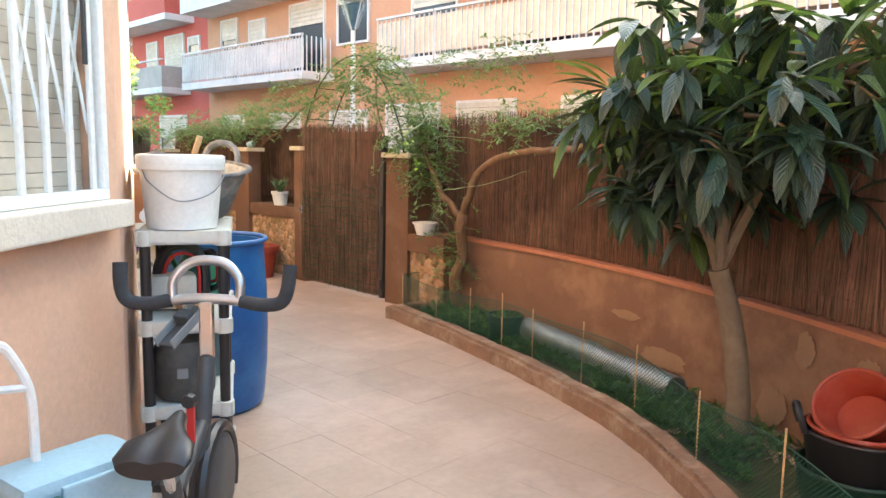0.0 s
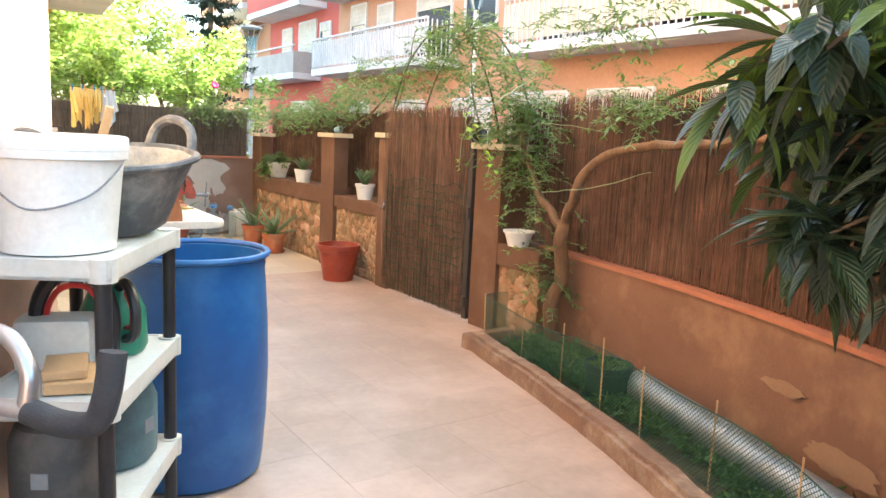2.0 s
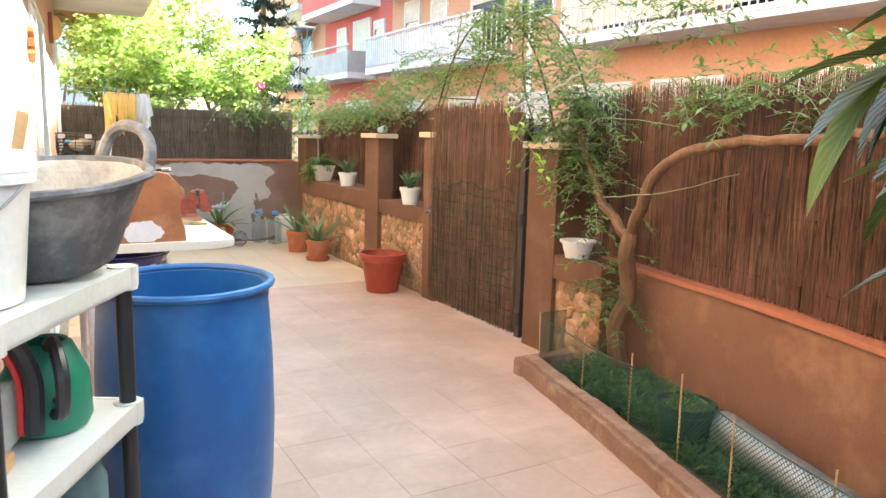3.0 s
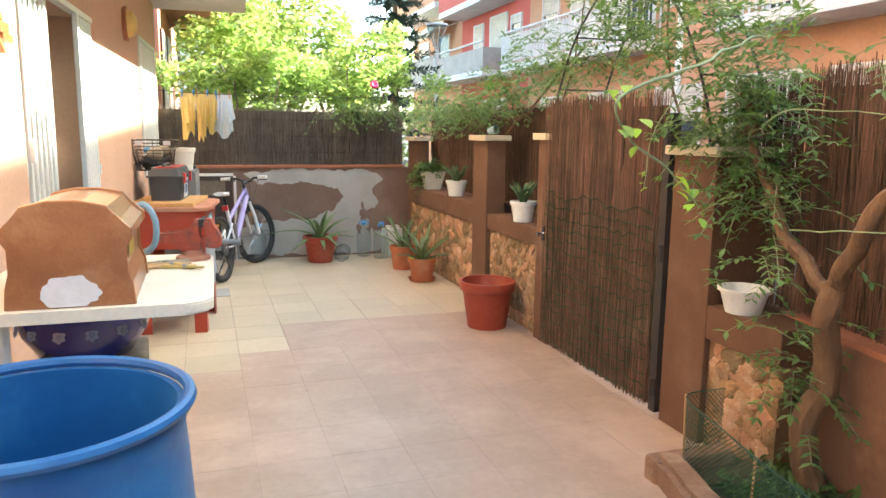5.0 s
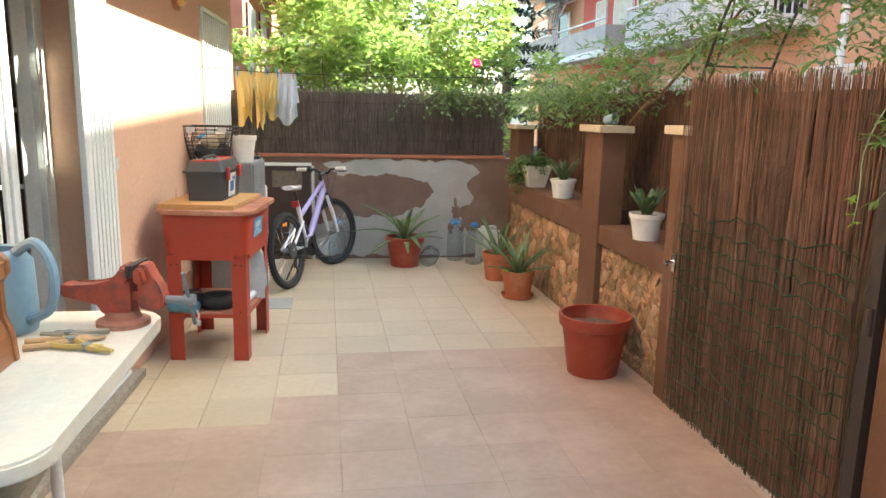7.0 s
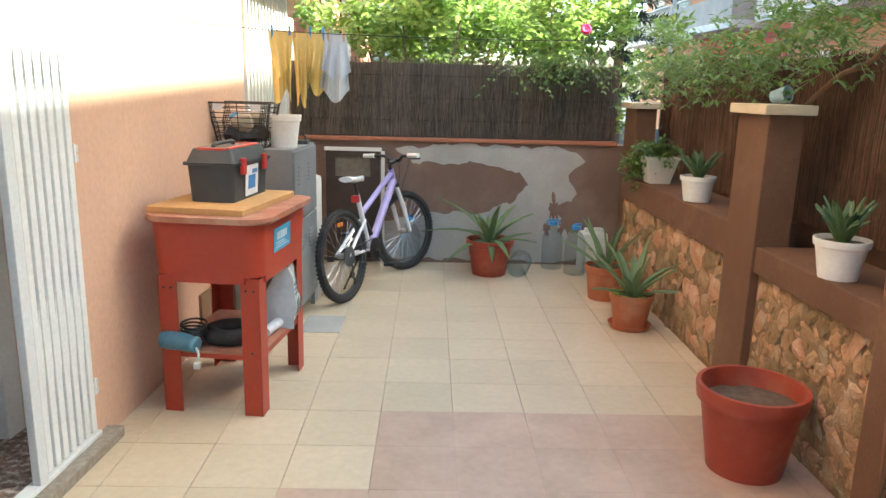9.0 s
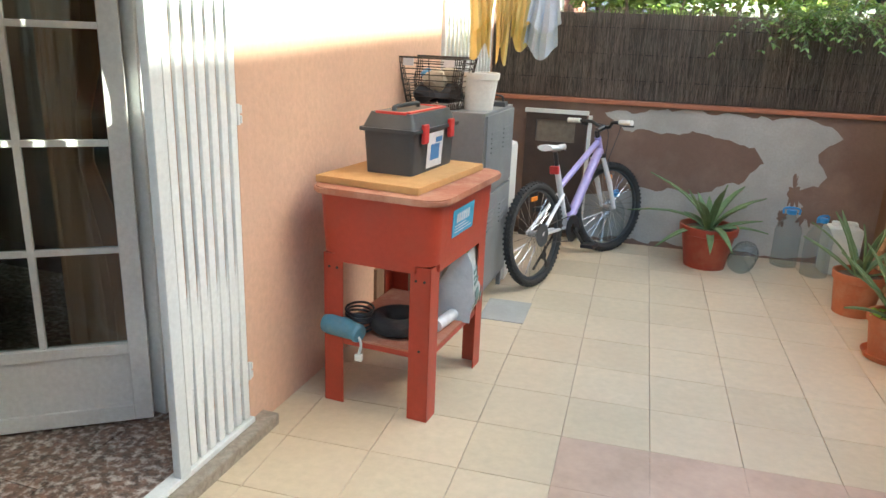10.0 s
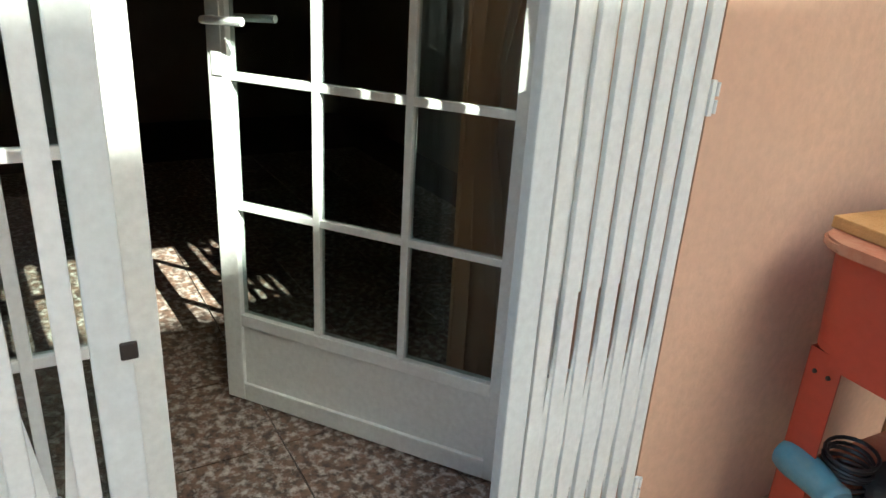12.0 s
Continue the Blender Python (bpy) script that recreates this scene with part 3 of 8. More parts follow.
# garden wall along the gate: pillars, ledges
GX = 4.40


def pillar(name, y0, y1, x0, x1, top, label, cap=True):
    t = thing(name, label, "pillar", pose(0, 0, 0), kind="structure")
    b = B()
    box(b, x0, x1, y0, y1, -0.05, top, None, 0.006)
    part("shaft", b, BROWN, t)
    if cap:
        b = B()
        box(b, x0 - 0.035, x1 + 0.035, y0 - 0.035, y1 + 0.035, top, top + 0.045, None, 0.006)
        part("cap", b, CAP, t, "chipped cream stone cap")
    return t


pillar("pillar_corner", 10.08, 10.40, GX + 0.09, GX + 0.25, 1.345, "brown painted corner pillar with a pale cap")
pillar("pillar_middle", 7.66, 7.98, GX, GX + 0.165, 1.385, "brown painted pillar with a cream cap")
pillar("pillar_latch", 6.485, 6.70, GX, GX + 0.26, 1.408, "slim brown gate pillar with a cream cap")
pillar("pillar_hinge", 4.82, 5.13, GX - 0.03, GX + 0.28, 1.36, "brown painted gate pillar with a cream cap")

led = thing("wall_ledge", "low brown wall faced with rubble stone", "wall", kind="structure")
for y0, y1, zt in ((7.98, 10.08, 0.84), (6.70, 7.66, 0.785)):
    b = B()
    box(b, GX + 0.012, GX + 0.36, y0, y1, 0.66, zt, None, 0.006)
    part("band", b, BROWN, led, "brown painted band")
    b = B()
    box(b, GX + 0.042, GX + 0.32, y0, y1, -0.04, 0.66)
    part("core", b, MORTAR, led, "brown mortar")
ped = thing("wall_pedestal", "low brown ledge on rubble stone beside the gate", "wall", kind="structure")
b = B()
box(b, GX - 0.027, GX + 0.3, 4.36, 4.82, 0.52, 0.68, None, 0.006)
part("band", b, BROWN, ped, "brown painted band")
b = B()
box(b, GX + 0.004, GX + 0.3, 4.38, 4.82, -0.04, 0.52)
part("core", b, MORTAR, ped, "brown mortar")

# planter wall and kerb
PW = [tuple(p)[:2] for p in curve_pts([(4.60, 4.6, 0), (4.47, 3.95, 0), (4.33, 3.2, 0), (4.06, 2.3, 0), (3.62, 1.3, 0), (3.0, 0.3, 0), (2.1, -0.8, 0), (1.0, -1.9, 0), (-0.3, -3.2, 0), (-1.8, -4.6, 0), (-3.0, -6.0, 0)], 5)]
PWR = PW[::-1]   # outward is then on the right-hand side
w = B()
strip(w, PWR, 0.0, 0.2, -0.05, 0.665)
structure("wall_planter", w, LOWWALL, None, "worn brown planter wall")
w = B()
strip(w, PWR, -0.015, 0.215, 0.665, 0.69)
structure("trim_planter_coping", w, COPING, None, "narrow terracotta coping")
KB = [tuple(p)[:2] for p in curve_pts([(3.955, 4.58, 0), (3.845, 4.1, 0), (3.73, 3.6, 0), (3.47, 2.7, 0), (3.14, 1.87, 0), (2.78, 1.33, 0), (2.3, 0.78, 0), (1.6, 0.1, 0), (0.7, -0.7, 0), (-0.6, -1.9, 0), (-2.2, -3.6, 0), (-3.4, -5.2, 0)], 16)]
KBR = KB[::-1]
w = B()
strip(w, KBR, 0.0, 0.13, -0.03, 0.115)
bmesh.ops.bevel(w, geom=[e for e in w.edges if abs(e.verts[0].co.z - 0.115) < 1e-3 and abs(e.verts[1].co.z - 0.115) < 1e-3], offset=0.025, segments=2, affect="EDGES")
for v in w.verts:
    v.co += noise.noise_vector(v.co * 5) * 0.010 + noise.noise_vector(v.co * 17) * 0.004
kerb = structure("trim_kerb", w, KERB, None, "worn curved cement kerb of the planter", True)
w = B()
prism(w, [(x + 0.05, y) for x, y in KB] + [(x + 0.02, y) for x, y in PWR] , -0.04, 0.045)
soil = structure("ground_bed", w, SOIL, None, "dark soil of the planter bed")
w = B()
box(w, 3.935, 4.34, 4.52, 4.62, -0.03, 0.105, None, 0.025)
structure("trim_kerb_end", w, KERB, None, "worn end of the cement kerb")

# reed screens
PF = [(x + 0.09, y) for x, y in PW if y > -3.2]
reeds("reed_fence_planter", PF, 0.69, 1.73, REED, R, "brown reed screen standing on the planter wall", 0.0042, 3)
reeds("reed_fence_street", [(GX + 0.40, 10.4), (GX + 0.40, 6.5)], 0.84, 1.66, REED, R, "brown reed screen behind the low wall", 0.0042, 3)
reeds("reed_fence_pillar", [(GX + 0.33, 5.14), (GX + 0.24, 4.5)], 0.68, 1.70, REED, R, "brown reed screen beside the gate pillar", 0.0042, 3)
reeds("reed_fence_far", [(1.72, FY + 0.05), (4.44, FY + 0.05)], 1.06, 1.68, REEDG, R, "weathered grey-brown reed screen on the far wall", 0.0042, 3)
# dark sheet behind the reeds
for nm, ln in (("far", [(1.72, FY + 0.085), (4.45, FY + 0.085)]), ("street", [(GX + 0.425, 6.5), (GX + 0.425, 10.4)]), ("planter", [(x + 0.125, y) for x, y in PWR if y > -3.2])):
    b = B()
    strip(b, ln, 0.0, 0.006, 0.69 if nm != "far" else 1.06, 1.66)
    single("reed_backing", b, REEDG if nm == "far" else REED, "dense back layer of the reed screen", "reed fence")
for nm, ln, zs in (("far", [(1.72, FY + 0.036), (4.44, FY + 0.036)], (1.2, 1.38, 1.56)), ("planter", [(x + 0.075, y) for x, y in PWR if y > -1], (0.8, 1.1, 1.4, 1.62)), ("street", [(GX + 0.392, 6.7), (GX + 0.392, 10.4)], (1.0, 1.2, 1.45))):
    for z in zs:
        b = B()
        tube(b, [(x, y, z + 0.006 * math.sin(9 * i)) for i, (x, y) in enumerate(ln)], 0.0022, 5)
        single("binding_wire", b, WIRE, "thin dark wire binding the reed screen", "wire", group="reed binding wires")

# gate
gate = thing("gate", "reed-covered iron garden gate with green wire netting", "gate", pose(GX - 0.025, 5.14, 0))
GL, GH = 1.335, 1.66
b = B()
box(b, -0.022, 0.035, 0.008, 0.062, 0.03, 1.56)
part("hinge_post", b, BLACKMETAL, gate, "black iron post")
b = B()
for z in (0.06, 0.8, 1.5):
    box(b, 0.003, 0.028, 0.062, GL, z, z + 0.03)
box(b, 0.004, 0.03, GL - 0.03, GL, 0.03, 1.6)
part("gate_frame", b, BLACKMETAL, gate)
b = B()
box(b, 0.008, 0.02, 0.085, GL - 0.035, 0.04, 1.6)
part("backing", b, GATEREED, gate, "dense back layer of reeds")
for z in (0.12, 0.82, 1.38):
    b = B()
    lathe(b, [(0, 0), (0.016, 0), (0.016, 0.09), (0, 0.09)], 10, pose(-0.026, 0.03, z))
    part("hinge", b, BLACKMETAL, gate)
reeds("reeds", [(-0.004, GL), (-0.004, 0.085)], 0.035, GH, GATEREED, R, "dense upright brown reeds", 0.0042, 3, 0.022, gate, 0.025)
b = B()
for k in range(15):
    z = 0.08 + k * 0.07
    tube(b, [(-0.041, 0.04 + i * 0.045, z + R.uniform(-0.016, 0.016) + (0.02 * math.sin(i * 0.5) if k == 14 else 0)) for i in range(1, 29)], 0.0026, 4)
for i in range(20):
    tube(b, [(-0.0405, 0.05 + i * 0.066 + R.uniform(-0.016, 0.016), 0.05 + j * 0.1) for j in range(11)], 0.0013, 4)
part("wire_netting", b, GREENWIRE, gate, "green garden wire netting")
b = B()
tube(b, [(-0.03, GL - 0.02, 0.79), (-0.09, GL - 0.02, 0.79), (-0.10, GL - 0.07, 0.785)], 0.007, 8)
box(b, -0.044, -0.036, GL - 0.035, GL - 0.005, 0.74, 0.83)
part("latch", b, CHROME, gate, "small steel latch handle")


# ---- drum, shelf ----
def drum():
    t = thing("plastic_drum", "open blue plastic drum with a rolled rim on the floor", "barrel", pose(1.86, 3.63, 0))
    b = B()
    lathe(b, [(0, 0), (0.24, 0), (0.262, 0.02), (0.27, 0.08), (0.284, 0.25), (0.29, 0.45), (0.286, 0.65), (0.276, 0.82), (0.272, 0.87), (0.276, 0.885), (0.272, 0.9), (0.272, 0.915), (0.258, 0.915), (0.258, 0.86), (0.27, 0.6), (0.27, 0.3), (0.25, 0.03), (0, 0.03)], 48)
    part("body", b, BLUE, t, "", True)
    b = B()
    tube(b, [(0.283 * math.cos(2 * math.pi * i / 48), 0.283 * math.sin(2 * math.pi * i / 48), 0.925) for i in range(48)], 0.013, 8, True)
    part("rim", b, BLUE, t, "rounded blue rim", True)
    b = B()
    lathe(b, [(0, 0), (0.02, 0), (0.024, 0.008), (0.022, 0.022), (0.012, 0.03), (0, 0.031)], 16, Matrix.Translation((-0.155, -0.205, 0.855)) @ pose(0, 0, 53, 0, 90, 0))
    part("plug", b, CREAMSTONE, t, "small pale plug", True)


drum()


# ---- windows, door, folding grilles ----
def lattice_bars(owner, us, z0, z1, depth, lattice, width=0.02, back=0.016, flat=0.008):
    """Upright channels with crossed flat bars between them, in the plane y = depth."""
    for i, u in enumerate(us):
        b = B()
        box(b, u - width / 2, u + width / 2, depth, depth + 0.014, z0, z1, None, 0.003)
        part("bar", b, WHITE, owner)
    for a, c in zip(us, us[1:]):
        for zc, h in lattice:
            for s in (1, -1):
                b = B()
                d = Vector((c - a, 0, 2 * h * s))
                ln = math.hypot(d.x, d.z)
                box(b, -ln / 2, ln / 2, 0, 0.003, -flat, flat, Matrix.Translation(((a + c) / 2, depth + back + (0.0 if s > 0 else 0.005), zc)) @ pose(0, 0, 0, 0, -math.degrees(math.atan2(d.z, d.x)), 0))
                part("cross_bar", b, WHITE, owner)


def folding_grille(name, label, m, us, z0, z1, depth, lattice, lead, width=0.02, back=0.016, flat=0.008):
    t = thing(name, label, "security grille", m, "door grilles")
    lattice_bars(t, us, z0, z1, depth, lattice, width, back, flat)
    b = B()
    box(b, lead - 0.026, lead + 0.026, depth - 0.008, depth + 0.022, z0 - 0.02, z1 + 0.01, None, 0.004)
    part("lead_channel", b, GREYPOST, t, "pale grey lead channel")
    return t


g_r = folding_grille("folding_grille", "white steel folding grille pushed back against the door jamb", M3, [3.49 + 0.052 * i for i in range(7)], 0.075, 2.08, -0.014,
                     [(0.49, 0.32), (1.745, 0.305)], 3.435, 0.034, 0.006, 0.0105)
for k in range(6):
    for z0, z1 in ((0.075, 0.165), (0.825, 1.43)):
        b = B()
        box(b, 3.49 + 0.052 * k + 0.0175, 3.49 + 0.052 * (k + 1) - 0.0175, 0.001, 0.005, z0, z1)
        part("channel_web", b, WHITE, g_r)
    for zc in (0.33, 0.65, 1.745):
        b = B()
        lathe(b, [(0, 0), (0.0045, 0), (0.0035, 0.002), (0, 0.0025)], 8, pose(3.49 + 0.052 * (k + 0.5), -0.004, zc, 90))
        part("rivet", b, ALU, g_r)
for z in (0.262, 1.197):
    b = B()
    box(b, 3.818, 3.83, -0.02, -0.012, z - 0.035, z + 0.035, None, 0.002)
    for dz in (-0.03, 0.004):
        lathe(b, [(0, 0), (0.005, 0), (0.005, 0.026), (0, 0.026)], 8, pose(3.835, -0.018, z + dz))
    part("hinge", b, WHITE, g_r)
g_l = folding_grille("folding_grille", "white steel folding grille drawn part way across the door", M3, [2.36 + 0.081 * i for i in range(5)], 0.075, 2.08, -0.01,
                     [(0.50, 0.34), (1.745, 0.305)], 2.735, 0.030, 0.016, 0.011)
for k in range(4):
    for zc in (0.33, 0.50, 0.67):
        b = B()
        lathe(b, [(0, 0), (0.005, 0), (0.004, 0.002), (0, 0.0025)], 8, pose(2.36 + 0.081 * (k + 0.5), 0.005, zc, 90))
        part("rivet", b, ALU, g_l)
# Black plate stands in for the shaded lock notch in the channel edge.
b = B()
box(b, 2.745, 2.768, -0.022, -0.017, 0.885, 0.912, None, 0.003)
part("lock", b, BLACKMETAL, g_l, "lock notch drawn as a dark plate")
for z in (0.95, 1.35):
    b = B()
    box(b, 2.335, 2.362, -0.03, -0.012, z - 0.05, z + 0.05, None, 0.003)
    part("hinge", b, WHITE, g_l)
rail = B()
box(rail, DOOR_L, DOOR_R, -0.022, 0.028, 0.046, 0.066, None, 0.003)
box(rail, DOOR_L, DOOR_R, -0.02, 0.03, 2.085, 2.118, None, 0.003)
structure("trim_grille_rail", rail, WHITE, M3, "white steel floor and head rail")

df = thing("door_frame", "white metal door frame set deep in the wall", "door frame", M3, kind="structure")
for u0, u1, z0, z1 in ((DOOR_L, DOOR_L + 0.07, 0.06, 2.1), (3.735, DOOR_R, 0.06, 2.1), (DOOR_L + 0.07, 3.735, 2.03, 2.1)):
    b = B()
    box(b, u0 + 0.001, u1 - 0.001, 0.30, 0.355, z0, z1, None, 0.004)
    part("frame_post", b, WHITE, df)


def glazed_leaf(name, label, m, width, cols, handle):
    t = thing(name, label, "door", m)
    st = 0.065
    rows = (0.305, 0.652, 1.02, 1.39, 1.90)
    for x0, x1 in ((0, st), (width - st, width)):
        b = B()
        box(b, x0, x1, 0, 0.04, 0.0, 1.96, None, 0.004)
        part("stile", b, WHITE, t)
    for z0, z1 in ((0.0, 0.06), (0.265, 0.305), (1.90, 1.96)):
        b = B()
        box(b, st, width - st, 0.001, 0.039, z0, z1, None, 0.003)
        part("rail", b, WHITE, t)
    b = B()
    box(b, st, width - st, 0.012, 0.028, 0.06, 0.265)
    part("panel", b, WHITE, t)
    xs = [st + (width - 2 * st) * k / cols for k in range(cols + 1)]
    for x in xs[1:-1]:
        b = B()
        box(b, x - 0.011, x + 0.011, 0.006, 0.034, 0.305, 1.9, None, 0.003)
        part("muntin", b, WHITE, t)
    for z in rows[1:-1]:
        b = B()
        box(b, st, width - st, 0.008, 0.032, z - 0.011, z + 0.011, None, 0.003)
        part("muntin", b, WHITE, t)
    for x0, x1 in zip(xs, xs[1:]):
        for z0, z1 in zip(rows, rows[1:]):
            b = B()
            box(b, x0 + 0.002, x1 - 0.002, 0.018, 0.022, z0 + 0.002, z1 - 0.002)
            p = part("pane", b, GLASS, t)
            p.visible_shadow = False
    if handle:
        for s, y in ((-1, 0.0), (1, 0.04)):
            b = B()
            box(b, width - 0.05, width - 0.015, y - 0.004, y + 0.004, 1.02, 1.22, None, 0.002)
            tube(b, [(width - 0.032, y, 1.165), (width - 0.032, y + s * 0.045, 1.165), (width - 0.16, y + s * 0.05, 1.17)], 0.011, 10)
            part("door_handle", b, WHITE, t, "white lever handle")
        b = B()
        lathe(b, [(0, 0), (0.012, 0), (0.012, 0.012), (0, 0.012)], 12, pose(width - 0.032, -0.005, 1.07, 90))
        part("lock_cylinder", b, BLACKMETAL, t)
    return t


glazed_leaf("glazed_door", "white glazed door leaf standing open into the room", M3 @ pose(3.715, 0.335, 0.072, 0, 0, 126.5), 0.94, 3, True)
glazed_leaf("glazed_door", "white glazed door leaf, closed", M3 @ pose(2.40, 0.305, 0.072), 0.44, 2, False)
for z in (0.35, 1.05, 1.75):
    b = B()
    box(b, 3.70, 3.738, 0.352, 0.362, z, z + 0.09, None, 0.003)
    lathe(b, [(0, 0), (0.008, 0), (0.008, 0.09), (0, 0.09)], 8, pose(3.712, 0.36, z))
    part("hinge", b, GREYPOST, df, "grey door hinge")

cu = B()
vs = []
for j in range(13):
    z = 0.1 + 2.1 * j / 12
    pinch = 1 - 0.55 * math.exp(-((z - 1.05) / 0.35) ** 2)
    vs.append([cu.verts.new((3.70 + 0.34 * pinch * i / 40, 0.66 + 0.03 * math.sin(i * 1.1), z)) for i in range(41)])
for a, c in zip(vs, vs[1:]):
    for i in range(40):
        cu.faces.new((a[i], a[i + 1], c[i + 1], c[i]))
cu_ob = single("curtain", cu, CURTAIN, "salmon curtain tied back beside the door", "curtain", M3, smooth=True)
cu_ob.modifiers.new("thickness", "SOLIDIFY").thickness = 0.003


def barred_window(name, label, m, u0, u1, z0, z1, us, lattice):
    t = thing(name, label, "window", m, kind="structure")
    b = B()
    box(b, u0, u1, 0.10, 0.13, z0, z1)
    part("backing", b, DARKWIN, t)
    n = int((z1 - z0) / 0.045)
    for k in range(n):
        b = B()
        box(b, u0 + 0.004, u1 - 0.004, 0.07, 0.095, z0 + k * 0.045 + 0.001, z0 + k * 0.045 + 0.0445, None, 0.003)
        part("shutter_slat", b, SHUTTER, t)
    for a0, a1, c0, c1 in ((u0, u1, z0, z0 + 0.035), (u0, u1, z1 - 0.035, z1), (u0, u0 + 0.03, z0 + 0.035, z1 - 0.035), (u1 - 0.03, u1, z0 + 0.035, z1 - 0.035)):
        b = B()
        box(b, a0, a1, -0.02, 0.02, c0, c1, None, 0.004)
        part("window_frame", b, WHITE, t)
    lattice_bars(t, us, z0 + 0.035, z1 - 0.035, -0.008, lattice, 0.022)
    return t


w1 = barred_window("window_1", "white barred window with a closed shutter", M1, -1.5, -0.09, 1.235, 2.35, [-0.155 - 0.12 * i for i in range(11)], [(1.67, 0.22), (2.13, 0.2)])
b = B()
box(b, -0.195, -0.18, -0.014, -0.004, 1.66, 1.9)
part("slide_bolt", b, DARKGREY, w1, "dark slide bolt")
b = B()
tube(b, [(-0.188 + 0.015 * math.cos(k * 0.5), -0.016, 1.915 + 0.015 * math.sin(k * 0.5)) for k in range(13)], 0.005, 6)
part("ring", b, BLACKMETAL, w1)
b = B()
box(b, -1.6, -0.055, -0.085, 0.06, 1.145, 1.233, None, 0.008)
structure("trim_sill", b, CREAMSTONE, M1, "cream stone window sill")
barred_window("window_2", "white barred window by the washing line", M3, 5.96, 7.04, 1.0, 2.27, [6.02 + 0.08 * i for i in range(13)], [(1.2, 0.12), (1.65, 0.12), (2.05, 0.12)])


# ---- buildings over the street ----
FX = 12.6


def facade(name, label, y0, y1, top, wall_m, slab_zs, windows, balconies, x0=FX):
    """A row house facing the yard. windows: (y, width, z, height, shutter share); balconies: (y0, y1, z, material, solid)."""
    t = thing(name, label, "apartment building", kind="structure")
    b = B()
    box(b, x0, x0 + 9, y0, y1, -0.05, top)
    part("wall", b, wall_m, t)
    b = B()
    box(b, x0 - 0.35, x0 + 9.2, y0, y1, top, top + 0.25)
    part("roof", b, WHITEF, t)
    for y, wd, z, h, sh in windows:
        wd2 = wd / 2
        wn = B()
        box(wn, x0 - 0.02, x0 + 0.05, y - wd2, y + wd2, z, z + h)
        wo = part("window", wn, DARKWIN, t)
        b = B()
        for a0, a1, c0, c1 in ((y - wd2 - 0.06, y + wd2 + 0.06, z - 0.06, z), (y - wd2 - 0.06, y + wd2 + 0.06, z + h, z + h + 0.06), (y - wd2 - 0.06, y - wd2, z, z + h), (y + wd2, y + wd2 + 0.06, z, z + h)):
            box(b, x0 - 0.07, x0 + 0.01, a0, a1, c0, c1)
        fo = part("frame", b, WHITEF, t)
        fo.parent = wo
        if sh > 0:
            b = B()
            n = max(2, int(h * sh / 0.12))
            for k in range(n):
                box(b, x0 - 0.055, x0 - 0.03, y - wd2 + 0.002, y + wd2 - 0.002, z + h - (k + 1) * h * sh / n + 0.008, z + h - k * h * sh / n)
            so = part("shutter", b, SHUTTER, t)
            so.parent = wo
    for ya, yb, z, bm_, solid in balconies:
        sl = B()
        box(sl, x0 - 1.1, x0, ya, yb, z - 0.22, z)
        so = part("balcony", sl, WHITEF, t)
        if solid:
            b = B()
            box(b, x0 - 1.1, x0 - 1.0, ya, yb, z, z + 0.75)
            box(b, x0 - 1.0, x0, ya, ya + 0.1, z, z + 0.75)
            part("parapet", b, bm_, so)
        else:
            b = B()
            n = int((yb - ya) / 0.16)
            for k in range(n + 1):
                yy = ya + (yb - ya) * k / n
                box(b, x0 - 1.08, x0 - 1.05, yy - 0.012, yy + 0.012, z, z + 0.95)
            for k in range(7):
                box(b, x0 - 1.1 + 0.16 * k, x0 - 1.07 + 0.16 * k, ya, ya + 0.025, z, z + 0.95)
            part("railing", b, WHITEF, so)
            b = B()
            box(b, x0 - 1.045, x0 - 1.03, ya, yb, z + 0.08, z + 0.88)
            part("panel", b, bm_, so)
        b = B()
        box(b, x0 - 1.12, x0 - 1.03, ya, yb, z + 0.95, z + 1.0)
        part("top_rail", b, WHITEF, so)
    return t


S1, S2 = 3.60, 6.15
facade("apartment_building", "orange brick apartment building with a long cream balcony", -14.0, 11.9, 9.69, ORANGE, (S1, S2),
       [(11.25, 1.7, 0.9, 1.7, 0.95), (8.2, 1.7, 0.9, 1.7, 0.95), (5.0, 1.6, 0.9, 1.7, 0.95), (2.0, 1.6, 0.9, 1.7, 0.95),
        (9.6, 1.5, S1, 2.1, 0.3), (6.4, 1.6, S1, 2.1, 0.5), (3.0, 1.6, S1, 2.1, 0.3), (0.0, 1.6, S1, 2.1, 0.3), (11.0, 1.5, S2, 2.1, 0.5), (7.0, 1.5, S2, 2.1, 0.5), (3.0, 1.5, S2, 2.1, 0.5)],
       [(-8.0, 11.88, S1, CREAMF, False), (-8.0, 11.88, S2, CREAMF, False)])
# Extra storey added out of view to block the sun from the window wall.
facade("apartment_building", "added unseen top storey that keeps the sun off the window wall", -14.0, 3.1, 13.0, ORANGE, (), [], [], FX + 0.002)
# Roofline is out of view; stepped down here so sun reaches the garden trees.
facade("apartment_building", "orange brick apartment building with a cream balcony, unseen roof set low for sun", 11.9, 15.2, 7.9, ORANGE, (S1, S2),
       [(13.75, 1.9, 0.9, 1.7, 0.95), (13.0, 1.5, S1, 2.1, 0.35)], [(11.92, 13.9, S1, CREAMF, False)])
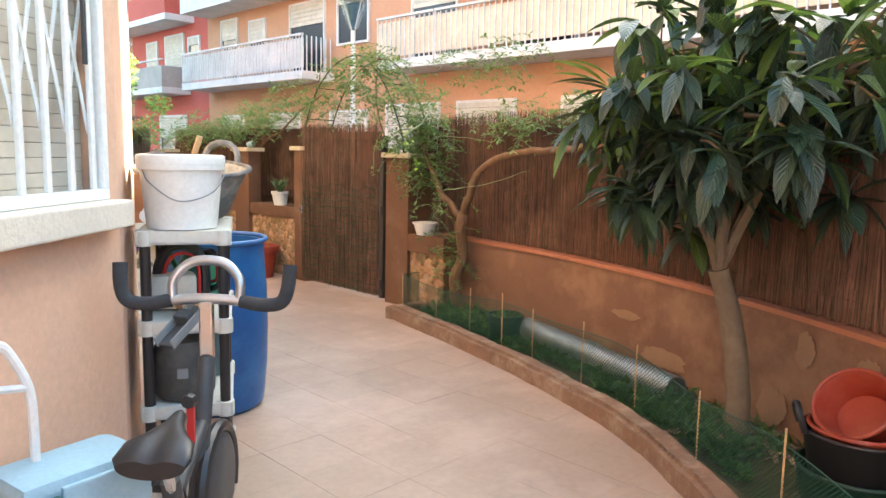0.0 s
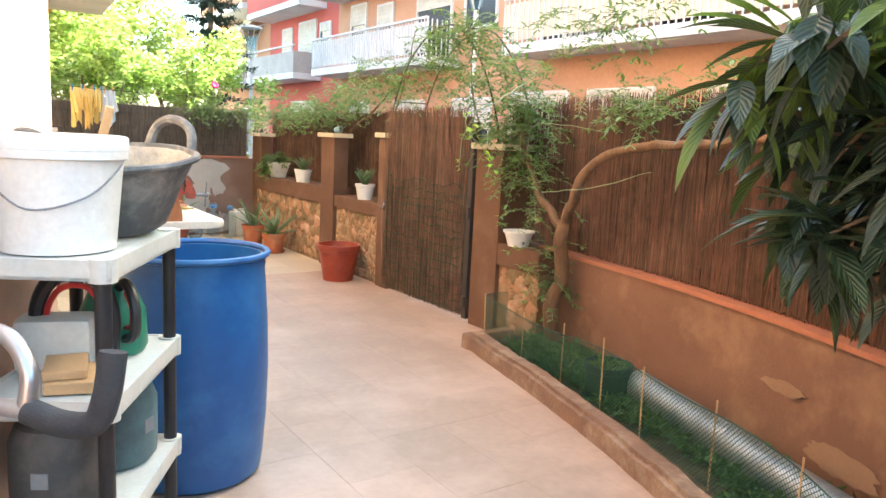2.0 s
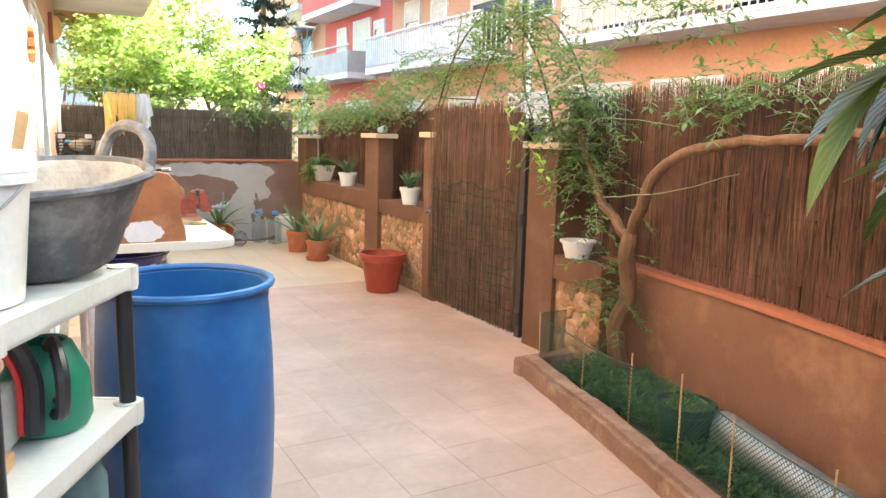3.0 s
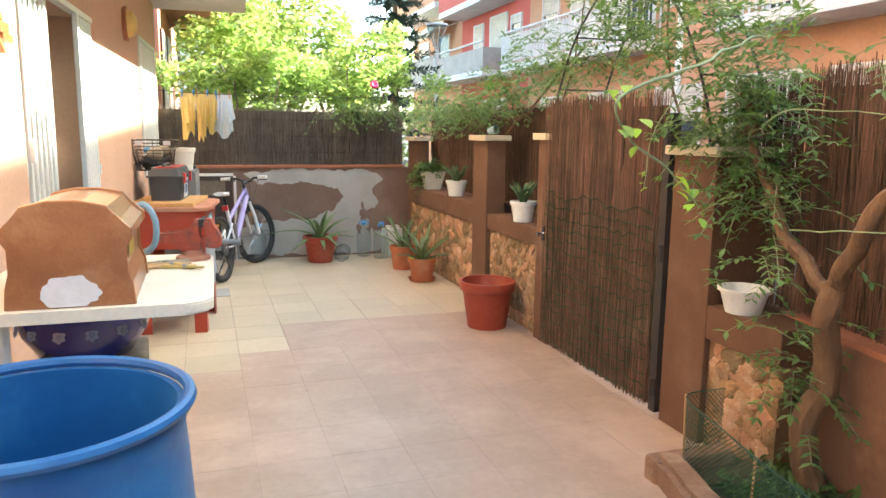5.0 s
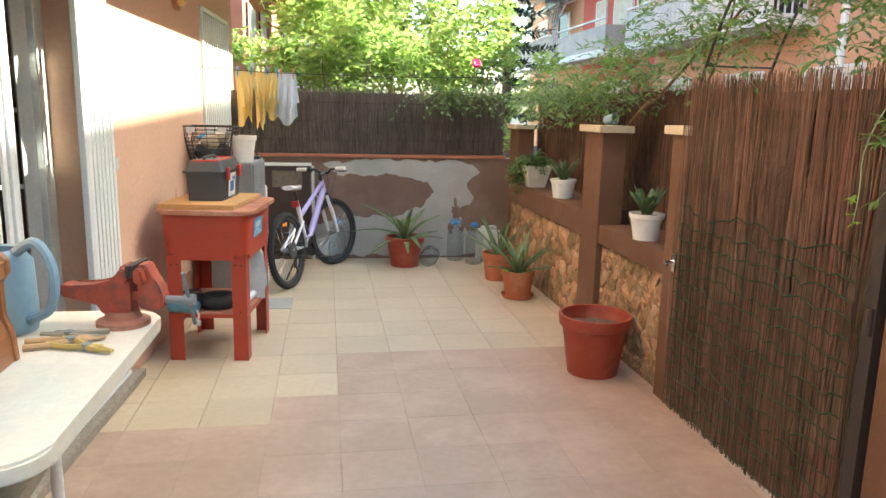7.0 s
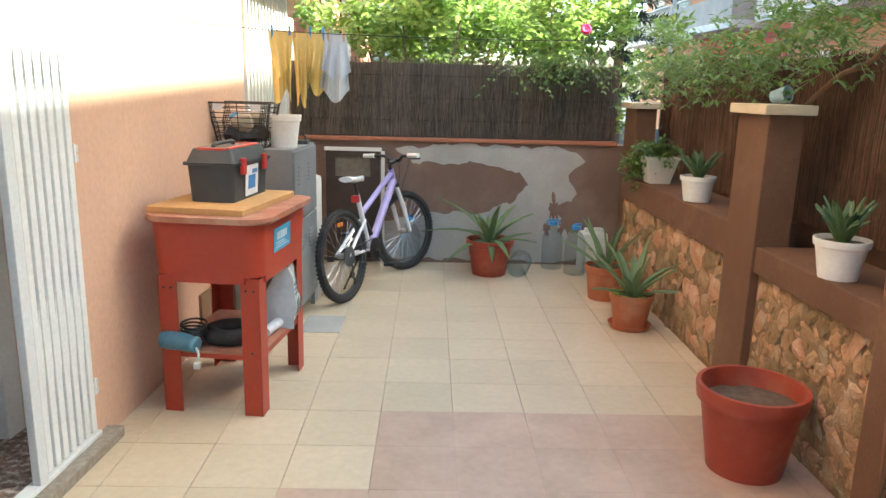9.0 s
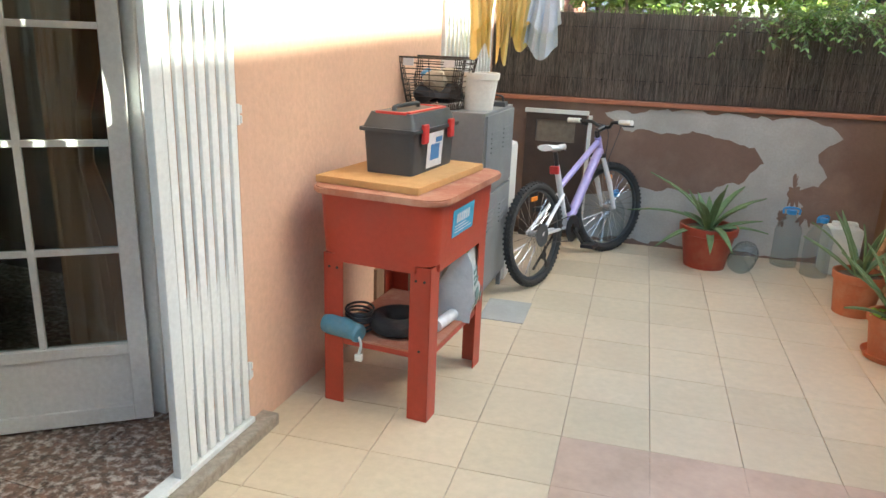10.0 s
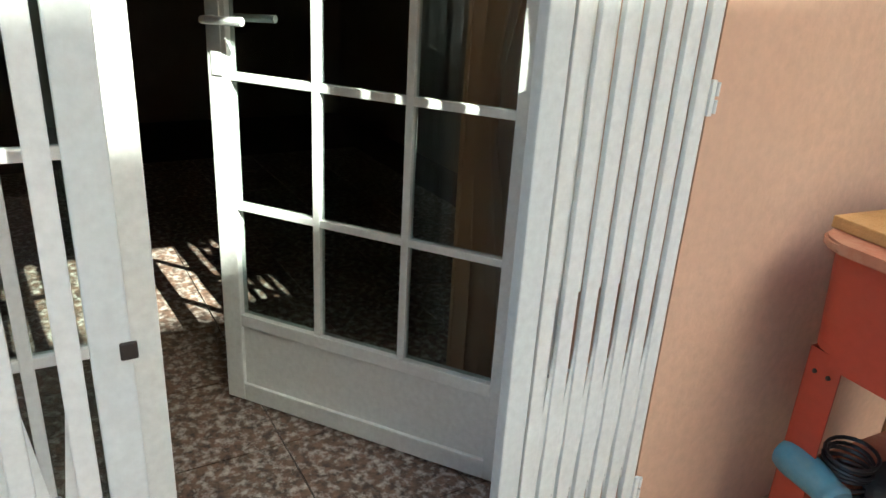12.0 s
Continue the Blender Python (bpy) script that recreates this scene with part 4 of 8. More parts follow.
facade("apartment_building", "orange brick apartment building with white balconies", 15.2, 24.6, 9.4, ORANGE, (S1, S2),
       [(16.2, 1.3, S1 + 0.8, 1.3, 0.2), (18.4, 1.7, S1, 2.1, 0.3), (21.2, 0.9, S1 + 0.4, 1.5, 0.45), (23.0, 1.0, S1, 2.1, 0.3), (18.4, 1.6, S2, 2.1, 0.4), (21.4, 1.0, S2, 2.1, 0.3), (16.4, 1.6, 0.6, 1.9, 0.4), (19.6, 1.6, 0.8, 1.7, 0.5), (22.8, 1.2, 0.8, 1.7, 0.5)],
       [(17.1, 24.4, S1, WHITEF, False), (17.1, 24.4, S2, WHITEF, True)])
facade("apartment_building", "red apartment building with red balconies", 24.6, 31.2, 12.5, REDF, (S1, S2),
       [(25.6, 0.8, S1 + 0.5, 1.3, 0.2), (27.2, 1.5, S1, 2.0, 0.9), (29.2, 0.9, S1 + 0.5, 1.4, 0.8), (27.2, 1.5, S2, 2.0, 0.9), (29.2, 0.9, S2 + 0.5, 1.4, 0.6), (27.0, 1.4, 8.7, 1.6, 0.5), (27.5, 2.2, 0.6, 2.0, 0.4)],
       [(26.0, 31.0, S1, GREYF, True), (25.6, 31.0, S2, REDF, True), (25.6, 31.0, 8.6, REDF, True)])
facade("apartment_building", "orange brick tower with a cream awning", 31.2, 38.5, 14.0, ORANGE, (S1, S2),
       [(33.5, 1.4, S1 + 0.2, 1.8, 0.0), (36.5, 1.4, S1 + 0.2, 1.8, 0.3), (34.0, 1.4, S2 + 0.4, 1.6, 0.5), (34.0, 1.6, 0.4, 2.0, 0.0)],
       [(31.6, 37.8, S1, CREAMF, False), (31.6, 37.8, S2 + 0.6, ORANGE, True)])


def awning(y0, y1, z, out, drop, x0=FX):
    t = thing("awning", "cream cloth awning let down over a balcony", "awning", pose(x0, 0, 0))
    b = B()
    v = [b.verts.new(c) for c in ((0, y0, z), (0, y1, z), (-out, y1, z - drop), (-out, y0, z - drop), (-out, y1, z - drop - 0.2), (-out, y0, z - drop - 0.2))]
    b.faces.new((v[0], v[1], v[2], v[3]))
    b.faces.new((v[3], v[2], v[4], v[5]))
    p = part("cloth", b, AWNING, t)
    p.modifiers.new("thickness", "SOLIDIFY").thickness = 0.02
    for y in (y0 + 0.05, y1 - 0.05):
        b = B()
        tube(b, [(0, y, z - 0.5), (-out, y, z - drop)], 0.02, 6)
        part("arm", b, GREYPOST, t)


awning(8.4, 11.7, S2 - 0.35, 1.15, 0.75)
awning(31.8, 35.0, S2 + 0.35, 1.3, 1.0)
awning(4.0, 7.6, S2 - 0.35, 1.1, 0.6)


def street_lamp(x, y, h):
    t = thing("street_lamp", "grey steel street lamp with a tapered lantern", "street lamp", pose(x, y, -0.05), "street lamps")
    b = B()
    lathe(b, [(0.09, 0), (0.09, 0.4), (0.06, 0.42), (0.05, h - 0.75), (0, h - 0.75)], 12)
    part("pole", b, GREYPOST, t, "", True)
    b = B()
    lathe(b, [(0.05, h - 0.75), (0.1, h - 0.7), (0.3, h - 0.12), (0.3, h - 0.1), (0.28, h - 0.1), (0.08, h - 0.68)], 8)
    part("lantern", b, BOTTLE, t, "clear tapered lantern")
    b = B()
    lathe(b, [(0.33, h - 0.1), (0.33, h - 0.05), (0.1, h), (0, h)], 12)
    part("hood", b, GREYPOST, t)
    for k in range(4):
        a = k * math.pi / 2
        b = B()
        tube(b, [(0.06 * math.cos(a), 0.06 * math.sin(a), h - 0.72), (0.3 * math.cos(a), 0.3 * math.sin(a), h - 0.1)], 0.012, 6)
        part("rib", b, GREYPOST, t)


street_lamp(8.6, 22.2, 4.55)
street_lamp(9.7, 12.5, 4.75)

# neighbour's house and distant block
nb = thing("neighbour_house", "sunlit pale neighbouring house behind the far wall", "house", kind="structure")
b = B()
box(b, -3.0, 1.72, 11.9, 19.0, -0.05, 6.0)
part("wall", b, PINKF, nb)
b = B()
box(b, -3.0, 2.7, 12.6, 16.5, 3.25, 3.5)
part("balcony", b, ORANGE, nb)
for y, z, h in ((12.6, 1.5, 1.2), (14.3, 0.9, 1.9)):
    b = B()
    box(b, 1.70, 1.745, y - 0.4, y + 0.4, z, z + h)
    wn = part("window", b, DARKWIN, nb)
    b = B()
    for k in range(9):
        box(b, 1.75, 1.765, y - 0.4 + k * 0.1 - 0.01, y - 0.4 + k * 0.1 + 0.01, z, z + h)
    part("grille", b, WHITE, wn)
facade("apartment_building", "distant white and pink apartment block", -16.0, 8.0, 9.5, WHITEF, (S1,),
       [(y, 1.6, z, 1.6, 0.4) for y in range(-14, 7, 4) for z in (0.8, 3.8, 6.6)], [(-15.0, 7.0, 3.5, PINKF, True), (-15.0, 7.0, 6.3, PINKF, True)], 0.0).matrix_basis = pose(-4, 46, 0, 0, 0, 90) @ Matrix.Scale(-1, 4, (0, 1, 0)) @ Matrix.Scale(-1, 4, (1, 0, 0))


# ---- vegetation ----
def limb(bm, pts, r0, r1, seg=8, wob=0.0, n=6):
    P = curve_pts(pts, n)
    k = len(P) - 1
    P = [p + noise.noise_vector(p * 9) * wob for p in P]
    tube(bm, P, [r0 + (r1 - r0) * i / k for i in range(k + 1)], seg)


def loquat():
    r = random.Random(11)
    t = thing("loquat_tree", "young loquat tree with large dark ribbed leaves in the planter", "tree", pose(3.40, 1.38, 0.03))
    fork = Vector((-0.07, 0.09, 0.86))
    b = B()
    limb(b, [(0.02, -0.02, 0), (0.03, 0.0, 0.3), (0.0, 0.04, 0.6), fork], 0.062, 0.048, 10, 0.006)
    part("trunk", b, BARK, t, "", True)
    tips = []
    for k in range(7):
        b = B()
        a = 2 * math.pi * k / 7 + r.uniform(-0.3, 0.3)
        out = r.uniform(0.32, 0.55)
        e = fork + Vector((math.cos(a) * out, math.sin(a) * out, r.uniform(0.35, 0.95)))
        if e.y > 0.4:
            e = Vector((e.x * 0.8, 0.4, e.z))
        m_ = fork.lerp(e, 0.5) + Vector((0, 0, 0.08))
        limb(b, [fork, m_, e], 0.03, 0.012, 7, 0.01)
        tips.append(e)
        for q in range(6):
            s = m_.lerp(e, r.uniform(0.1, 1.0))
            f = s + Vector((math.cos(a + r.uniform(-1.6, 1.6)), math.sin(a + r.uniform(-1.6, 1.6)), r.uniform(-0.35, 0.9))) * r.uniform(0.18, 0.42)
            if f.y < (0.5 if f.x < -0.2 else 0.66) and f.z > fork.z + 0.1:
                limb(b, [s, s.lerp(f, 0.5) + Vector((0, 0, 0.03)), f], 0.011, 0.005, 5, 0.005, 4)
                tips.append(f)
        part("limb", b, BARK, t, "", True)
    twigs = []
    while len(twigs) < 84:
        d = rdir(r)
        e = fork + Vector((0.0, 0.03, 0.70)) + Vector((d.x * 0.76, d.y * 0.74, d.z * 0.66)) * r.uniform(0.45, 1.0)
        if e.z > fork.z + 0.12 and e.y < (0.5 if e.x < -0.2 else 0.66):
            twigs.append(e)
    b = B()
    for e in twigs:
        s = min(tips, key=lambda q: (q - e).length)
        limb(b, [s, s.lerp(e, 0.5) + Vector((0, 0, 0.02)), e], 0.007, 0.004, 5, 0.004, 3)
    part("twig_growth", b, BARK, t, "thin brown twigs")["kind"] = "stuff"
    tips += twigs
    old, young = [], []
    for tip in tips:
        for q in range(r.randint(11, 15)):
            a = r.uniform(0, 2 * math.pi)
            up = r.uniform(-1.5, 0.1) if r.random() < 0.68 else r.uniform(-0.2, 0.9)
            d = Vector((math.cos(a), math.sin(a), up))
            (young if (tip.z > 1.5 and r.random() < 0.22) or r.random() < 0.04 else old).append((tip + rdir(r) * 0.03, d, Vector((0, 0, 1)), r.uniform(0.17, 0.29), r.uniform(0.058, 0.085)))
    for nm, it, mm in (("crown", old, LOQUAT), ("young_leaves", young, LOQUAT2)):
        o = leaf_mesh(nm, it, mm, 0.3, 5, True)
        o.parent = t
        for p in o.data.polygons:
            p.use_smooth = True
        tagged(o, "large ribbed leaves" if nm == "crown" else "light green young leaves", kind="stuff")


loquat()


def fronds(rnd, centres, n, leaf=(0.03, 0.06), stem=(0.1, 0.28), droop=0.5):
    """Feathery shoots: small paired leaflets along thin stems. centres: (centre, radii)."""
    items, stems = [], []
    for c, rad, *wt in centres:
        for _ in range(int(n * max(rad) * 2 * (wt[0] if wt else 1))):
            s = Vector(c) + Vector([rnd.gauss(0, 0.5) * q for q in rad])
            d = rdir(rnd, -0.5, 0.9)
            ln = rnd.uniform(*stem)
            P = [s + d * ln * k / 5 - Vector((0, 0, droop * ln * (k / 5) ** 2)) for k in range(6)]
            stems.append(P)
            for k in range(1, 6):
                dd = (P[k] - P[k - 1]).normalized()
                sd = dd.cross(Vector((0, 0, 1)))
                if sd.length < 0.1:
                    sd = Vector((1, 0, 0))
                sd.normalize()
                for sg in (1, -1):
                    ll = rnd.uniform(*leaf)
                    items.append((P[k], (sd * sg + dd * 0.6 + rdir(rnd) * 0.3), Vector((0, 0, 1)), ll, ll * 0.4))
            items.append((P[5], d, Vector((0, 0, 1)), leaf[1], leaf[1] * 0.4))
    return items, stems


def vine(name, label, centres, n, trunks, m=VINELEAF, seed=3, leaf=(0.03, 0.058), shoots=()):
    r = random.Random(seed)
    t = thing(name, label, "climbing plant", pose(0, 0, 0))
    items, stems = fronds(r, centres, n, leaf)
    o = leaf_mesh("foliage", items, m, 0.15, 2)
    o.parent = t
    tagged(o, "feathery green leaflets", kind="stuff")
    b = B()
    for P in stems:
        tube(b, [P[0], P[2], P[4], P[5]], 0.0014, 3, cap=False)
    for P in shoots:
        limb(b, P, 0.0032, 0.0015, 6, 0.008)
    tagged(part("stem_growth", b, STEM, t, "thin green stems"), kind="stuff")
    for P, r0, r1 in trunks:
        b = B()
        limb(b, P, r0, r1, 9, 0.018, 7)
        part("trunk", b, VINEBARK, t, "twisted woody stem", True)
    return t


VT = (4.36, 4.22)
vine("climbing_vine", "old climbing vine with twisted brown stems on the reed fence",
     [((4.5, 4.75, 1.62), (0.16, 0.22, 0.16), 1.3), ((4.42, 4.6, 1.38), (0.14, 0.18, 0.22), 0.8), ((4.3, 4.35, 1.0), (0.12, 0.15, 0.2), 0.25), ((4.2, 3.4, 1.65), (0.2, 0.5, 0.12), 0.35), ((4.0, 2.7, 1.72), (0.25, 0.35, 0.14), 0.4), ((4.32, 4.2, 0.55), (0.08, 0.1, 0.25), 0.3), ((3.7, 1.6, 1.7), (0.3, 0.5, 0.2), 0.6), ((4.40, 4.93, 1.47), (0.13, 0.16, 0.09), 1.1), ((4.36, 4.6, 1.2), (0.10, 0.14, 0.14), 0.5)], 170,
     [([(4.42, 4.16, 0.04), (4.36, 4.2, 0.3), (4.40, 4.16, 0.55), (4.34, 4.12, 0.78), (4.36, 4.12, 0.93)], 0.055, 0.045),
      ([(4.36, 4.12, 0.9), (4.26, 3.95, 1.12), (4.22, 3.8, 1.3), (4.12, 3.4, 1.42), (3.98, 2.9, 1.45), (3.8, 2.3, 1.5), (3.55, 1.7, 1.58)], 0.036, 0.016),
      ([(4.36, 4.14, 0.88), (4.38, 4.38, 1.05), (4.40, 4.5, 1.18), (4.45, 4.66, 1.36), (4.5, 4.8, 1.6)], 0.03, 0.016)],
     seed=4, shoots=[[(4.4, 4.6, 1.5), (4.2, 4.2, 1.55), (4.1, 3.6, 1.5)], [(4.3, 4.3, 1.1), (4.15, 3.7, 1.18), (4.05, 3.2, 1.3)], [(4.5, 4.9, 1.7), (4.3, 4.5, 1.85), (4.0, 3.7, 1.95), (3.7, 2.8, 1.9)]])
vine("climbing_vine", "feathery jasmine arching above the gate",
     [((4.35, 5.3, 2.22), (0.22, 0.3, 0.14), 1.0), ((4.5, 5.9, 2.05), (0.22, 0.4, 0.2), 0.7), ((4.5, 6.8, 1.95), (0.2, 0.4, 0.2), 0.6), ((4.55, 7.6, 1.75), (0.2, 0.4, 0.18), 0.7), ((4.4, 4.9, 1.95), (0.25, 0.3, 0.22), 0.6), ((4.55, 8.4, 1.66), (0.18, 0.5, 0.1), 0.6), ((4.5, 9.4, 1.62), (0.2, 0.5, 0.1), 0.6), ((4.0, 10.35, 1.68), (0.5, 0.12, 0.08), 0.7), ((4.1, 3.6, 2.1), (0.2, 0.4, 0.16), 0.4), ((4.45, 6.2, 1.86), (0.22, 0.5, 0.14), 0.22), ((4.42, 5.3, 1.84), (0.2, 0.4, 0.14), 0.25), ((4.3, 4.6, 1.86), (0.24, 0.4, 0.14), 0.3), ((4.4, 7.3, 1.8), (0.22, 0.5, 0.14), 0.3), ((4.3, 8.3, 1.74), (0.25, 0.5, 0.12), 0.35)], 165,
     [([(4.6, 7.75, 1.43), (4.6, 7.5, 1.55), (4.55, 7.2, 1.62), (4.58, 6.8, 1.85), (4.5, 6.3, 2.0)], 0.014, 0.007), ([(4.62, 6.9, 1.5), (4.58, 6.6, 1.9), (4.5, 6.3, 2.35)], 0.008, 0.004), ([(4.6, 5.4, 1.5), (4.55, 5.5, 1.9), (4.4, 5.3, 2.3)], 0.008, 0.004)],
     seed=5, shoots=[[(4.3, 4.5, 1.82), (3.6, 3.75, 1.72), (3.1, 3.3, 1.60), (2.80, 3.10, 1.52), (2.81, 3.13, 1.475), (2.93, 3.25, 1.43), (3.08, 3.35, 1.37), (3.18, 3.40, 1.30)], [(4.45, 5.2, 1.7), (4.25, 5.15, 1.45), (4.15, 5.05, 1.2)], [(4.5, 7.2, 1.9), (4.4, 6.2, 2.1), (4.3, 5.2, 2.0), (4.1, 4.3, 1.95)], [(4.3, 5.3, 2.2), (4.0, 4.6, 2.15), (3.8, 3.9, 2.05)]])

arch = thing("plant_arch", "thin dark iron plant arch over the garden gate", "plant arch")
HOOP = [(6.60, 1.5), (6.52, 1.74), (6.32, 2.05), (6.0, 2.28), (5.6, 2.32), (5.27, 2.05), (5.08, 1.74), (4.98, 1.5)]
for x, z0, z1 in ((4.45, 1.452, 1.405), (4.80, -0.05, -0.05)):
    b = B()
    tube(b, [(x, 6.60, z0)] + curve_pts([(x, y, z) for y, z in HOOP], 5) + [(x, 4.98, z1)], 0.0075, 7)
    part("hoop", b, BLACKMETAL, arch, "", True)
for y, z in HOOP[1:7]:
    b = B()
    tube(b, [(4.45, y, z), (4.80, y, z)], 0.0055, 6)
    part("rung", b, BLACKMETAL, arch)
cup = thing("plastic_cup", "pale blue plastic cup lying on the pillar cap", "cup", pose(4.47, 7.74, 1.468, 0, 78, -60))
b = B()
lathe(b, [(0, -0.03), (0.028, -0.03), (0.037, 0.045), (0.039, 0.046), (0.035, 0.046), (0.026, -0.024), (0, -0.024)], 20)
part("body", b, mat("pale_blue_plastic", (0.40, 0.58, 0.68), None, 8, 0.4, 0.03), cup, "", True)

# broad young leaves on the hanging shoot
r_ = random.Random(9)
it = []
for c in ((2.80, 3.11, 1.515), (2.81, 3.12, 1.48), (2.87, 3.2, 1.45), (3.08, 3.35, 1.37), (3.12, 3.37, 1.34), (3.18, 3.40, 1.30), (4.15, 5.05, 1.22), (4.17, 5.08, 1.28)):
    for k in range(3):
        it.append((Vector(c) + rdir(r_) * 0.02, rdir(r_, -0.8, 0.1), Vector((0, 0, 1)), r_.uniform(0.024, 0.042), r_.uniform(0.015, 0.026)))
o = leaf_mesh("vine_shoot_leaves", it, SHOOTLEAF, 0.2, 5)
tagged(o, "bright green young leaves on a hanging vine shoot", "climbing plant", "", "stuff")


def shrub(name, label, c, rad, n, size, m, seed, stems=7):
    r = random.Random(seed)
    t = thing(name, label, "tree", pose(c[0], c[1], -0.05))
    b = B()
    for k in range(stems):
        a = 2 * math.pi * k / stems
        e = Vector((math.cos(a) * rad[0] * 0.6, math.sin(a) * rad[1] * 0.6, c[2] + r.uniform(-0.2, 0.5) * rad[2]))
        limb(b, [(0.05 * math.cos(a), 0.05 * math.sin(a), 0), e * 0.5 + Vector((0, 0, 0.2)), e], 0.035, 0.01, 6, 0.03)
    part("trunk", b, BARK, t, "", True)
    lumps = [(Vector([r.gauss(0, 0.45) * q for q in rad]), r.uniform(0.25, 0.5)) for _ in range(46)]
    items = []
    for _ in range(n):
        p, lr = r.choice(lumps)
        q = p + rdir(r) * (lr * rad[0] * 0.6 * r.random() ** 0.4)
        d = rdir(r, -0.7, 0.6)
        s = r.uniform(*size)
        items.append((q + Vector((0, 0, c[2])), d, rdir(r, 0.1, 1), s, s * 0.45))
    o = leaf_mesh("crown", items, m, 0.2, 2)
    o.parent = t
    tagged(o, "dense sunlit leaves", kind="stuff")
    return t


shrub("garden_tree", "leafy green garden shrub behind the far wall", (2.75, 12.3, 2.2), (1.15, 0.8, 0.85), 7500, (0.06, 0.12), SHRUB, 31)
shrub("garden_tree", "leafy green garden shrub behind the far wall", (4.3, 12.9, 2.15), (1.1, 0.8, 0.8), 6200, (0.06, 0.12), SHRUB, 32)
shrub("garden_tree", "tall green garden tree behind the far wall", (3.4, 16.0, 3.1), (1.9, 1.2, 1.3), 6000, (0.09, 0.17), SHRUB, 33)
shrub("garden_tree", "tall green garden tree behind the far wall", (1.9, 21.0, 4.2), (1.9, 1.2, 1.6), 5200, (0.1, 0.2), SHRUB, 34)
fl_ = B()
lathe(fl_, [(0, 0), (0.03, 0.01), (0.055, 0.04), (0.04, 0.06), (0.015, 0.05), (0, 0.06)], 12)
for k in range(5):
    a = k * 1.26
    lathe(fl_, [(0, -0.01), (0.03, 0.0), (0.035, 0.03), (0, 0.02)], 8, Matrix.Translation((0.035 * math.cos(a), 0.035 * math.sin(a), 0.01)) @ pose(0, 0, 0, 40 * math.sin(a), -40 * math.cos(a), 0))
rose = thing("rose", "single pink rose bloom on a long green stem", "flower", pose(4.42, 11.9, 0))
part("bloom", fl_, FLOWER, rose, "pink petals", True).matrix_basis = pose(0, 0, 2.06, 70)
b = B()
tube(b, curve_pts([(0, 0.03, 2.06), (0.03, 0.3, 1.5), (0.08, 0.6, -0.05)], 5), 0.006, 5)
part("stem", b, STEM, rose)


def araucaria(x, y, h):
    r = random.Random(5)
    t = thing("conifer_tree", "dark layered conifer beyond the gardens", "tree", pose(x, y, -0.05))
    b = B()
    tube(b, [(0, 0, 0), (0, 0, h)], [0.16, 0.03], 8)
    part("trunk", b, BARK, t)
    items = []
    for k in range(13):
        z = 1.6 + (h - 1.8) * k / 12
        R_ = 1.7 * (1 - k / 14)
        for q in range(7):
            a = q * 0.9 + k
            for s in range(26):
                f = s / 26
                p = Vector((math.cos(a) * R_ * f, math.sin(a) * R_ * f, z - 0.35 * f * R_ + 0.25 * f * f * R_))
                for u in range(3):
                    items.append((p, Vector((math.cos(a), math.sin(a), 0.2)) + rdir(r) * 0.9, Vector((0, 0, 1)), r.uniform(0.12, 0.25), 0.06))
    o = leaf_mesh("crown", items, PINE, 0.1, 2)
    o.parent = t
    tagged(o, "dark needled whorls", kind="stuff")


araucaria(7.2, 21.5, 6.8)

# herbs over the bed, dry leaves under the tree
r_ = random.Random(21)
items = []
for _ in range(8000):
    k = r_.random() ** 0.8
    i = r_.uniform(0, 83)
    i0 = int(i)
    a, w_i = Vector(KB[i0]).lerp(Vector(KB[i0 + 1]), i - i0), i * 5 / 16
    b_ = Vector(PW[int(w_i)]).lerp(Vector(PW[int(w_i) + 1]), w_i - int(w_i))
    p = a.lerp(b_, r_.uniform(0.32, 0.97))
    if noise.noise(Vector((p.x * 2.5, p.y * 2.5, 1.3))) < -0.12:
        continue
    q = Vector((p.x, p.y, 0.04))
    d = rdir(r_, 0.1, 0.9)
    s = r_.uniform(0.03, 0.085)
    items.append((q + Vector((0, 0, r_.uniform(0, 0.06))), d, rdir(r_, 0.2, 1), s, s * r_.uniform(0.25, 0.5)))
o = leaf_mesh("ground_herbs", items, HERB, 0.3, 2)
tagged(o, "low green herbs covering the planter soil", "herbs", "", "stuff")
items = []
for _ in range(260):
    q = Vector((3.62 + r_.gauss(0, 0.16), 1.15 + r_.gauss(0, 0.22), 0.05 + r_.random() * 0.04))
    items.append((q, rdir(r_, -0.2, 0.3), rdir(r_, 0.3, 1), r_.uniform(0.08, 0.16), r_.uniform(0.03, 0.05)))
o = leaf_mesh("fallen_leaves", items, DRYLEAF, 0.4, 3)
tagged(o, "curled dry brown leaves under the tree", "leaves", "", "stuff")


# ---- things by the shelf ----
MS = pose(1.068, 2.674, 0, 0, 0, -29.0)     # shelf: x across, y along the wall


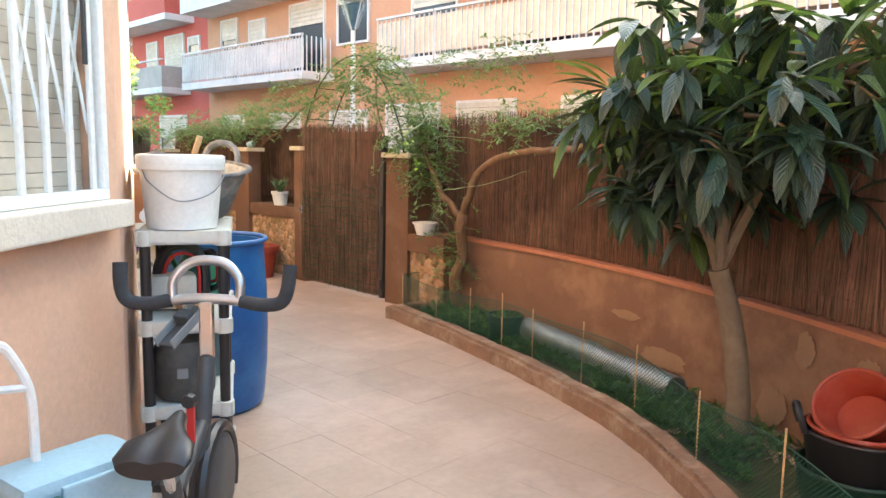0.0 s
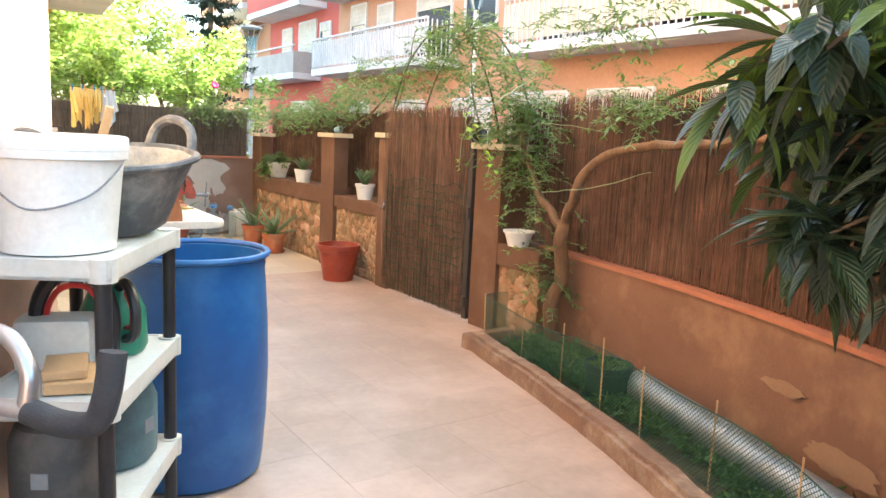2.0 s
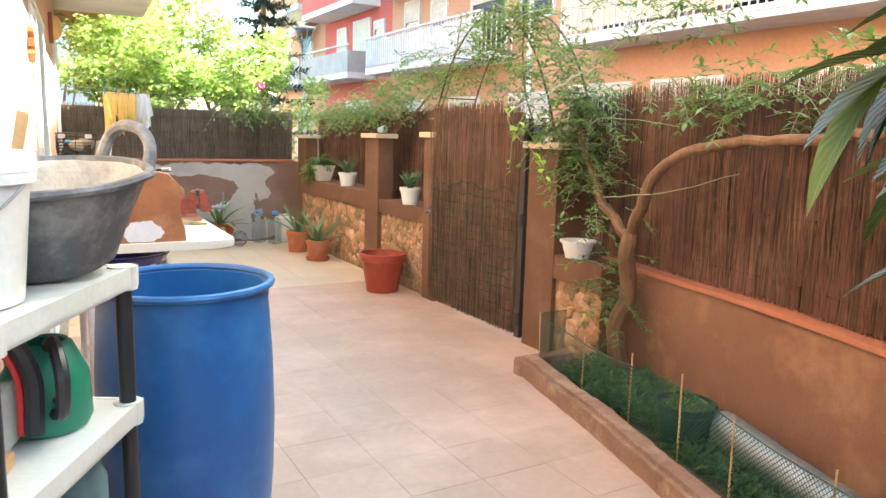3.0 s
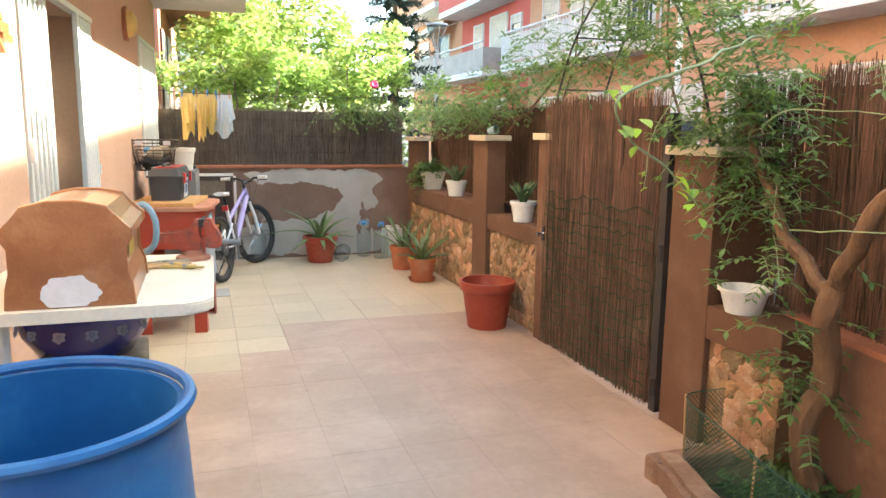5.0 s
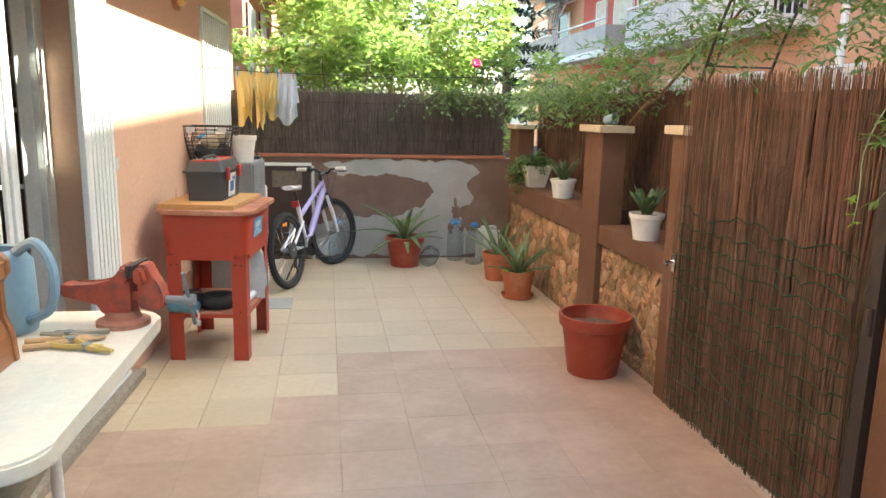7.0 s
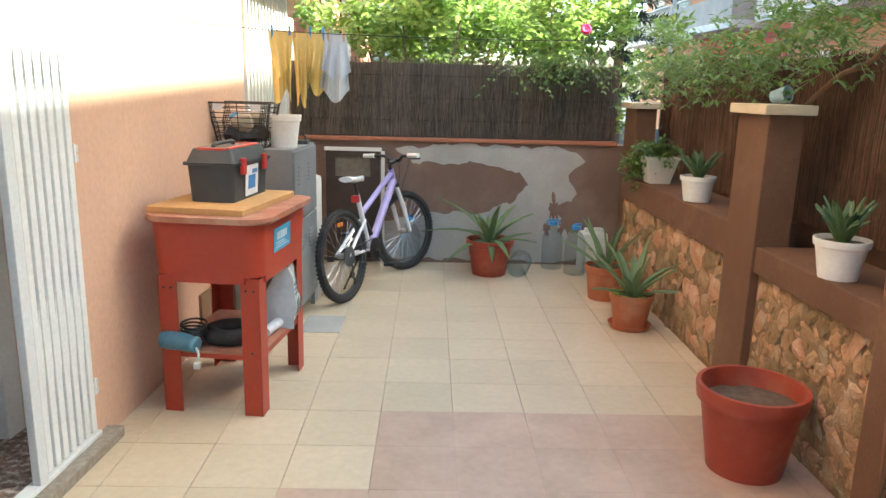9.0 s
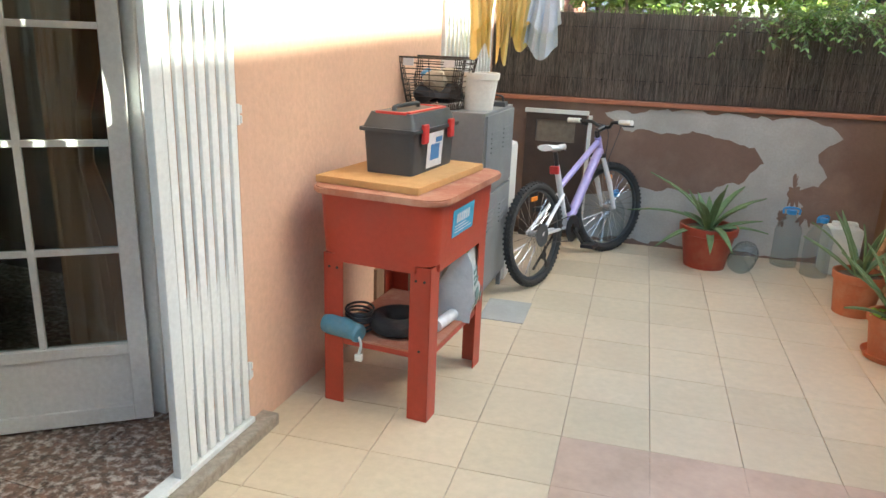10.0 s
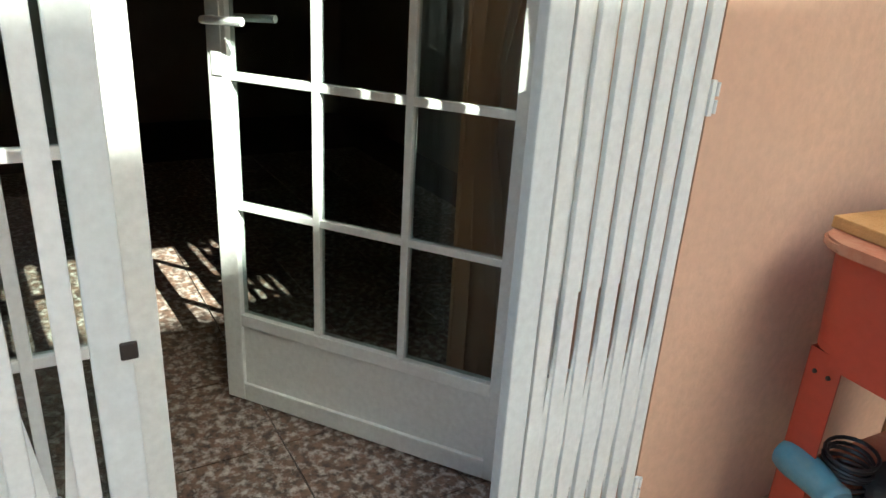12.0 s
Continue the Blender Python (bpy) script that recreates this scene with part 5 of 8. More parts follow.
def shelf_unit():
    t = thing("shelf_unit", "grey plastic shelf unit with black tube posts", "shelf", MS)
    W, D = 0.335, 0.60
    zs = (0.10, 0.42, 0.755, 1.098)
    for z in zs:
        b = B()
        box(b, 0, W, 0, D, z - 0.05, z - 0.042)
        for x0, x1, y0, y1 in ((0, W, 0, 0.012), (0, W, D - 0.012, D), (0, 0.012, 0.012, D - 0.012), (W - 0.012, W, 0.012, D - 0.012)):
            box(b, x0, x1, y0, y1, z - 0.05, z)
        box(b, 0.01, W - 0.01, 0.01, D - 0.01, z - 0.012, z - 0.002)
        for x in (0.028, W - 0.028):
            for y in (0.028, D - 0.028):
                lathe(b, [(0.034, z - 0.055), (0.034, z + 0.002), (0, z + 0.002)], 14, pose(x, y, 0))
        part("shelf_board", b, SHELFW, t, "", True)
    for z0, z1 in ((0.0, 0.045), *((a + 0.002, c - 0.055) for a, c in zip(zs, zs[1:]))):
        for x in (0.028, W - 0.028):
            for y in (0.028, D - 0.028):
                b = B()
                lathe(b, [(0.02, z0), (0.02, z1)], 12, pose(x, y, 0))
                part("post", b, BLACKP, t, "black plastic tube", True)


shelf_unit()


def bucket(name, label, m, r0, r1, h, mat_, handle_mat, wall=0.004, collar=True):
    t = thing(name, label, "bucket", m)
    b = B()
    prof = [(0, 0), (r0, 0), (r0 + (r1 - r0) * 0.8, h * 0.8)]
    if collar:
        prof += [(r0 + (r1 - r0) * 0.8, h * 0.8), (r1 + 0.006, h * 0.81), (r1 + 0.008, h * 0.99)]
    prof += [(r1 + 0.006, h), (r1 - wall, h), (r0 - wall, 0.01), (0, 0.01)]
    lathe(b, prof, 36)
    part("body", b, mat_, t, "", True)
    return t


bk = bucket("paint_bucket", "white plastic paint bucket with a wire handle on the shelf", MS @ pose(0.155, 0.16, 1.100, 0, 0, 20) @ Matrix.Scale(0.93, 4), 0.142, 0.17, 0.30, WHITEP, None)
b = B()
tube(b, curve_pts([(-0.165, -0.03, 0.245), (-0.15, -0.085, 0.19), (-0.06, -0.162, 0.12), (0.07, -0.168, 0.15), (0.15, -0.09, 0.22), (0.172, -0.01, 0.265)], 6), 0.0028, 6)
part("wire_handle", b, GREYSTEEL, bk, "thin wire handle", True)
b = B()
lathe(b, [(0.1745, 0.262), (0.178, 0.265), (0.178, 0.29), (0.174, 0.302), (0.16, 0.305), (0, 0.3)], 36)
part("lid", b, WHITEP, bk, "white snap-on lid", True)

MT = MS @ pose(0.185, 0.47, 1.117, 0, 0, 62)
MT = Matrix.Translation(MT.translation) @ Matrix.Rotation(radians(7), 4, Vector((0.87, -0.5, 0))) @ Matrix.Translation(-MT.translation) @ MT
tb = thing("rubber_tub", "black rubber mortar tub caked with cement", "tub", MT @ Matrix.Scale(1.02, 4))
b = B()
lathe(b, [(0, 0), (0.125, 0), (0.142, 0.012), (0.182, 0.115), (0.218, 0.188), (0.236, 0.194), (0.24, 0.202), (0.236, 0.21), (0.222, 0.211), (0.213, 0.19), (0.174, 0.115), (0.13, 0.02), (0, 0.015)], 44)
for v in b.verts:
    v.co += noise.noise_vector(v.co * 7) * 0.006
part("body", b, RUBBER, tb, "", True)
b = B()
lathe(b, [(0, 0.03), (0.10, 0.031), (0.134, 0.04), (0.176, 0.125), (0.205, 0.182), (0.2105, 0.196), (0.214, 0.2), (0.2095, 0.18)], 44)
for v in b.verts:
    v.co += noise.noise_vector(v.co * 7) * 0.006 + Vector((0, 0, noise.noise(v.co * 20) * 0.006))
part("cement_lining", b, CEMENT, tb, "dried pale cement lining", True)
for s in (1, -1):
    b = B()
    tube(b, curve_pts([(0.222 * s, -0.085, 0.19), (0.242 * s, -0.072, 0.25), (0.248 * s, -0.03, 0.283), (0.248 * s, 0.03, 0.283), (0.242 * s, 0.072, 0.25), (0.222 * s, 0.085, 0.19)], 6), 0.0145, 8)
    part("handle", b, RUBBER, tb, "", True)
b = B()
box(b, -0.012, 0.012, -0.006, 0.006, 0, 0.34, None, 0.004)
single("wooden_trowel_handle", b, LIGHTWOOD, "wooden tool handle leaning in the tub", "tool", MS @ pose(0.11, 0.42, 1.145, 18, 14, 20))
b = B()
box(b, -0.09, 0.09, -0.012, 0.012, 0, 0.012, None, 0.003)
single("trowel", b, RUBBER, "cement-caked trowel lying in the tub", "tool", MS @ pose(0.17, 0.51, 1.23, 0, -25, 30))

GASDARK = mat("scratched_grey_steel", (0.05, 0.052, 0.05), (0.09, 0.085, 0.075), 10, 0.6, 0.2, 50, dirt=(0.15, 0.13, 0.11), dirt_scale=8, dirt_amt=0.5)
# gas cylinder, water can, boxes on the shelves
gc = thing("gas_cylinder", "scratched dark grey gas cylinder on the lower shelf", "gas cylinder", MS @ pose(0.15, 0.14, 0.422))
b = B()
lathe(b, [(0, 0), (0.10, 0), (0.115, 0.02), (0.118, 0.06), (0.118, 0.19), (0.1, 0.235), (0.05, 0.255), (0.03, 0.26), (0.03, 0.275), (0, 0.275)], 28)
part("body", b, GASDARK, gc, "", True)
b = B()
tube(b, [(0.055 * math.cos(k * 0.45), 0.055 * math.sin(k * 0.45), 0.295) for k in range(13)], 0.007, 6)
for a in (0.2, 2.4, 4.2):
    tube(b, [(0.055 * math.cos(a), 0.055 * math.sin(a), 0.25), (0.055 * math.cos(a), 0.055 * math.sin(a), 0.295)], 0.006, 6)
part("collar", b, GASDARK, gc, "", True)
b = B()
box(b, -0.02, 0.02, -0.004, 0.004, 0.10, 0.14)
part("label_plate", b, GREYSTEEL, gc, "pale worn label").matrix_basis = pose(0.0, -0.116, 0)
g2 = copy_thing(gc, MS @ pose(0.19, 0.42, 0.422, 0, 0, 70))
g2["label"] = "dark teal gas cylinder at the back of the shelf"
for c_ in g2.children:
    if c_.name.startswith(("body", "collar")):
        c_.data = c_.data.copy()
        c_.data.materials[0] = GASTEAL

wc = thing("watering_can", "green plastic watering can with a black and red handle", "watering can", MS @ pose(0.19, 0.42, 0.757, 0, 0, -50))
b = B()
lathe(b, [(0, 0), (0.085, 0), (0.095, 0.02), (0.09, 0.12), (0.06, 0.19), (0.05, 0.2), (0.045, 0.195), (0.08, 0.12), (0, 0.1)], 24)
part("body", b, GREENP, wc, "", True)
b = B()
tube(b, curve_pts([(0.08, 0, 0.05), (0.15, 0, 0.08), (0.16, 0, 0.16), (0.1, 0, 0.215), (0.04, 0, 0.19)], 6), 0.015, 8)
part("handle", b, BLACKP, wc, "black handle", True)
b = B()
tube(b, curve_pts([(0.085, 0, 0.085), (0.13, 0, 0.1), (0.135, 0, 0.155), (0.095, 0, 0.19)], 6), 0.007, 8)
part("grip_inlay", b, REDP, wc, "red grip inlay", True)
b = B()
tube(b, curve_pts([(-0.08, 0, 0.06), (-0.14, 0, 0.12), (-0.19, 0, 0.18)], 6), 0.013, 8)
part("spout", b, GREENP, wc, "", True)

mc = thing("tool_case", "black and red tool machine on the middle shelf", "tool", MS @ pose(0.12, 0.28, 0.757, 0, 0, 10))
b = B()
tube(b, curve_pts([(-0.06, 0, 0.02), (-0.075, 0, 0.15), (-0.03, 0, 0.24), (0.06, 0, 0.245), (0.11, 0, 0.16), (0.11, 0, 0.03)], 6), 0.02, 8)
part("outer_frame", b, BLACKP, mc, "", True)
b = B()
tube(b, curve_pts([(-0.04, -0.004, 0.02), (-0.05, -0.004, 0.14), (-0.015, -0.004, 0.21), (0.05, -0.004, 0.215), (0.085, -0.004, 0.15), (0.085, -0.004, 0.03)], 6), 0.008, 8)
part("inner_frame", b, REDP, mc, "red inner frame", True)
b = B()
box(b, -0.12, 0.07, -0.07, 0.05, 0.0, 0.14, None, 0.02)
part("casing", b, SHELFW, mc, "grey casing", True)
b = B()
box(b, 0, 0.11, 0, 0.17, 0, 0.03, None, 0.004)
single("wood_offcut", b, LIGHTWOOD, "pale wooden offcut on the shelf", "wood", MS @ pose(0.16, 0.03, 0.757, 0, 0, 12), smooth=False)
b = B()
box(b, 0, 0.10, 0, 0.16, 0, 0.022, None, 0.004)
single("wood_offcut", b, LIGHTWOOD, "pale wooden offcut lying on another", "wood", MS @ pose(0.155, 0.04, 0.788, 0, 0, 20))


# ---- exercise bike and chair ----
def exercise_bike():
    m = pose(0.80, 1.85, 0, 0, 0, 47)     # x forwards from the saddle
    t = thing("exercise_bike", "dark exercise bike with foam grips and chrome posts", "exercise bike", m)
    b = B()
    vs = []
    prof = [(-0.13, 0.105, 0.0), (-0.11, 0.12, 0.012), (-0.05, 0.11, 0.02), (0.0, 0.07, 0.016), (0.06, 0.035, 0.012), (0.12, 0.024, 0.006), (0.135, 0.012, 0.0)]
    for x, hw, up in prof:
        vs.append([b.verts.new((x, hw * math.sin(a), 0.635 + up + 0.022 * math.cos(a) * (1 if math.cos(a) > 0 else 1.6) - (0.012 * math.exp(-(hw * math.sin(a) / 0.03) ** 2) if x < 0.02 and math.cos(a) > 0 else 0))) for a in [2 * math.pi * k / 40 for k in range(40)]])
    for a_, c in zip(vs, vs[1:]):
        for k in range(40):
            b.faces.new((a_[k], a_[(k + 1) % 40], c[(k + 1) % 40], c[k]))
    b.faces.new(vs[0][::-1])
    b.faces.new(vs[-1])
    bmesh.ops.recalc_face_normals(b, faces=b.faces[:])
    part("saddle", b, BLACKP, t, "glossy black saddle", True).matrix_basis = pose(-0.045, -0.02, 0.005) @ Matrix.Translation((0, 0, 0.635)) @ pose(0, 0, 0, 0, -9, 0) @ Matrix.Translation((0, 0, -0.635)) @ Matrix.Diagonal((0.95, 0.82, 1.0, 1.0))
    b = B()
    tube(b, [(-0.04, -0.01, 0.62), (-0.02, -0.01, 0.55), (0.06, 0, 0.42)], 0.016, 12)
    part("seat_post", b, CHROME, t, "chrome seat post", True)
    b = B()
    tube(b, [(0.03, 0, 0.5), (0.17, 0, 0.12)], 0.028, 12)
    tube(b, [(0.40, 0, 0.74), (0.27, 0, 0.35), (0.17, 0, 0.12)], 0.028, 12)
    tube(b, [(0.34, 0, 0.55), (0.08, 0, 0.44)], 0.024, 10)
    part("frame", b, DARKGREY, t, "dark grey steel frame", True)
    b = B()
    box(b, 0.39, 0.42, -0.022, 0.022, 0.71, 0.925, None, 0.006)
    part("stem", b, CHROME, t, "chrome handlebar stem")
    b = B()
    lathe(b, [(0, 0), (0.02, 0), (0.024, 0.012), (0.02, 0.03), (0, 0.03)], 8, Matrix.Translation((0.225, 0.0, 0.66)) @ pose(0, 0, 0, 0, -90, 0))
    part("knob", b, BLACKP, t)
    b = B()
    box(b, 0.215, 0.23, -0.011, 0.011, 0.52, 0.65)
    part("tension_strip", b, REDP, t, "red plastic strip")
    shift = pose(0.07, 0, -0.06)
    b = B()
    tube(b, curve_pts([(0.335, -0.11, 0.985), (0.335, 0, 0.992), (0.335, 0.11, 0.985)], 6), 0.017, 10)
    part("handlebar", b, ALU, t, "silver handlebar", True).matrix_basis = shift
    b = B()
    tube(b, curve_pts([(0.335, -0.105, 0.985), (0.345, -0.105, 1.05), (0.36, -0.06, 1.10), (0.362, 0, 1.112), (0.36, 0.06, 1.10), (0.345, 0.105, 1.05), (0.335, 0.105, 0.985)], 6), 0.016, 10)
    part("hoop", b, ALU, t, "silver hoop bar", True).matrix_basis = shift
    for s in (1, -1):
        b = B()
        tube(b, curve_pts([(0.335, 0.11 * s, 0.985), (0.325, 0.18 * s, 0.975), (0.32, 0.24 * s, 0.985), (0.322, 0.262 * s, 1.03), (0.335, 0.268 * s, 1.105)], 6), 0.0225, 12)
        part("grip", b, FOAM, t, "black foam grip", True).matrix_basis = shift
    mbr = Matrix.Translation((0.315, 0.06, 0.925)) @ pose(0, 0, 0, 0, -28, -22)
    for y0, y1 in ((-0.034, -0.028), (0.028, 0.034)):
        b = B()
        box(b, -0.115, 0.085, y0, y1, -0.016, 0.016, mbr, 0.002)
        part("bracket_cheek", b, GREYSTEEL, t, "grey steel cheek").matrix_basis = shift
    b = B()
    box(b, -0.11, 0.08, -0.028, 0.028, -0.014, -0.008, mbr)
    box(b, -0.02, 0.02, -0.027, 0.027, -0.007, 0.03, mbr, 0.004)
    part("console_bracket", b, DARKGREY, t, "grey console bracket").matrix_basis = shift
    b = B()
    lathe(b, [(0, -0.02), (0.155, -0.02), (0.168, -0.012), (0.168, 0.012), (0.155, 0.02), (0, 0.02)], 40, Matrix.Translation((0.42, -0.02, 0.30)) @ pose(0, 0, 0, 90))
    part("flywheel", b, DARKGREY, t, "dark metal flywheel", True)
    b = B()
    tube(b, [(0.42 + 0.19 * math.cos(a), -0.02, 0.30 + 0.19 * math.sin(a)) for a in [math.pi * k / 14 for k in range(-2, 17)]], 0.022, 8)
    part("wheel_guard", b, BLACKP, t, "black wheel guard", True)
    for x in (-0.02, 0.55):
        b = B()
        tube(b, [(x, -0.22, 0.03), (x, 0.22, 0.03)], 0.028, 10)
        part("floor_bar", b, DARKGREY, t)
    b = B()
    tube(b, [(-0.02, 0, 0.03), (0.17, 0, 0.12), (0.42, 0, 0.09), (0.55, 0, 0.03)], 0.024, 10)
    part("base_beam", b, DARKGREY, t, "", True)
    for s, a in ((1, 0.6), (-1, 3.74)):
        b = B()
        tube(b, [(0.22, 0.03 * s, 0.26), (0.22 + 0.14 * math.cos(a), 0.07 * s, 0.26 + 0.14 * math.sin(a))], 0.012, 8)
        box(b, -0.04, 0.04, -0.03, 0.05, -0.012, 0.012, Matrix.Translation((0.22 + 0.14 * math.cos(a), 0.10 * s, 0.26 + 0.14 * math.sin(a))))
        part("pedal", b, BLACKP, t)


exercise_bike()

MCH = pose(0.62, 1.97, 0, 0, 0, 10)
ch = thing("armchair", "folding chair with a pale blue vinyl seat and grey tube arms", "chair", MCH)
b = B()
box(b, -0.19, 0.14, -0.10, 0.10, 0.53, 0.60, None, 0.03)
for v in b.verts:
    v.co.z += noise.noise(v.co * 7) * 0.006
part("seat", b, LIGHTBLUE, ch, "pale blue vinyl seat", True)
b = B()
box(b, -0.10, 0.138, -0.112, -0.098, 0.36, 0.575, None, 0.006)
part("seat_skirt", b, LIGHTBLUE, ch, "pale blue hanging cloth")
b = B()
box(b, -0.20, -0.105, -0.13, -0.101, 0.42, 0.56, None, 0.01)
part("pocket", b, DARKTEAL, ch, "dark teal pocket")
for y in (-0.085, 0.085):
    for x in (-0.16, 0.12):
        b = B()
        tube(b, [(x, y, 0), (x, y, 0.54)], 0.012, 8)
        part("leg", b, GREYPOST, ch, "grey tube leg", True)
b = B()
tube(b, curve_pts([(0.525, 2.0, 0.6), (0.52, 1.98, 0.69), (0.511, 1.97, 0.803), (0.469, 1.965, 0.905), (0.437, 1.955, 0.932), (0.40, 1.93, 0.94), (0.30, 1.83, 0.94)], 6), 0.012, 8)
tube(b, [(0.511, 1.97, 0.806), (0.437, 1.955, 0.818), (0.30, 1.83, 0.82)], 0.010, 8)
part("arm_frame", b, GREYPOST, ch, "grey tube arm", True).matrix_basis = MCH.inverted()


# ---- table with the wooden box ----
tt = thing("work_table", "cream plastic-topped table with rounded corners", "table", pose(0, 0, 0))
b = B()
o_ = []
for cx, cy, a0 in ((2.13, 5.08, 0), (1.60, 5.08, 90), (1.56, 4.36, 180), (2.12, 4.36, 270)):
    o_ += [(cx + 0.08 * math.cos(radians(a0 + 15 * k)), cy + 0.08 * math.sin(radians(a0 + 15 * k))) for k in range(7)]
prism(b, o_, 0.925, 0.96)
bmesh.ops.bevel(b, geom=[e for e in b.edges if abs(e.verts[0].co.z - e.verts[1].co.z) < 1e-4], offset=0.006, segments=2, affect="EDGES")
part("tabletop", b, TABLETOP, tt, "", True)
for x, y in ((1.62, 4.42), (1.66, 5.02)):
    b = B()
    tube(b, [(x, y, 0), (x, y, 0.925)], 0.018, 10)
    part("leg", b, WHITE, tt, "", True)

# box: sewing machine cover with a shaped end
wb = thing("wooden_box", "varnished wooden box with an arched lid on the table", "box", pose(0, 0, 0.96))
prof = [(0, 0), (0.335, 0), (0.33, 0.06), (0.312, 0.10), (0.312, 0.17), (0.332, 0.19), (0.332, 0.22), (0.30, 0.245), (0.27, 0.285), (0.20, 0.30), (0.12, 0.30), (0.055, 0.285), (0.03, 0.245), (0, 0.22), (0, 0.19), (0.02, 0.17), (0.02, 0.10), (0.005, 0.06)]
for nm, d0, d1 in (("end_board", 0.0, 0.018), ("end_board", 0.46, 0.478)):
    b = B()
    prism(b, prof, d0, d1)
    bmesh.ops.bevel(b, geom=b.edges[:], offset=0.003, segments=1, affect="EDGES")
    o = part(nm, b, WOOD, wb, "shaped varnished end")
    o.matrix_basis = pose(1.655, 4.31, 0, 0, 0, 0) @ Matrix(((1, 0, 0, 0), (0, 0, 1, 0), (0, 1, 0, 0), (0, 0, 0, 1)))
b = B()
inner = [(0.167 + (x - 0.167) * 0.965, z * 0.975) for x, z in prof]
prism(b, inner, 0.018, 0.46)
bmesh.ops.recalc_face_normals(b, faces=b.faces[:])
part("body", b, WOOD, wb, "").matrix_basis = pose(1.655, 4.31, 0, 0, 0, 0) @ Matrix(((1, 0, 0, 0), (0, 0, 1, 0), (0, 1, 0, 0), (0, 0, 0, 1)))
b = B()
prism(b, [(x, max(0.004, z)) for x, z in blob(0.165, 0.047, 0.078, 0.046, 61, 40, 0.15)], 0, 0.001)
part("worn_patch", b, PAPER, wb, "whitish worn patch").matrix_basis = pose(1.655, 4.3085, 0) @ FACE
GOLD = mat("faded_gold", (0.55, 0.40, 0.12), None, 9, 0.5, 0)
for k in range(4):
    b = B()
    box(b, 0, 0.0015, k * 0.042, k * 0.042 + 0.03, 0, 0.06, pose(0, 0, 0))
    box(b, 0.0015, 0.002, k * 0.042 + 0.009, k * 0.042 + 0.021, 0.012, 0.03)
    part("gold_mark", b, GOLD, wb, "faded gold mark").matrix_basis = pose(1.9655, 4.44, 0.115)

# vise
vs_ = thing("bench_vise", "worn red cast-iron bench vise on the table", "vise", pose(2.135, 5.03, 0.96, 0, 0, -8) @ Matrix.Scale(1.06, 4))
b = B()
lathe(b, [(0, 0), (0.06, 0), (0.06, 0.012), (0.042, 0.018), (0.036, 0.035), (0, 0.035)], 20)
part("swivel_base", b, RUST, vs_, "", True)
UPX = Matrix(((1, 0, 0, 0), (0, 0, 1, 0), (0, 1, 0, 0), (0, 0, 0, 1)))   # outline in x and z, thickness along y


def slab(b, pts, y0, y1, bev=0.004):
    b2 = B()
    prism(b2, pts, y0, y1)
    bmesh.ops.bevel(b2, geom=b2.edges[:], offset=bev, segments=2, affect="EDGES")
    bmesh.ops.transform(b2, matrix=UPX, verts=b2.verts[:])
    bmesh.ops.recalc_face_normals(b2, faces=b2.faces[:])
    me_ = bpy.data.meshes.new("tmp")
    b2.to_mesh(me_)
    b2.free()
    b.from_mesh(me_)
    bpy.data.meshes.remove(me_)


b = B()
slab(b, [(-0.04, 0.03), (0.03, 0.03), (0.026, 0.05), (0.03, 0.075), (0.03, 0.145), (0.012, 0.148), (0.004, 0.125), (-0.014, 0.108), (-0.05, 0.098), (-0.1, 0.094), (-0.125, 0.1), (-0.135, 0.092), (-0.13, 0.07), (-0.09, 0.064), (-0.045, 0.056)], -0.026, 0.026)
slab(b, [(0.008, 0.108), (0.03, 0.108), (0.03, 0.142), (0.014, 0.142)], -0.048, 0.048)
part("fixed_jaw", b, VISERED, vs_, "red fixed jaw with a small anvil")
b = B()
slab(b, [(0.046, 0.045), (0.072, 0.04), (0.1, 0.045), (0.104, 0.07), (0.094, 0.10), (0.078, 0.125), (0.068, 0.148), (0.046, 0.148)], -0.024, 0.024)
slab(b, [(0.046, 0.108), (0.07, 0.108), (0.064, 0.142), (0.046, 0.142)], -0.048, 0.048)
box(b, -0.1, 0.06, -0.014, 0.014, 0.062, 0.084, None, 0.003)
part("moving_jaw", b, VISERED, vs_, "red moving jaw")
b = B()
tube(b, [(0.06, 0, 0.062), (0.165, 0, 0.062)], 0.009, 10)
lathe(b, [(0, 0), (0.014, 0), (0.014, 0.024), (0, 0.024)], 12, pose(0.145, 0, 0.062, 0, 90, 0))
tube(b, [(0.157, 0.03, -0.005), (0.157, -0.04, 0.135)], 0.0045, 8)
part("screw_handle", b, GREYSTEEL, vs_, "steel screw and handle", True)
for x0, x1 in ((0.0302, 0.037), (0.039, 0.0458)):
    b = B()
    box(b, x0, x1, -0.047, 0.047, 0.122, 0.15, None, 0.001)
    part("jaw_plate", b, BLACKMETAL, vs_, "dark steel jaw plate")


def pliers(m, c, length=0.17):
    t = thing("pliers", "worn pliers lying on the table", "pliers", m, "tools on the table")
    for s in (1, -1):
        b = B()
        tube(b, curve_pts([(-length * 0.55, 0.022 * s, 0.008), (-length * 0.25, 0.02 * s, 0.008), (0, 0.004 * s, 0.008), (length * 0.2, 0.007 * s, 0.008), (length * 0.42, 0.002 * s, 0.008)], 5), [0.007] * 10 + [0.0075] * 6 + [0.004] * 5, 7)
        part("grip_arm", b, c, t, "", True)
    b = B()
    lathe(b, [(0, 0.001), (0.012, 0.001), (0.012, 0.016), (0, 0.016)], 10)
    part("pivot", b, GREYSTEEL, t)


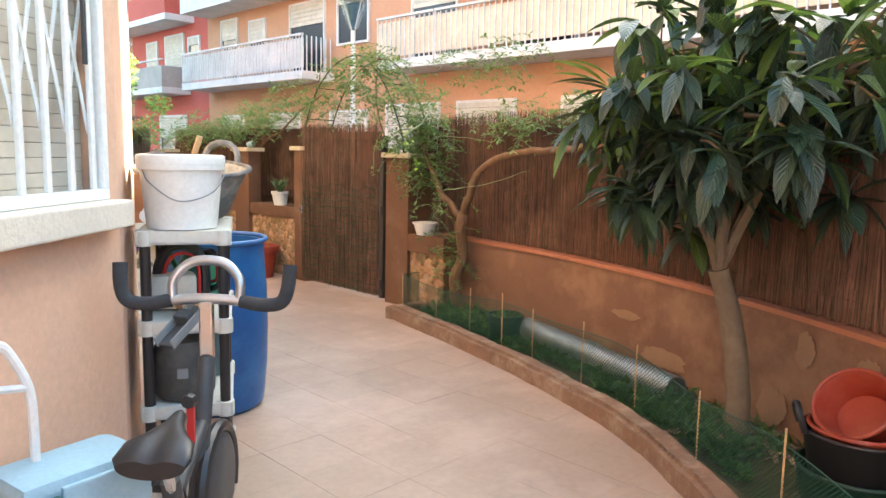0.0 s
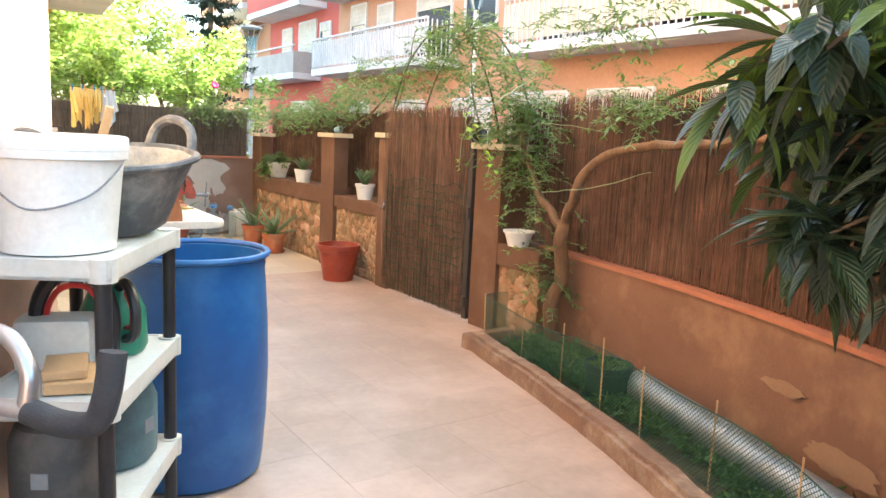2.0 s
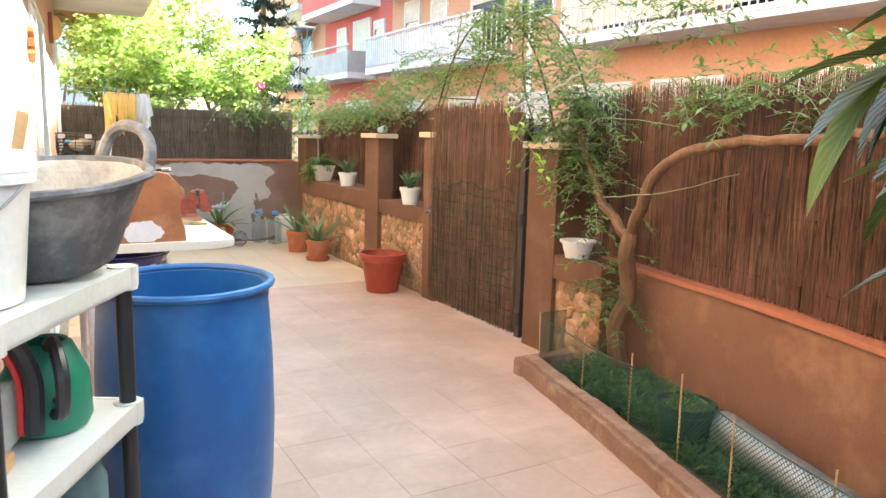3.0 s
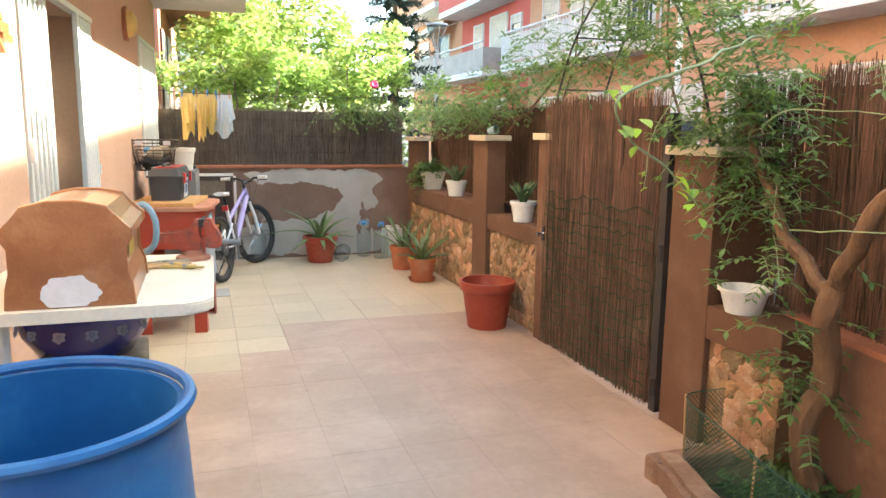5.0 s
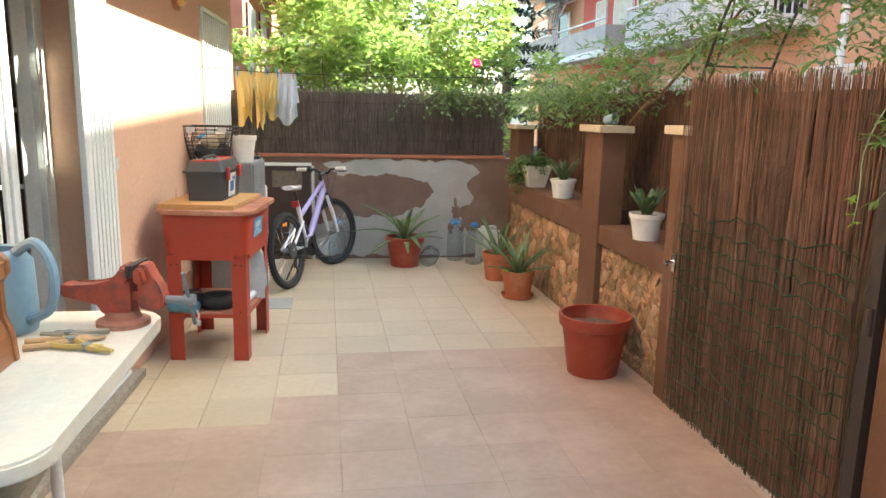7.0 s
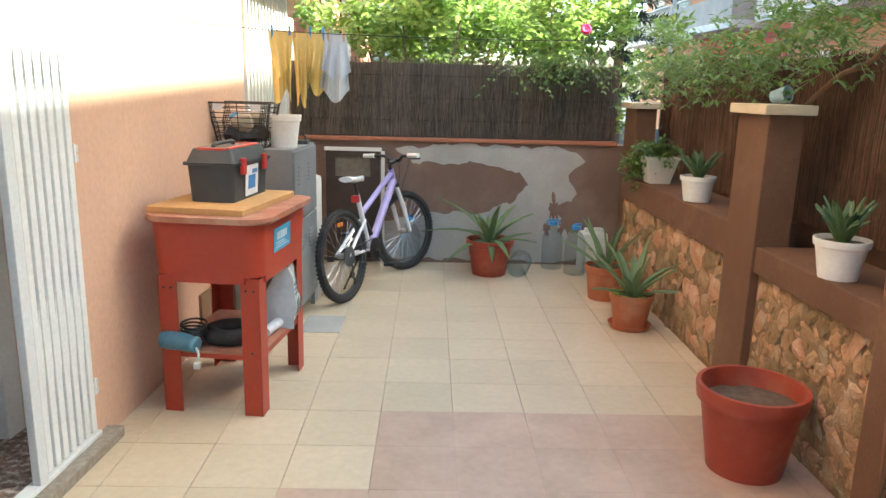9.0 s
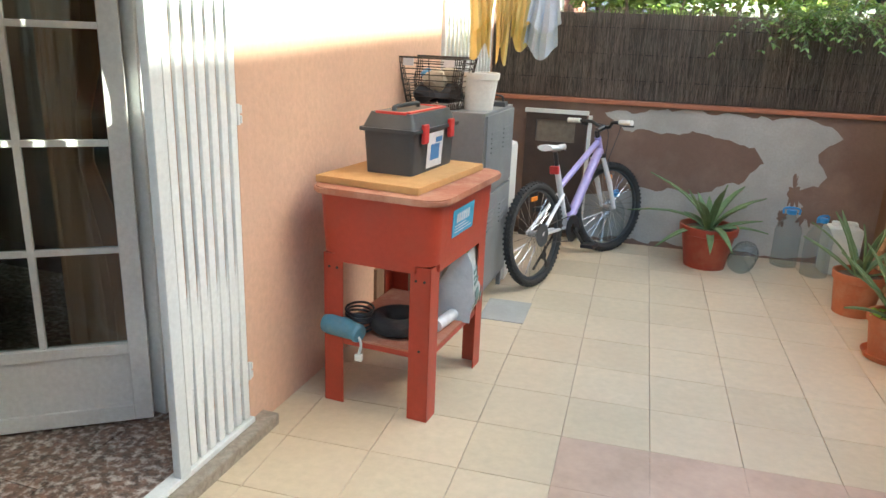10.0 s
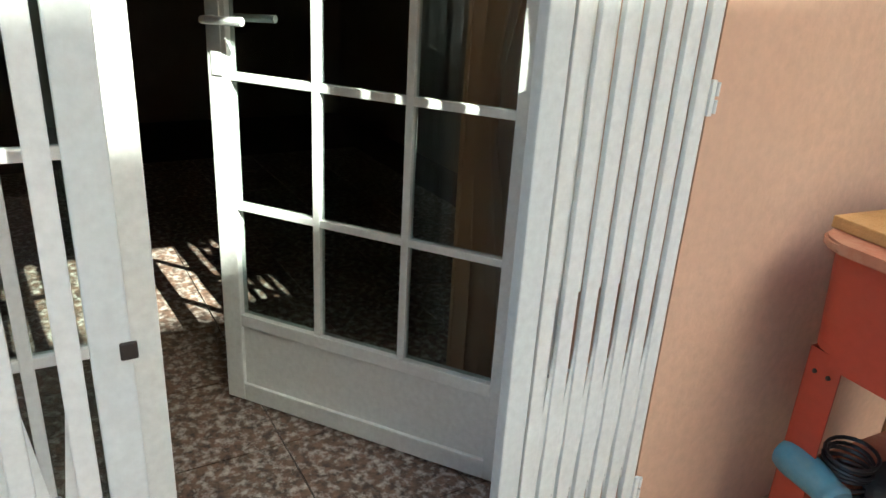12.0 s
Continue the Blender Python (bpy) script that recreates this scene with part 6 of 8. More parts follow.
pliers(pose(2.06, 4.88, 0.961, 0, 0, 15), LIGHTWOOD)
pliers(pose(2.11, 4.83, 0.961, 0, 0, -30), bpy.data.materials["faded_gold"])
pliers(pose(2.04, 4.93, 0.961, 0, 0, 175), STOOLTOP, 0.15)

jug = thing("watering_jug", "pale blue plastic jug with a hooped handle behind the box", "jug", pose(1.86, 5.0, 0.961, 0, 0, -20))
b = B()
lathe(b, [(0, 0), (0.085, 0), (0.09, 0.02), (0.085, 0.17), (0.06, 0.2), (0.055, 0.195), (0.075, 0.16), (0, 0.12)], 24)
part("body", b, mat("grey_blue_plastic", (0.22, 0.36, 0.45), None, 5, 0.45, 0.03), jug, "", True)
b = B()
tube(b, curve_pts([(0.06, 0, 0.19), (0.12, 0, 0.22), (0.16, 0, 0.16), (0.15, 0, 0.07), (0.085, 0, 0.03)], 6), 0.012, 8)
part("handle", b, bpy.data.materials["grey_blue_plastic"], jug, "", True)

# stool and basin under the table
st_ = thing("stool", "white-framed stool with a worn rush seat under the table", "stool", pose(1.79, 4.86, 0, 0, 0, 4))
b = B()
box(b, -0.18, 0.18, -0.19, 0.19, 0.62, 0.66, None, 0.012)
part("seat", b, STOOLTOP, st_, "worn rush seat")
for x in (-0.165, 0.165):
    for y in (-0.175, 0.175):
        b = B()
        tube(b, [(x, y, 0), (x, y, 0.64)], 0.015, 10)
        part("leg", b, WHITE, st_, "", True)
for y in (-0.175, 0.175):
    for z in (0.2, 0.36):
        b = B()
        tube(b, [(-0.165, y, z), (0.165, y, z)], 0.011, 8)
        part("stretcher", b, WHITE, st_)
for x in (-0.165, 0.165):
    b = B()
    tube(b, [(x, -0.175, 0.28), (x, 0.175, 0.28)], 0.011, 8)
    part("stretcher", b, WHITE, st_)
bs = thing("enamel_basin", "dark blue basin with a pale flower border on the stool", "basin", pose(1.77, 4.86, 0.662))
b = B()
lathe(b, [(0, 0), (0.12, 0), (0.15, 0.015), (0.20, 0.09), (0.225, 0.17), (0.235, 0.175), (0.235, 0.182), (0.22, 0.182), (0.19, 0.09), (0.14, 0.02), (0, 0.012)], 36)
part("bowl", b, COBALT, bs, "", True)
for k in range(14):
    a = 2 * math.pi * k / 14
    b = B()
    for q in range(6):
        lathe(b, [(0, 0), (0.008, 0), (0.008, 0.0015), (0, 0.0015)], 8, pose(0.014 * math.cos(q * 1.05), 0.014 * math.sin(q * 1.05), 0))
    lathe(b, [(0, 0), (0.005, 0), (0.005, 0.0015), (0, 0.0015)], 8)
    o = part("flower_motif", b, PATTERN, bs)
    o.matrix_basis = pose(0, 0, 0, 0, 0, math.degrees(a)) @ Matrix.Translation((0.2175, 0, 0.125)) @ pose(0, 0, 0, 0, 73, 0)


# ---- parts washer and what stands on it ----
MB = pose(1.675, 7.475, 0, 0, 0, -7.0)


def rounded(x0, x1, y0, y1, r, n=6):
    out = []
    for cx, cy, a0 in ((x1 - r, y1 - r, 0), (x0 + r, y1 - r, 90), (x0 + r, y0 + r, 180), (x1 - r, y0 + r, 270)):
        out += [(cx + r * math.cos(radians(a0 + 90 * k / n)), cy + r * math.sin(radians(a0 + 90 * k / n))) for k in range(n + 1)]
    return out


pw = thing("parts_washer", "red steel parts washer tank on four angle legs", "workbench", MB)
b = B()
prism(b, rounded(0.005, 0.512, 0.005, 0.692, 0.075, 8), 0.615, 0.885)
for v in b.verts:
    if v.co.z < 0.7:
        v.co.x, v.co.y = 0.26 + (v.co.x - 0.26) * 0.95, 0.35 + (v.co.y - 0.35) * 0.96
bmesh.ops.bevel(b, geom=[e for e in b.edges if e.verts[0].co.z < 0.7 and e.verts[1].co.z < 0.7], offset=0.032, segments=4, affect="EDGES")
part("tank", b, REDPAINT, pw, "", True)
b = B()
prism(b, rounded(-0.012, 0.545, -0.02, 0.715, 0.075), 0.885, 0.91)
bmesh.ops.bevel(b, geom=[e for e in b.edges if abs(e.verts[0].co.z - e.verts[1].co.z) < 1e-4], offset=0.006, segments=2, affect="EDGES")
part("lid", b, RUST, pw, "rusty worn lid", True)
for x, y, sx, sy in ((0.03, 0.03, 1, 1), (0.49, 0.03, -1, 1), (0.03, 0.65, 1, -1), (0.49, 0.65, -1, -1)):
    b = B()
    box(b, min(x, x + 0.085 * sx), max(x, x + 0.085 * sx), min(y, y + 0.004 * sy), max(y, y + 0.004 * sy), 0, 0.64)
    box(b, min(x, x + 0.004 * sx), max(x, x + 0.004 * sx), min(y, y + 0.085 * sy), max(y, y + 0.085 * sy), 0, 0.64)
    lg = part("leg", b, REDPAINT, pw)
    for q in ((0.025, 0.585), (0.06, 0.585), (0.04, 0.30)):
        b = B()
        lathe(b, [(0, 0), (0.006, 0), (0.005, 0.004), (0, 0.005)], 8, Matrix.Translation((x + q[0] * sx, y if sy > 0 else y, q[1])) @ pose(0, 0, 0, 90 * sy, 0, 0))
        part("bolt", b, BLACKMETAL, lg)
b = B()
box(b, 0.036, 0.484, 0.036, 0.644, 0.285, 0.293)
part("lower_shelf", b, RUST, pw, "faded red lower shelf")
for x0, x1, y0, y1 in ((0.036, 0.484, 0.036, 0.044), (0.476, 0.484, 0.044, 0.644)):
    b = B()
    box(b, x0, x1, y0, y1, 0.262, 0.2845, None, 0.002)
    part("shelf_lip", b, REDPAINT, pw)
b = B()
box(b, 0, 0.002, -0.115, 0.115, -0.055, 0.055)
lb = part("maker_label", b, LABELB, pw, "blue maker label with pale marks")
lb.matrix_basis = pose(0.5075, 0.30, 0.778, 0, 2.6, 0)
b = B()
for k in range(6):
    box(b, 0.002, 0.0026, -0.075 + k * 0.024, -0.058 + k * 0.024, -0.002, 0.034)
for k in range(3):
    box(b, 0.002, 0.0026, -0.09, 0.09 - 0.03 * k, -0.04 + k * 0.012, -0.036 + k * 0.012)
part("print_bars", b, PAPER, lb)

b = B()
box(b, 0, 0.445, 0, 0.63, 0, 0.028, None, 0.003)
single("particle_board", b, WOODB, "ochre particle board lying on the parts washer", "board", pose(1.665, 7.53, 0.911, 0, 0, -9.5))

tbx = thing("toolbox", "dark grey plastic toolbox with red latches and a red-edged lid", "toolbox", pose(1.795, 7.655, 0.940, 0, 0, -8) @ Matrix.Scale(1.07, 4))
b = B()
prism(b, rounded(0.01, 0.215, 0.01, 0.40, 0.015, 3), 0, 0.155)
for v in b.verts:
    if v.co.z < 0.01:
        v.co.x, v.co.y = 0.1125 + (v.co.x - 0.1125) * 0.92, 0.205 + (v.co.y - 0.205) * 0.95
part("body", b, DARKGREY, tbx, "", True)
b = B()
prism(b, rounded(-0.004, 0.229, -0.004, 0.414, 0.015, 3), 0.155, 0.168)
part("flange", b, DARKGREY, tbx)
b = B()
prism(b, rounded(0.006, 0.219, 0.006, 0.404, 0.015, 3), 0.168, 0.222)
for v in b.verts:
    if v.co.z > 0.2:
        v.co.x, v.co.y = 0.1125 + (v.co.x - 0.1125) * 0.8, 0.205 + (v.co.y - 0.205) * 0.88
part("lid", b, DARKGREY, tbx, "dark grey domed lid", True)
for y0, y1 in ((0.028, 0.04), (0.37, 0.382)):
    b = B()
    box(b, 0.05, 0.175, y0, y1, 0.212, 0.227, None, 0.003)
    part("lid_trim", b, REDP, tbx, "red lid trim")
b = B()
box(b, 0.165, 0.185, 0.04, 0.37, 0.216, 0.228, None, 0.003)
part("lid_trim", b, REDP, tbx, "red lid trim")
b = B()
tube(b, curve_pts([(0.09, 0.1, 0.222), (0.09, 0.11, 0.236), (0.09, 0.2, 0.238), (0.09, 0.3, 0.236), (0.09, 0.31, 0.222)], 5), 0.009, 8)
part("carry_handle", b, DARKGREY, tbx, "", True)
for y in (0.08, 0.32):
    b = B()
    box(b, 0.222, 0.237, y - 0.02, y + 0.02, 0.115, 0.185, None, 0.004)
    part("latch", b, REDP, tbx, "red latch")
b = B()
box(b, 0.2185, 0.2195, 0.13, 0.27, 0.012, 0.145)
st2 = part("sticker", b, PAPER, tbx, "white product sticker with a blue print")
st2.matrix_basis = pose(0, 0, 0, 0, 3.5, 0) @ Matrix.Translation((-0.008, 0, 0.014))
b = B()
box(b, 0.2195, 0.22, 0.16, 0.24, 0.04, 0.10)
box(b, 0.2195, 0.22, 0.20, 0.26, 0.105, 0.125)
part("sticker_print", b, INKBLUE, st2)

# on the lower shelf
gr = thing("angle_grinder", "blue power tool with a coiled black cable", "power tool", MB @ pose(0.09, 0.06, 0.295, 0, 0, 5))
b = B()
tube(b, curve_pts([(-0.06, -0.02, 0.045), (0.0, -0.03, 0.045), (0.08, -0.05, 0.04), (0.11, -0.06, 0.035)], 5), [0.036, 0.04, 0.043, 0.044, 0.044, 0.043, 0.042, 0.041, 0.039, 0.037, 0.035, 0.036, 0.038, 0.039, 0.037, 0.034], 14)
part("body", b, mat("blue_tool_casing", (0.08, 0.24, 0.33), (0.15, 0.24, 0.26), 14, 0.55, 0.2, 60), gr, "", True)
for k in range(7):
    b = B()
    rr = 0.055 + 0.004 * math.sin(k * 2.2)
    tube(b, [(0.06 + rr * math.cos(a), 0.05 + rr * math.sin(a), 0.02 + k * 0.013 + 0.006 * math.sin(a + k)) for a in [2 * math.pi * q / 18 for q in range(18)]], 0.005, 6, True)
    part("cable_coil", b, BLACKP, gr, "black cable", True)
b = B()
tube(b, curve_pts([(0.10, -0.06, 0.03), (0.12, -0.075, 0.0), (0.115, -0.085, -0.04)], 4), 0.006, 6)
box(b, 0.10, 0.13, -0.095, -0.075, -0.065, -0.035, None, 0.004)
part("plug", b, MILKY, gr, "pale plug")
b = B()
tube(b, [(0.085 * math.cos(a), 0.085 * math.sin(a), 0.04) for a in [2 * math.pi * q / 32 for q in range(32)]], 0.038, 12, True)
single("rubber_ring", b, TYRE, "small black rubber ring on the lower shelf", "rubber ring", MB @ pose(0.28, 0.20, 0.293), smooth=True)
b = B()
lathe(b, [(0, 0), (0.025, 0), (0.025, 0.19), (0.018, 0.2), (0.007, 0.21), (0.005, 0.27), (0, 0.27)], 16)
single("sealant_tube", b, PAPER, "white sealant cartridge with a red print", "tube", MB @ pose(0.43, 0.25, 0.32, -90, 0, -4), smooth=True)
bg = thing("cement_bag", "half-full white and grey paper bag with a green top", "bag", MB @ pose(0.40, 0.50, 0.294, 0, 0, 12))
b = B()
bmesh.ops.create_grid(b, x_segments=1, y_segments=1, size=0.01)
b.clear()
box(b, -0.10, 0.09, -0.11, 0.11, 0, 0.30)
bmesh.ops.subdivide_edges(b, edges=b.edges[:], cuts=5, use_grid_fill=True)
for v in b.verts:
    t_ = v.co.z / 0.30
    v.co.x *= 1.0 - 0.75 * t_ ** 2
    v.co.x += 0.05 * t_
    v.co += noise.noise_vector(v.co * 11) * 0.022
part("sack", b, mat("crumpled_paper_sack", (0.58, 0.60, 0.60), (0.5, 0.53, 0.54), 6, 0.6, 0.3, 40, dirt=(0.42, 0.46, 0.46), dirt_scale=9, dirt_amt=0.6), bg, "", True)
b = B()
for z0_, z1_, y0_, y1_ in ((0.05, 0.13, -0.09, 0.02), (0.05, 0.09, 0.04, 0.095), (0.15, 0.162, -0.08, 0.07), (0.175, 0.185, -0.08, 0.04), (0.2, 0.21, -0.07, 0.05)):
    box(b, 0.0, 0.002, y0_, y1_, z0_, z1_)
bmesh.ops.subdivide_edges(b, edges=b.edges[:], cuts=2, use_grid_fill=True)
for v in b.verts:
    t_ = v.co.z / 0.30
    x_ = 0.09 * (1.0 - 0.75 * t_ ** 2) + 0.05 * t_
    n3 = noise.noise_vector(Vector((x_, v.co.y, v.co.z)) * 11) * 0.022
    v.co = Vector((x_ + 0.004 + v.co.x, v.co.y, v.co.z)) + n3
part("print_bars", b, mat("grey_green_print", (0.13, 0.22, 0.21), (0.2, 0.28, 0.27), 8, 0.6, 0.1), bg, "grey-green printed bars")
b = B()
box(b, 0.02, 0.07, -0.09, 0.09, 0.29, 0.33, None, 0.01)
for v in b.verts:
    v.co += noise.noise_vector(v.co * 14) * 0.012
part("folded_top", b, mat("lime_plastic", (0.25, 0.5, 0.08), None, 9, 0.5, 0.1), bg, "lime green fold", True)
b = B()
box(b, 0, 0.30, 0, 0.10, 0, 0.30, None, 0.004)
single("brown_block", b, mat("brown_clay_block", (0.30, 0.18, 0.11), None, 9, 0.9, 0.3, 50), "brown clay blocks stacked against the wall", "block", pose(1.63, 8.32, 0.0, 0, 0, 87))

# ---- cabinet group ----
cb = thing("steel_cabinet", "grey steel locker cabinet with louvred door", "cabinet", pose(1.74, 8.60, 0, 0, 0, -3))
b = B()
box(b, 0, 0.36, 0, 0.62, 0.10, 1.10, None, 0.004)
part("body", b, GREYSTEEL, cb)
for z0, z1 in ((0.12, 0.66), (0.675, 1.085)):
    b = B()
    box(b, 0.361, 0.373, 0.015, 0.605, z0, z1, None, 0.003)
    d_ = part("door", b, GREYSTEEL, cb, "pale grey door")
    for k in range(5):
        b = B()
        box(b, 0.373, 0.379, 0.10, 0.24, z1 - 0.10 - k * 0.025, z1 - 0.092 - k * 0.025, None, 0.001)
        part("louvre", b, GREYSTEEL, d_)
        b = B()
        box(b, 0.373, 0.379, 0.36, 0.50, z1 - 0.10 - k * 0.025, z1 - 0.092 - k * 0.025, None, 0.001)
        part("louvre", b, GREYSTEEL, d_)
for x in (0.02, 0.34):
    for y in (0.02, 0.60):
        b = B()
        box(b, x - 0.012, x + 0.012, y - 0.012, y + 0.012, 0, 0.10)
        part("leg", b, GREYSTEEL, cb)

bk2 = thing("bicycle_basket", "black wire bicycle basket with odds and ends inside", "basket", pose(1.80, 8.74, 1.101, 0, 0, -4))
W0, W1, D0, D1, HB = 0.14, 0.185, 0.10, 0.14, 0.26


def ring(z):
    f = z / HB
    w_, d_ = W0 + (W1 - W0) * f, D0 + (D1 - D0) * f
    return [(x, y, z) for x, y in rounded(-w_, w_, -d_, d_, 0.04, 3)]


for z in [0.004 + k * 0.028 for k in range(10)]:
    b = B()
    tube(b, ring(z), 0.005 if z > 0.25 else 0.0026, 5, True)
    part("wire_ring", b, BLACKMETAL, bk2)
n_ = len(ring(0))
for k in range(0, n_):
    for h_ in (0.0, 0.5):
        a0, a1 = Vector(ring(0.004)[k]).lerp(Vector(ring(0.004)[(k + 1) % n_]), h_), Vector(ring(0.256)[k]).lerp(Vector(ring(0.256)[(k + 1) % n_]), h_)
        b = B()
        tube(b, [a0, a1], 0.0026, 5)
        part("wire", b, BLACKMETAL, bk2)
b = B()
prism(b, rounded(-0.135, 0.135, -0.095, 0.095, 0.04, 3), 0.0, 0.004)
part("bottom", b, BLACKMETAL, bk2)
for x in (-0.11, 0.11):
    b = B()
    box(b, x - 0.028, x + 0.028, -0.141, -0.136, 0.215, 0.255)
    part("badge", b, PAPER, bk2, "small pale badge")
for x, y, z, s, mm in ((-0.05, 0.0, 0.07, 0.08, BLACKP), (0.06, 0.02, 0.08, 0.085, DARKGREY), (0.0, -0.03, 0.14, 0.07, STOOLTOP), (-0.06, 0.03, 0.17, 0.04, CAPBLUE), (0.07, 0.0, 0.17, 0.06, STOOLTOP)):
    b = B()
    bmesh.ops.create_icosphere(b, subdivisions=2, radius=s)
    for v in b.verts:
        v.co += noise.noise_vector(v.co * 16 + Vector((x * 90, 0, 0))) * s * 0.45
        v.co.z *= 0.75
    o = single("glove", b, mm, "crumpled work glove in the basket", "glove", pose(1.80 + x, 8.74 + y, 1.101 + z), "gloves in the basket", smooth=True)


def flowerpot(name, label, m, r0, r1, h, mat_, saucer=False, soil=True, seg=32, fill=0.9):
    t = thing(name, label, "flowerpot", m)
    b = B()
    lathe(b, [(0, 0), (r0, 0), (r0 + (r1 - r0) * 0.78, h * 0.80), (r1 * 1.02, h * 0.82), (r1 * 1.05, h * 0.97), (r1 * 1.04, h), (r1 * 0.96, h), (r1 * 0.92, h * 0.84), (r0 * 0.9, 0.02), (0, 0.02)], seg)
    part("pot", b, mat_, t, "", True)
    if soil:
        b = B()
        lathe(b, [(0, h * fill), (r1 * 0.5, h * (fill - 0.005)), (r1 * (0.94 if fill > 0.85 else 0.88), h * (fill - 0.015))], 20)
        for v in b.verts:
            v.co.z += noise.noise(v.co * 30) * 0.008
        part("soil", b, POTSOIL, t)
    if saucer:
        b = B()
        lathe(b, [(0, -0.001), (r0 * 1.2, -0.001), (r0 * 1.38, 0.03), (r0 * 1.33, 0.032), (r0 * 1.15, 0.006), (0, 0.006)], seg)
        part("saucer", b, mat_, t, "", True)
    return t


flowerpot("flowerpot", "empty white plastic flowerpot on the cabinet", pose(2.02, 8.78, 1.101), 0.075, 0.10, 0.19, WHITEP, soil=False)
b = B()
box(b, 0, 0.14, 0, 0.10, 0, 0.03, None, 0.006)
tube(b, curve_pts([(0.02, 0.05, 0.03), (0.03, 0.05, 0.06), (0.11, 0.05, 0.06), (0.12, 0.05, 0.03)], 4), 0.006, 6)
single("small_case", b, DARKGREY, "small dark case on the cabinet", "case", pose(1.98, 9.0, 1.095), smooth=False)
b = B()
tube(b, [(0, 0, 0), (0.02, 0.0, 0.62)], 0.013, 8)
single("broom_handle", b, LIGHTWOOD, "pale wooden handle leaning on the wall", "broom", pose(1.62, 8.33, 0.70, -4, -6, 0), smooth=True)

wp_ = thing("white_appliance", "white plastic appliance with rounded corners standing by the cabinet", "appliance", pose(1.80, 9.24, 0, 0, 0, 0))
b = B()
box(b, 0, 0.34, 0, 0.22, 0.0, 0.86, None, 0.03)
part("casing", b, WHITEP, wp_, "", True)
b = B()
box(b, 0.25, 0.33, -0.002, 0.0, 0.70, 0.74)
part("badge", b, GREENP, wp_, "small green badge")
dk = thing("panel_door", "dark brown panel with a small mesh window leaning by the wall", "panel", pose(2.035, 10.385, 0, 0, 0, -1) @ Matrix.Diagonal((1.11, 1, 0.945, 1)))
b = B()
for x0, x1, z0, z1 in ((0, 0.07, 0.05, 1.0), (0.33, 0.40, 0.05, 1.0), (0.07, 0.33, 0.05, 0.78), (0.07, 0.33, 0.95, 1.0)):
    box(b, x0, x1, 0, 0.025, z0, z1)
box(b, 0, 0.05, 0, 0.025, 0, 0.05)
part("frame", b, mat("dark_brown_board", (0.055, 0.035, 0.026), None, 9, 0.6, 0.2, 60), dk)
b = B()
box(b, 0.07, 0.33, 0.012, 0.016, 0.78, 0.95)
part("mesh_window", b, mat("dusty_mesh", (0.2, 0.17, 0.13), (0.15, 0.125, 0.095), 30, 0.8, 0.2, 200), dk, "dusty tan mesh")
b = B()
box(b, -0.01, 0.41, -0.005, 0.03, 1.0, 1.03)
part("top_strip", b, WHITEP, dk, "white top edge")
b = B()
box(b, 0.41, 0.435, 0, 0.02, 0.0, 1.0)
part("side_strip", b, WHITEP, dk, "white upright")

# floor drain cover
b = B()
box(b, 2.12, 2.365, 8.59, 8.91, -0.01, 0.0045, None, 0.002)
structure("trim_drain_cover", b, GREYPATCH, None, "grey cement inspection cover")


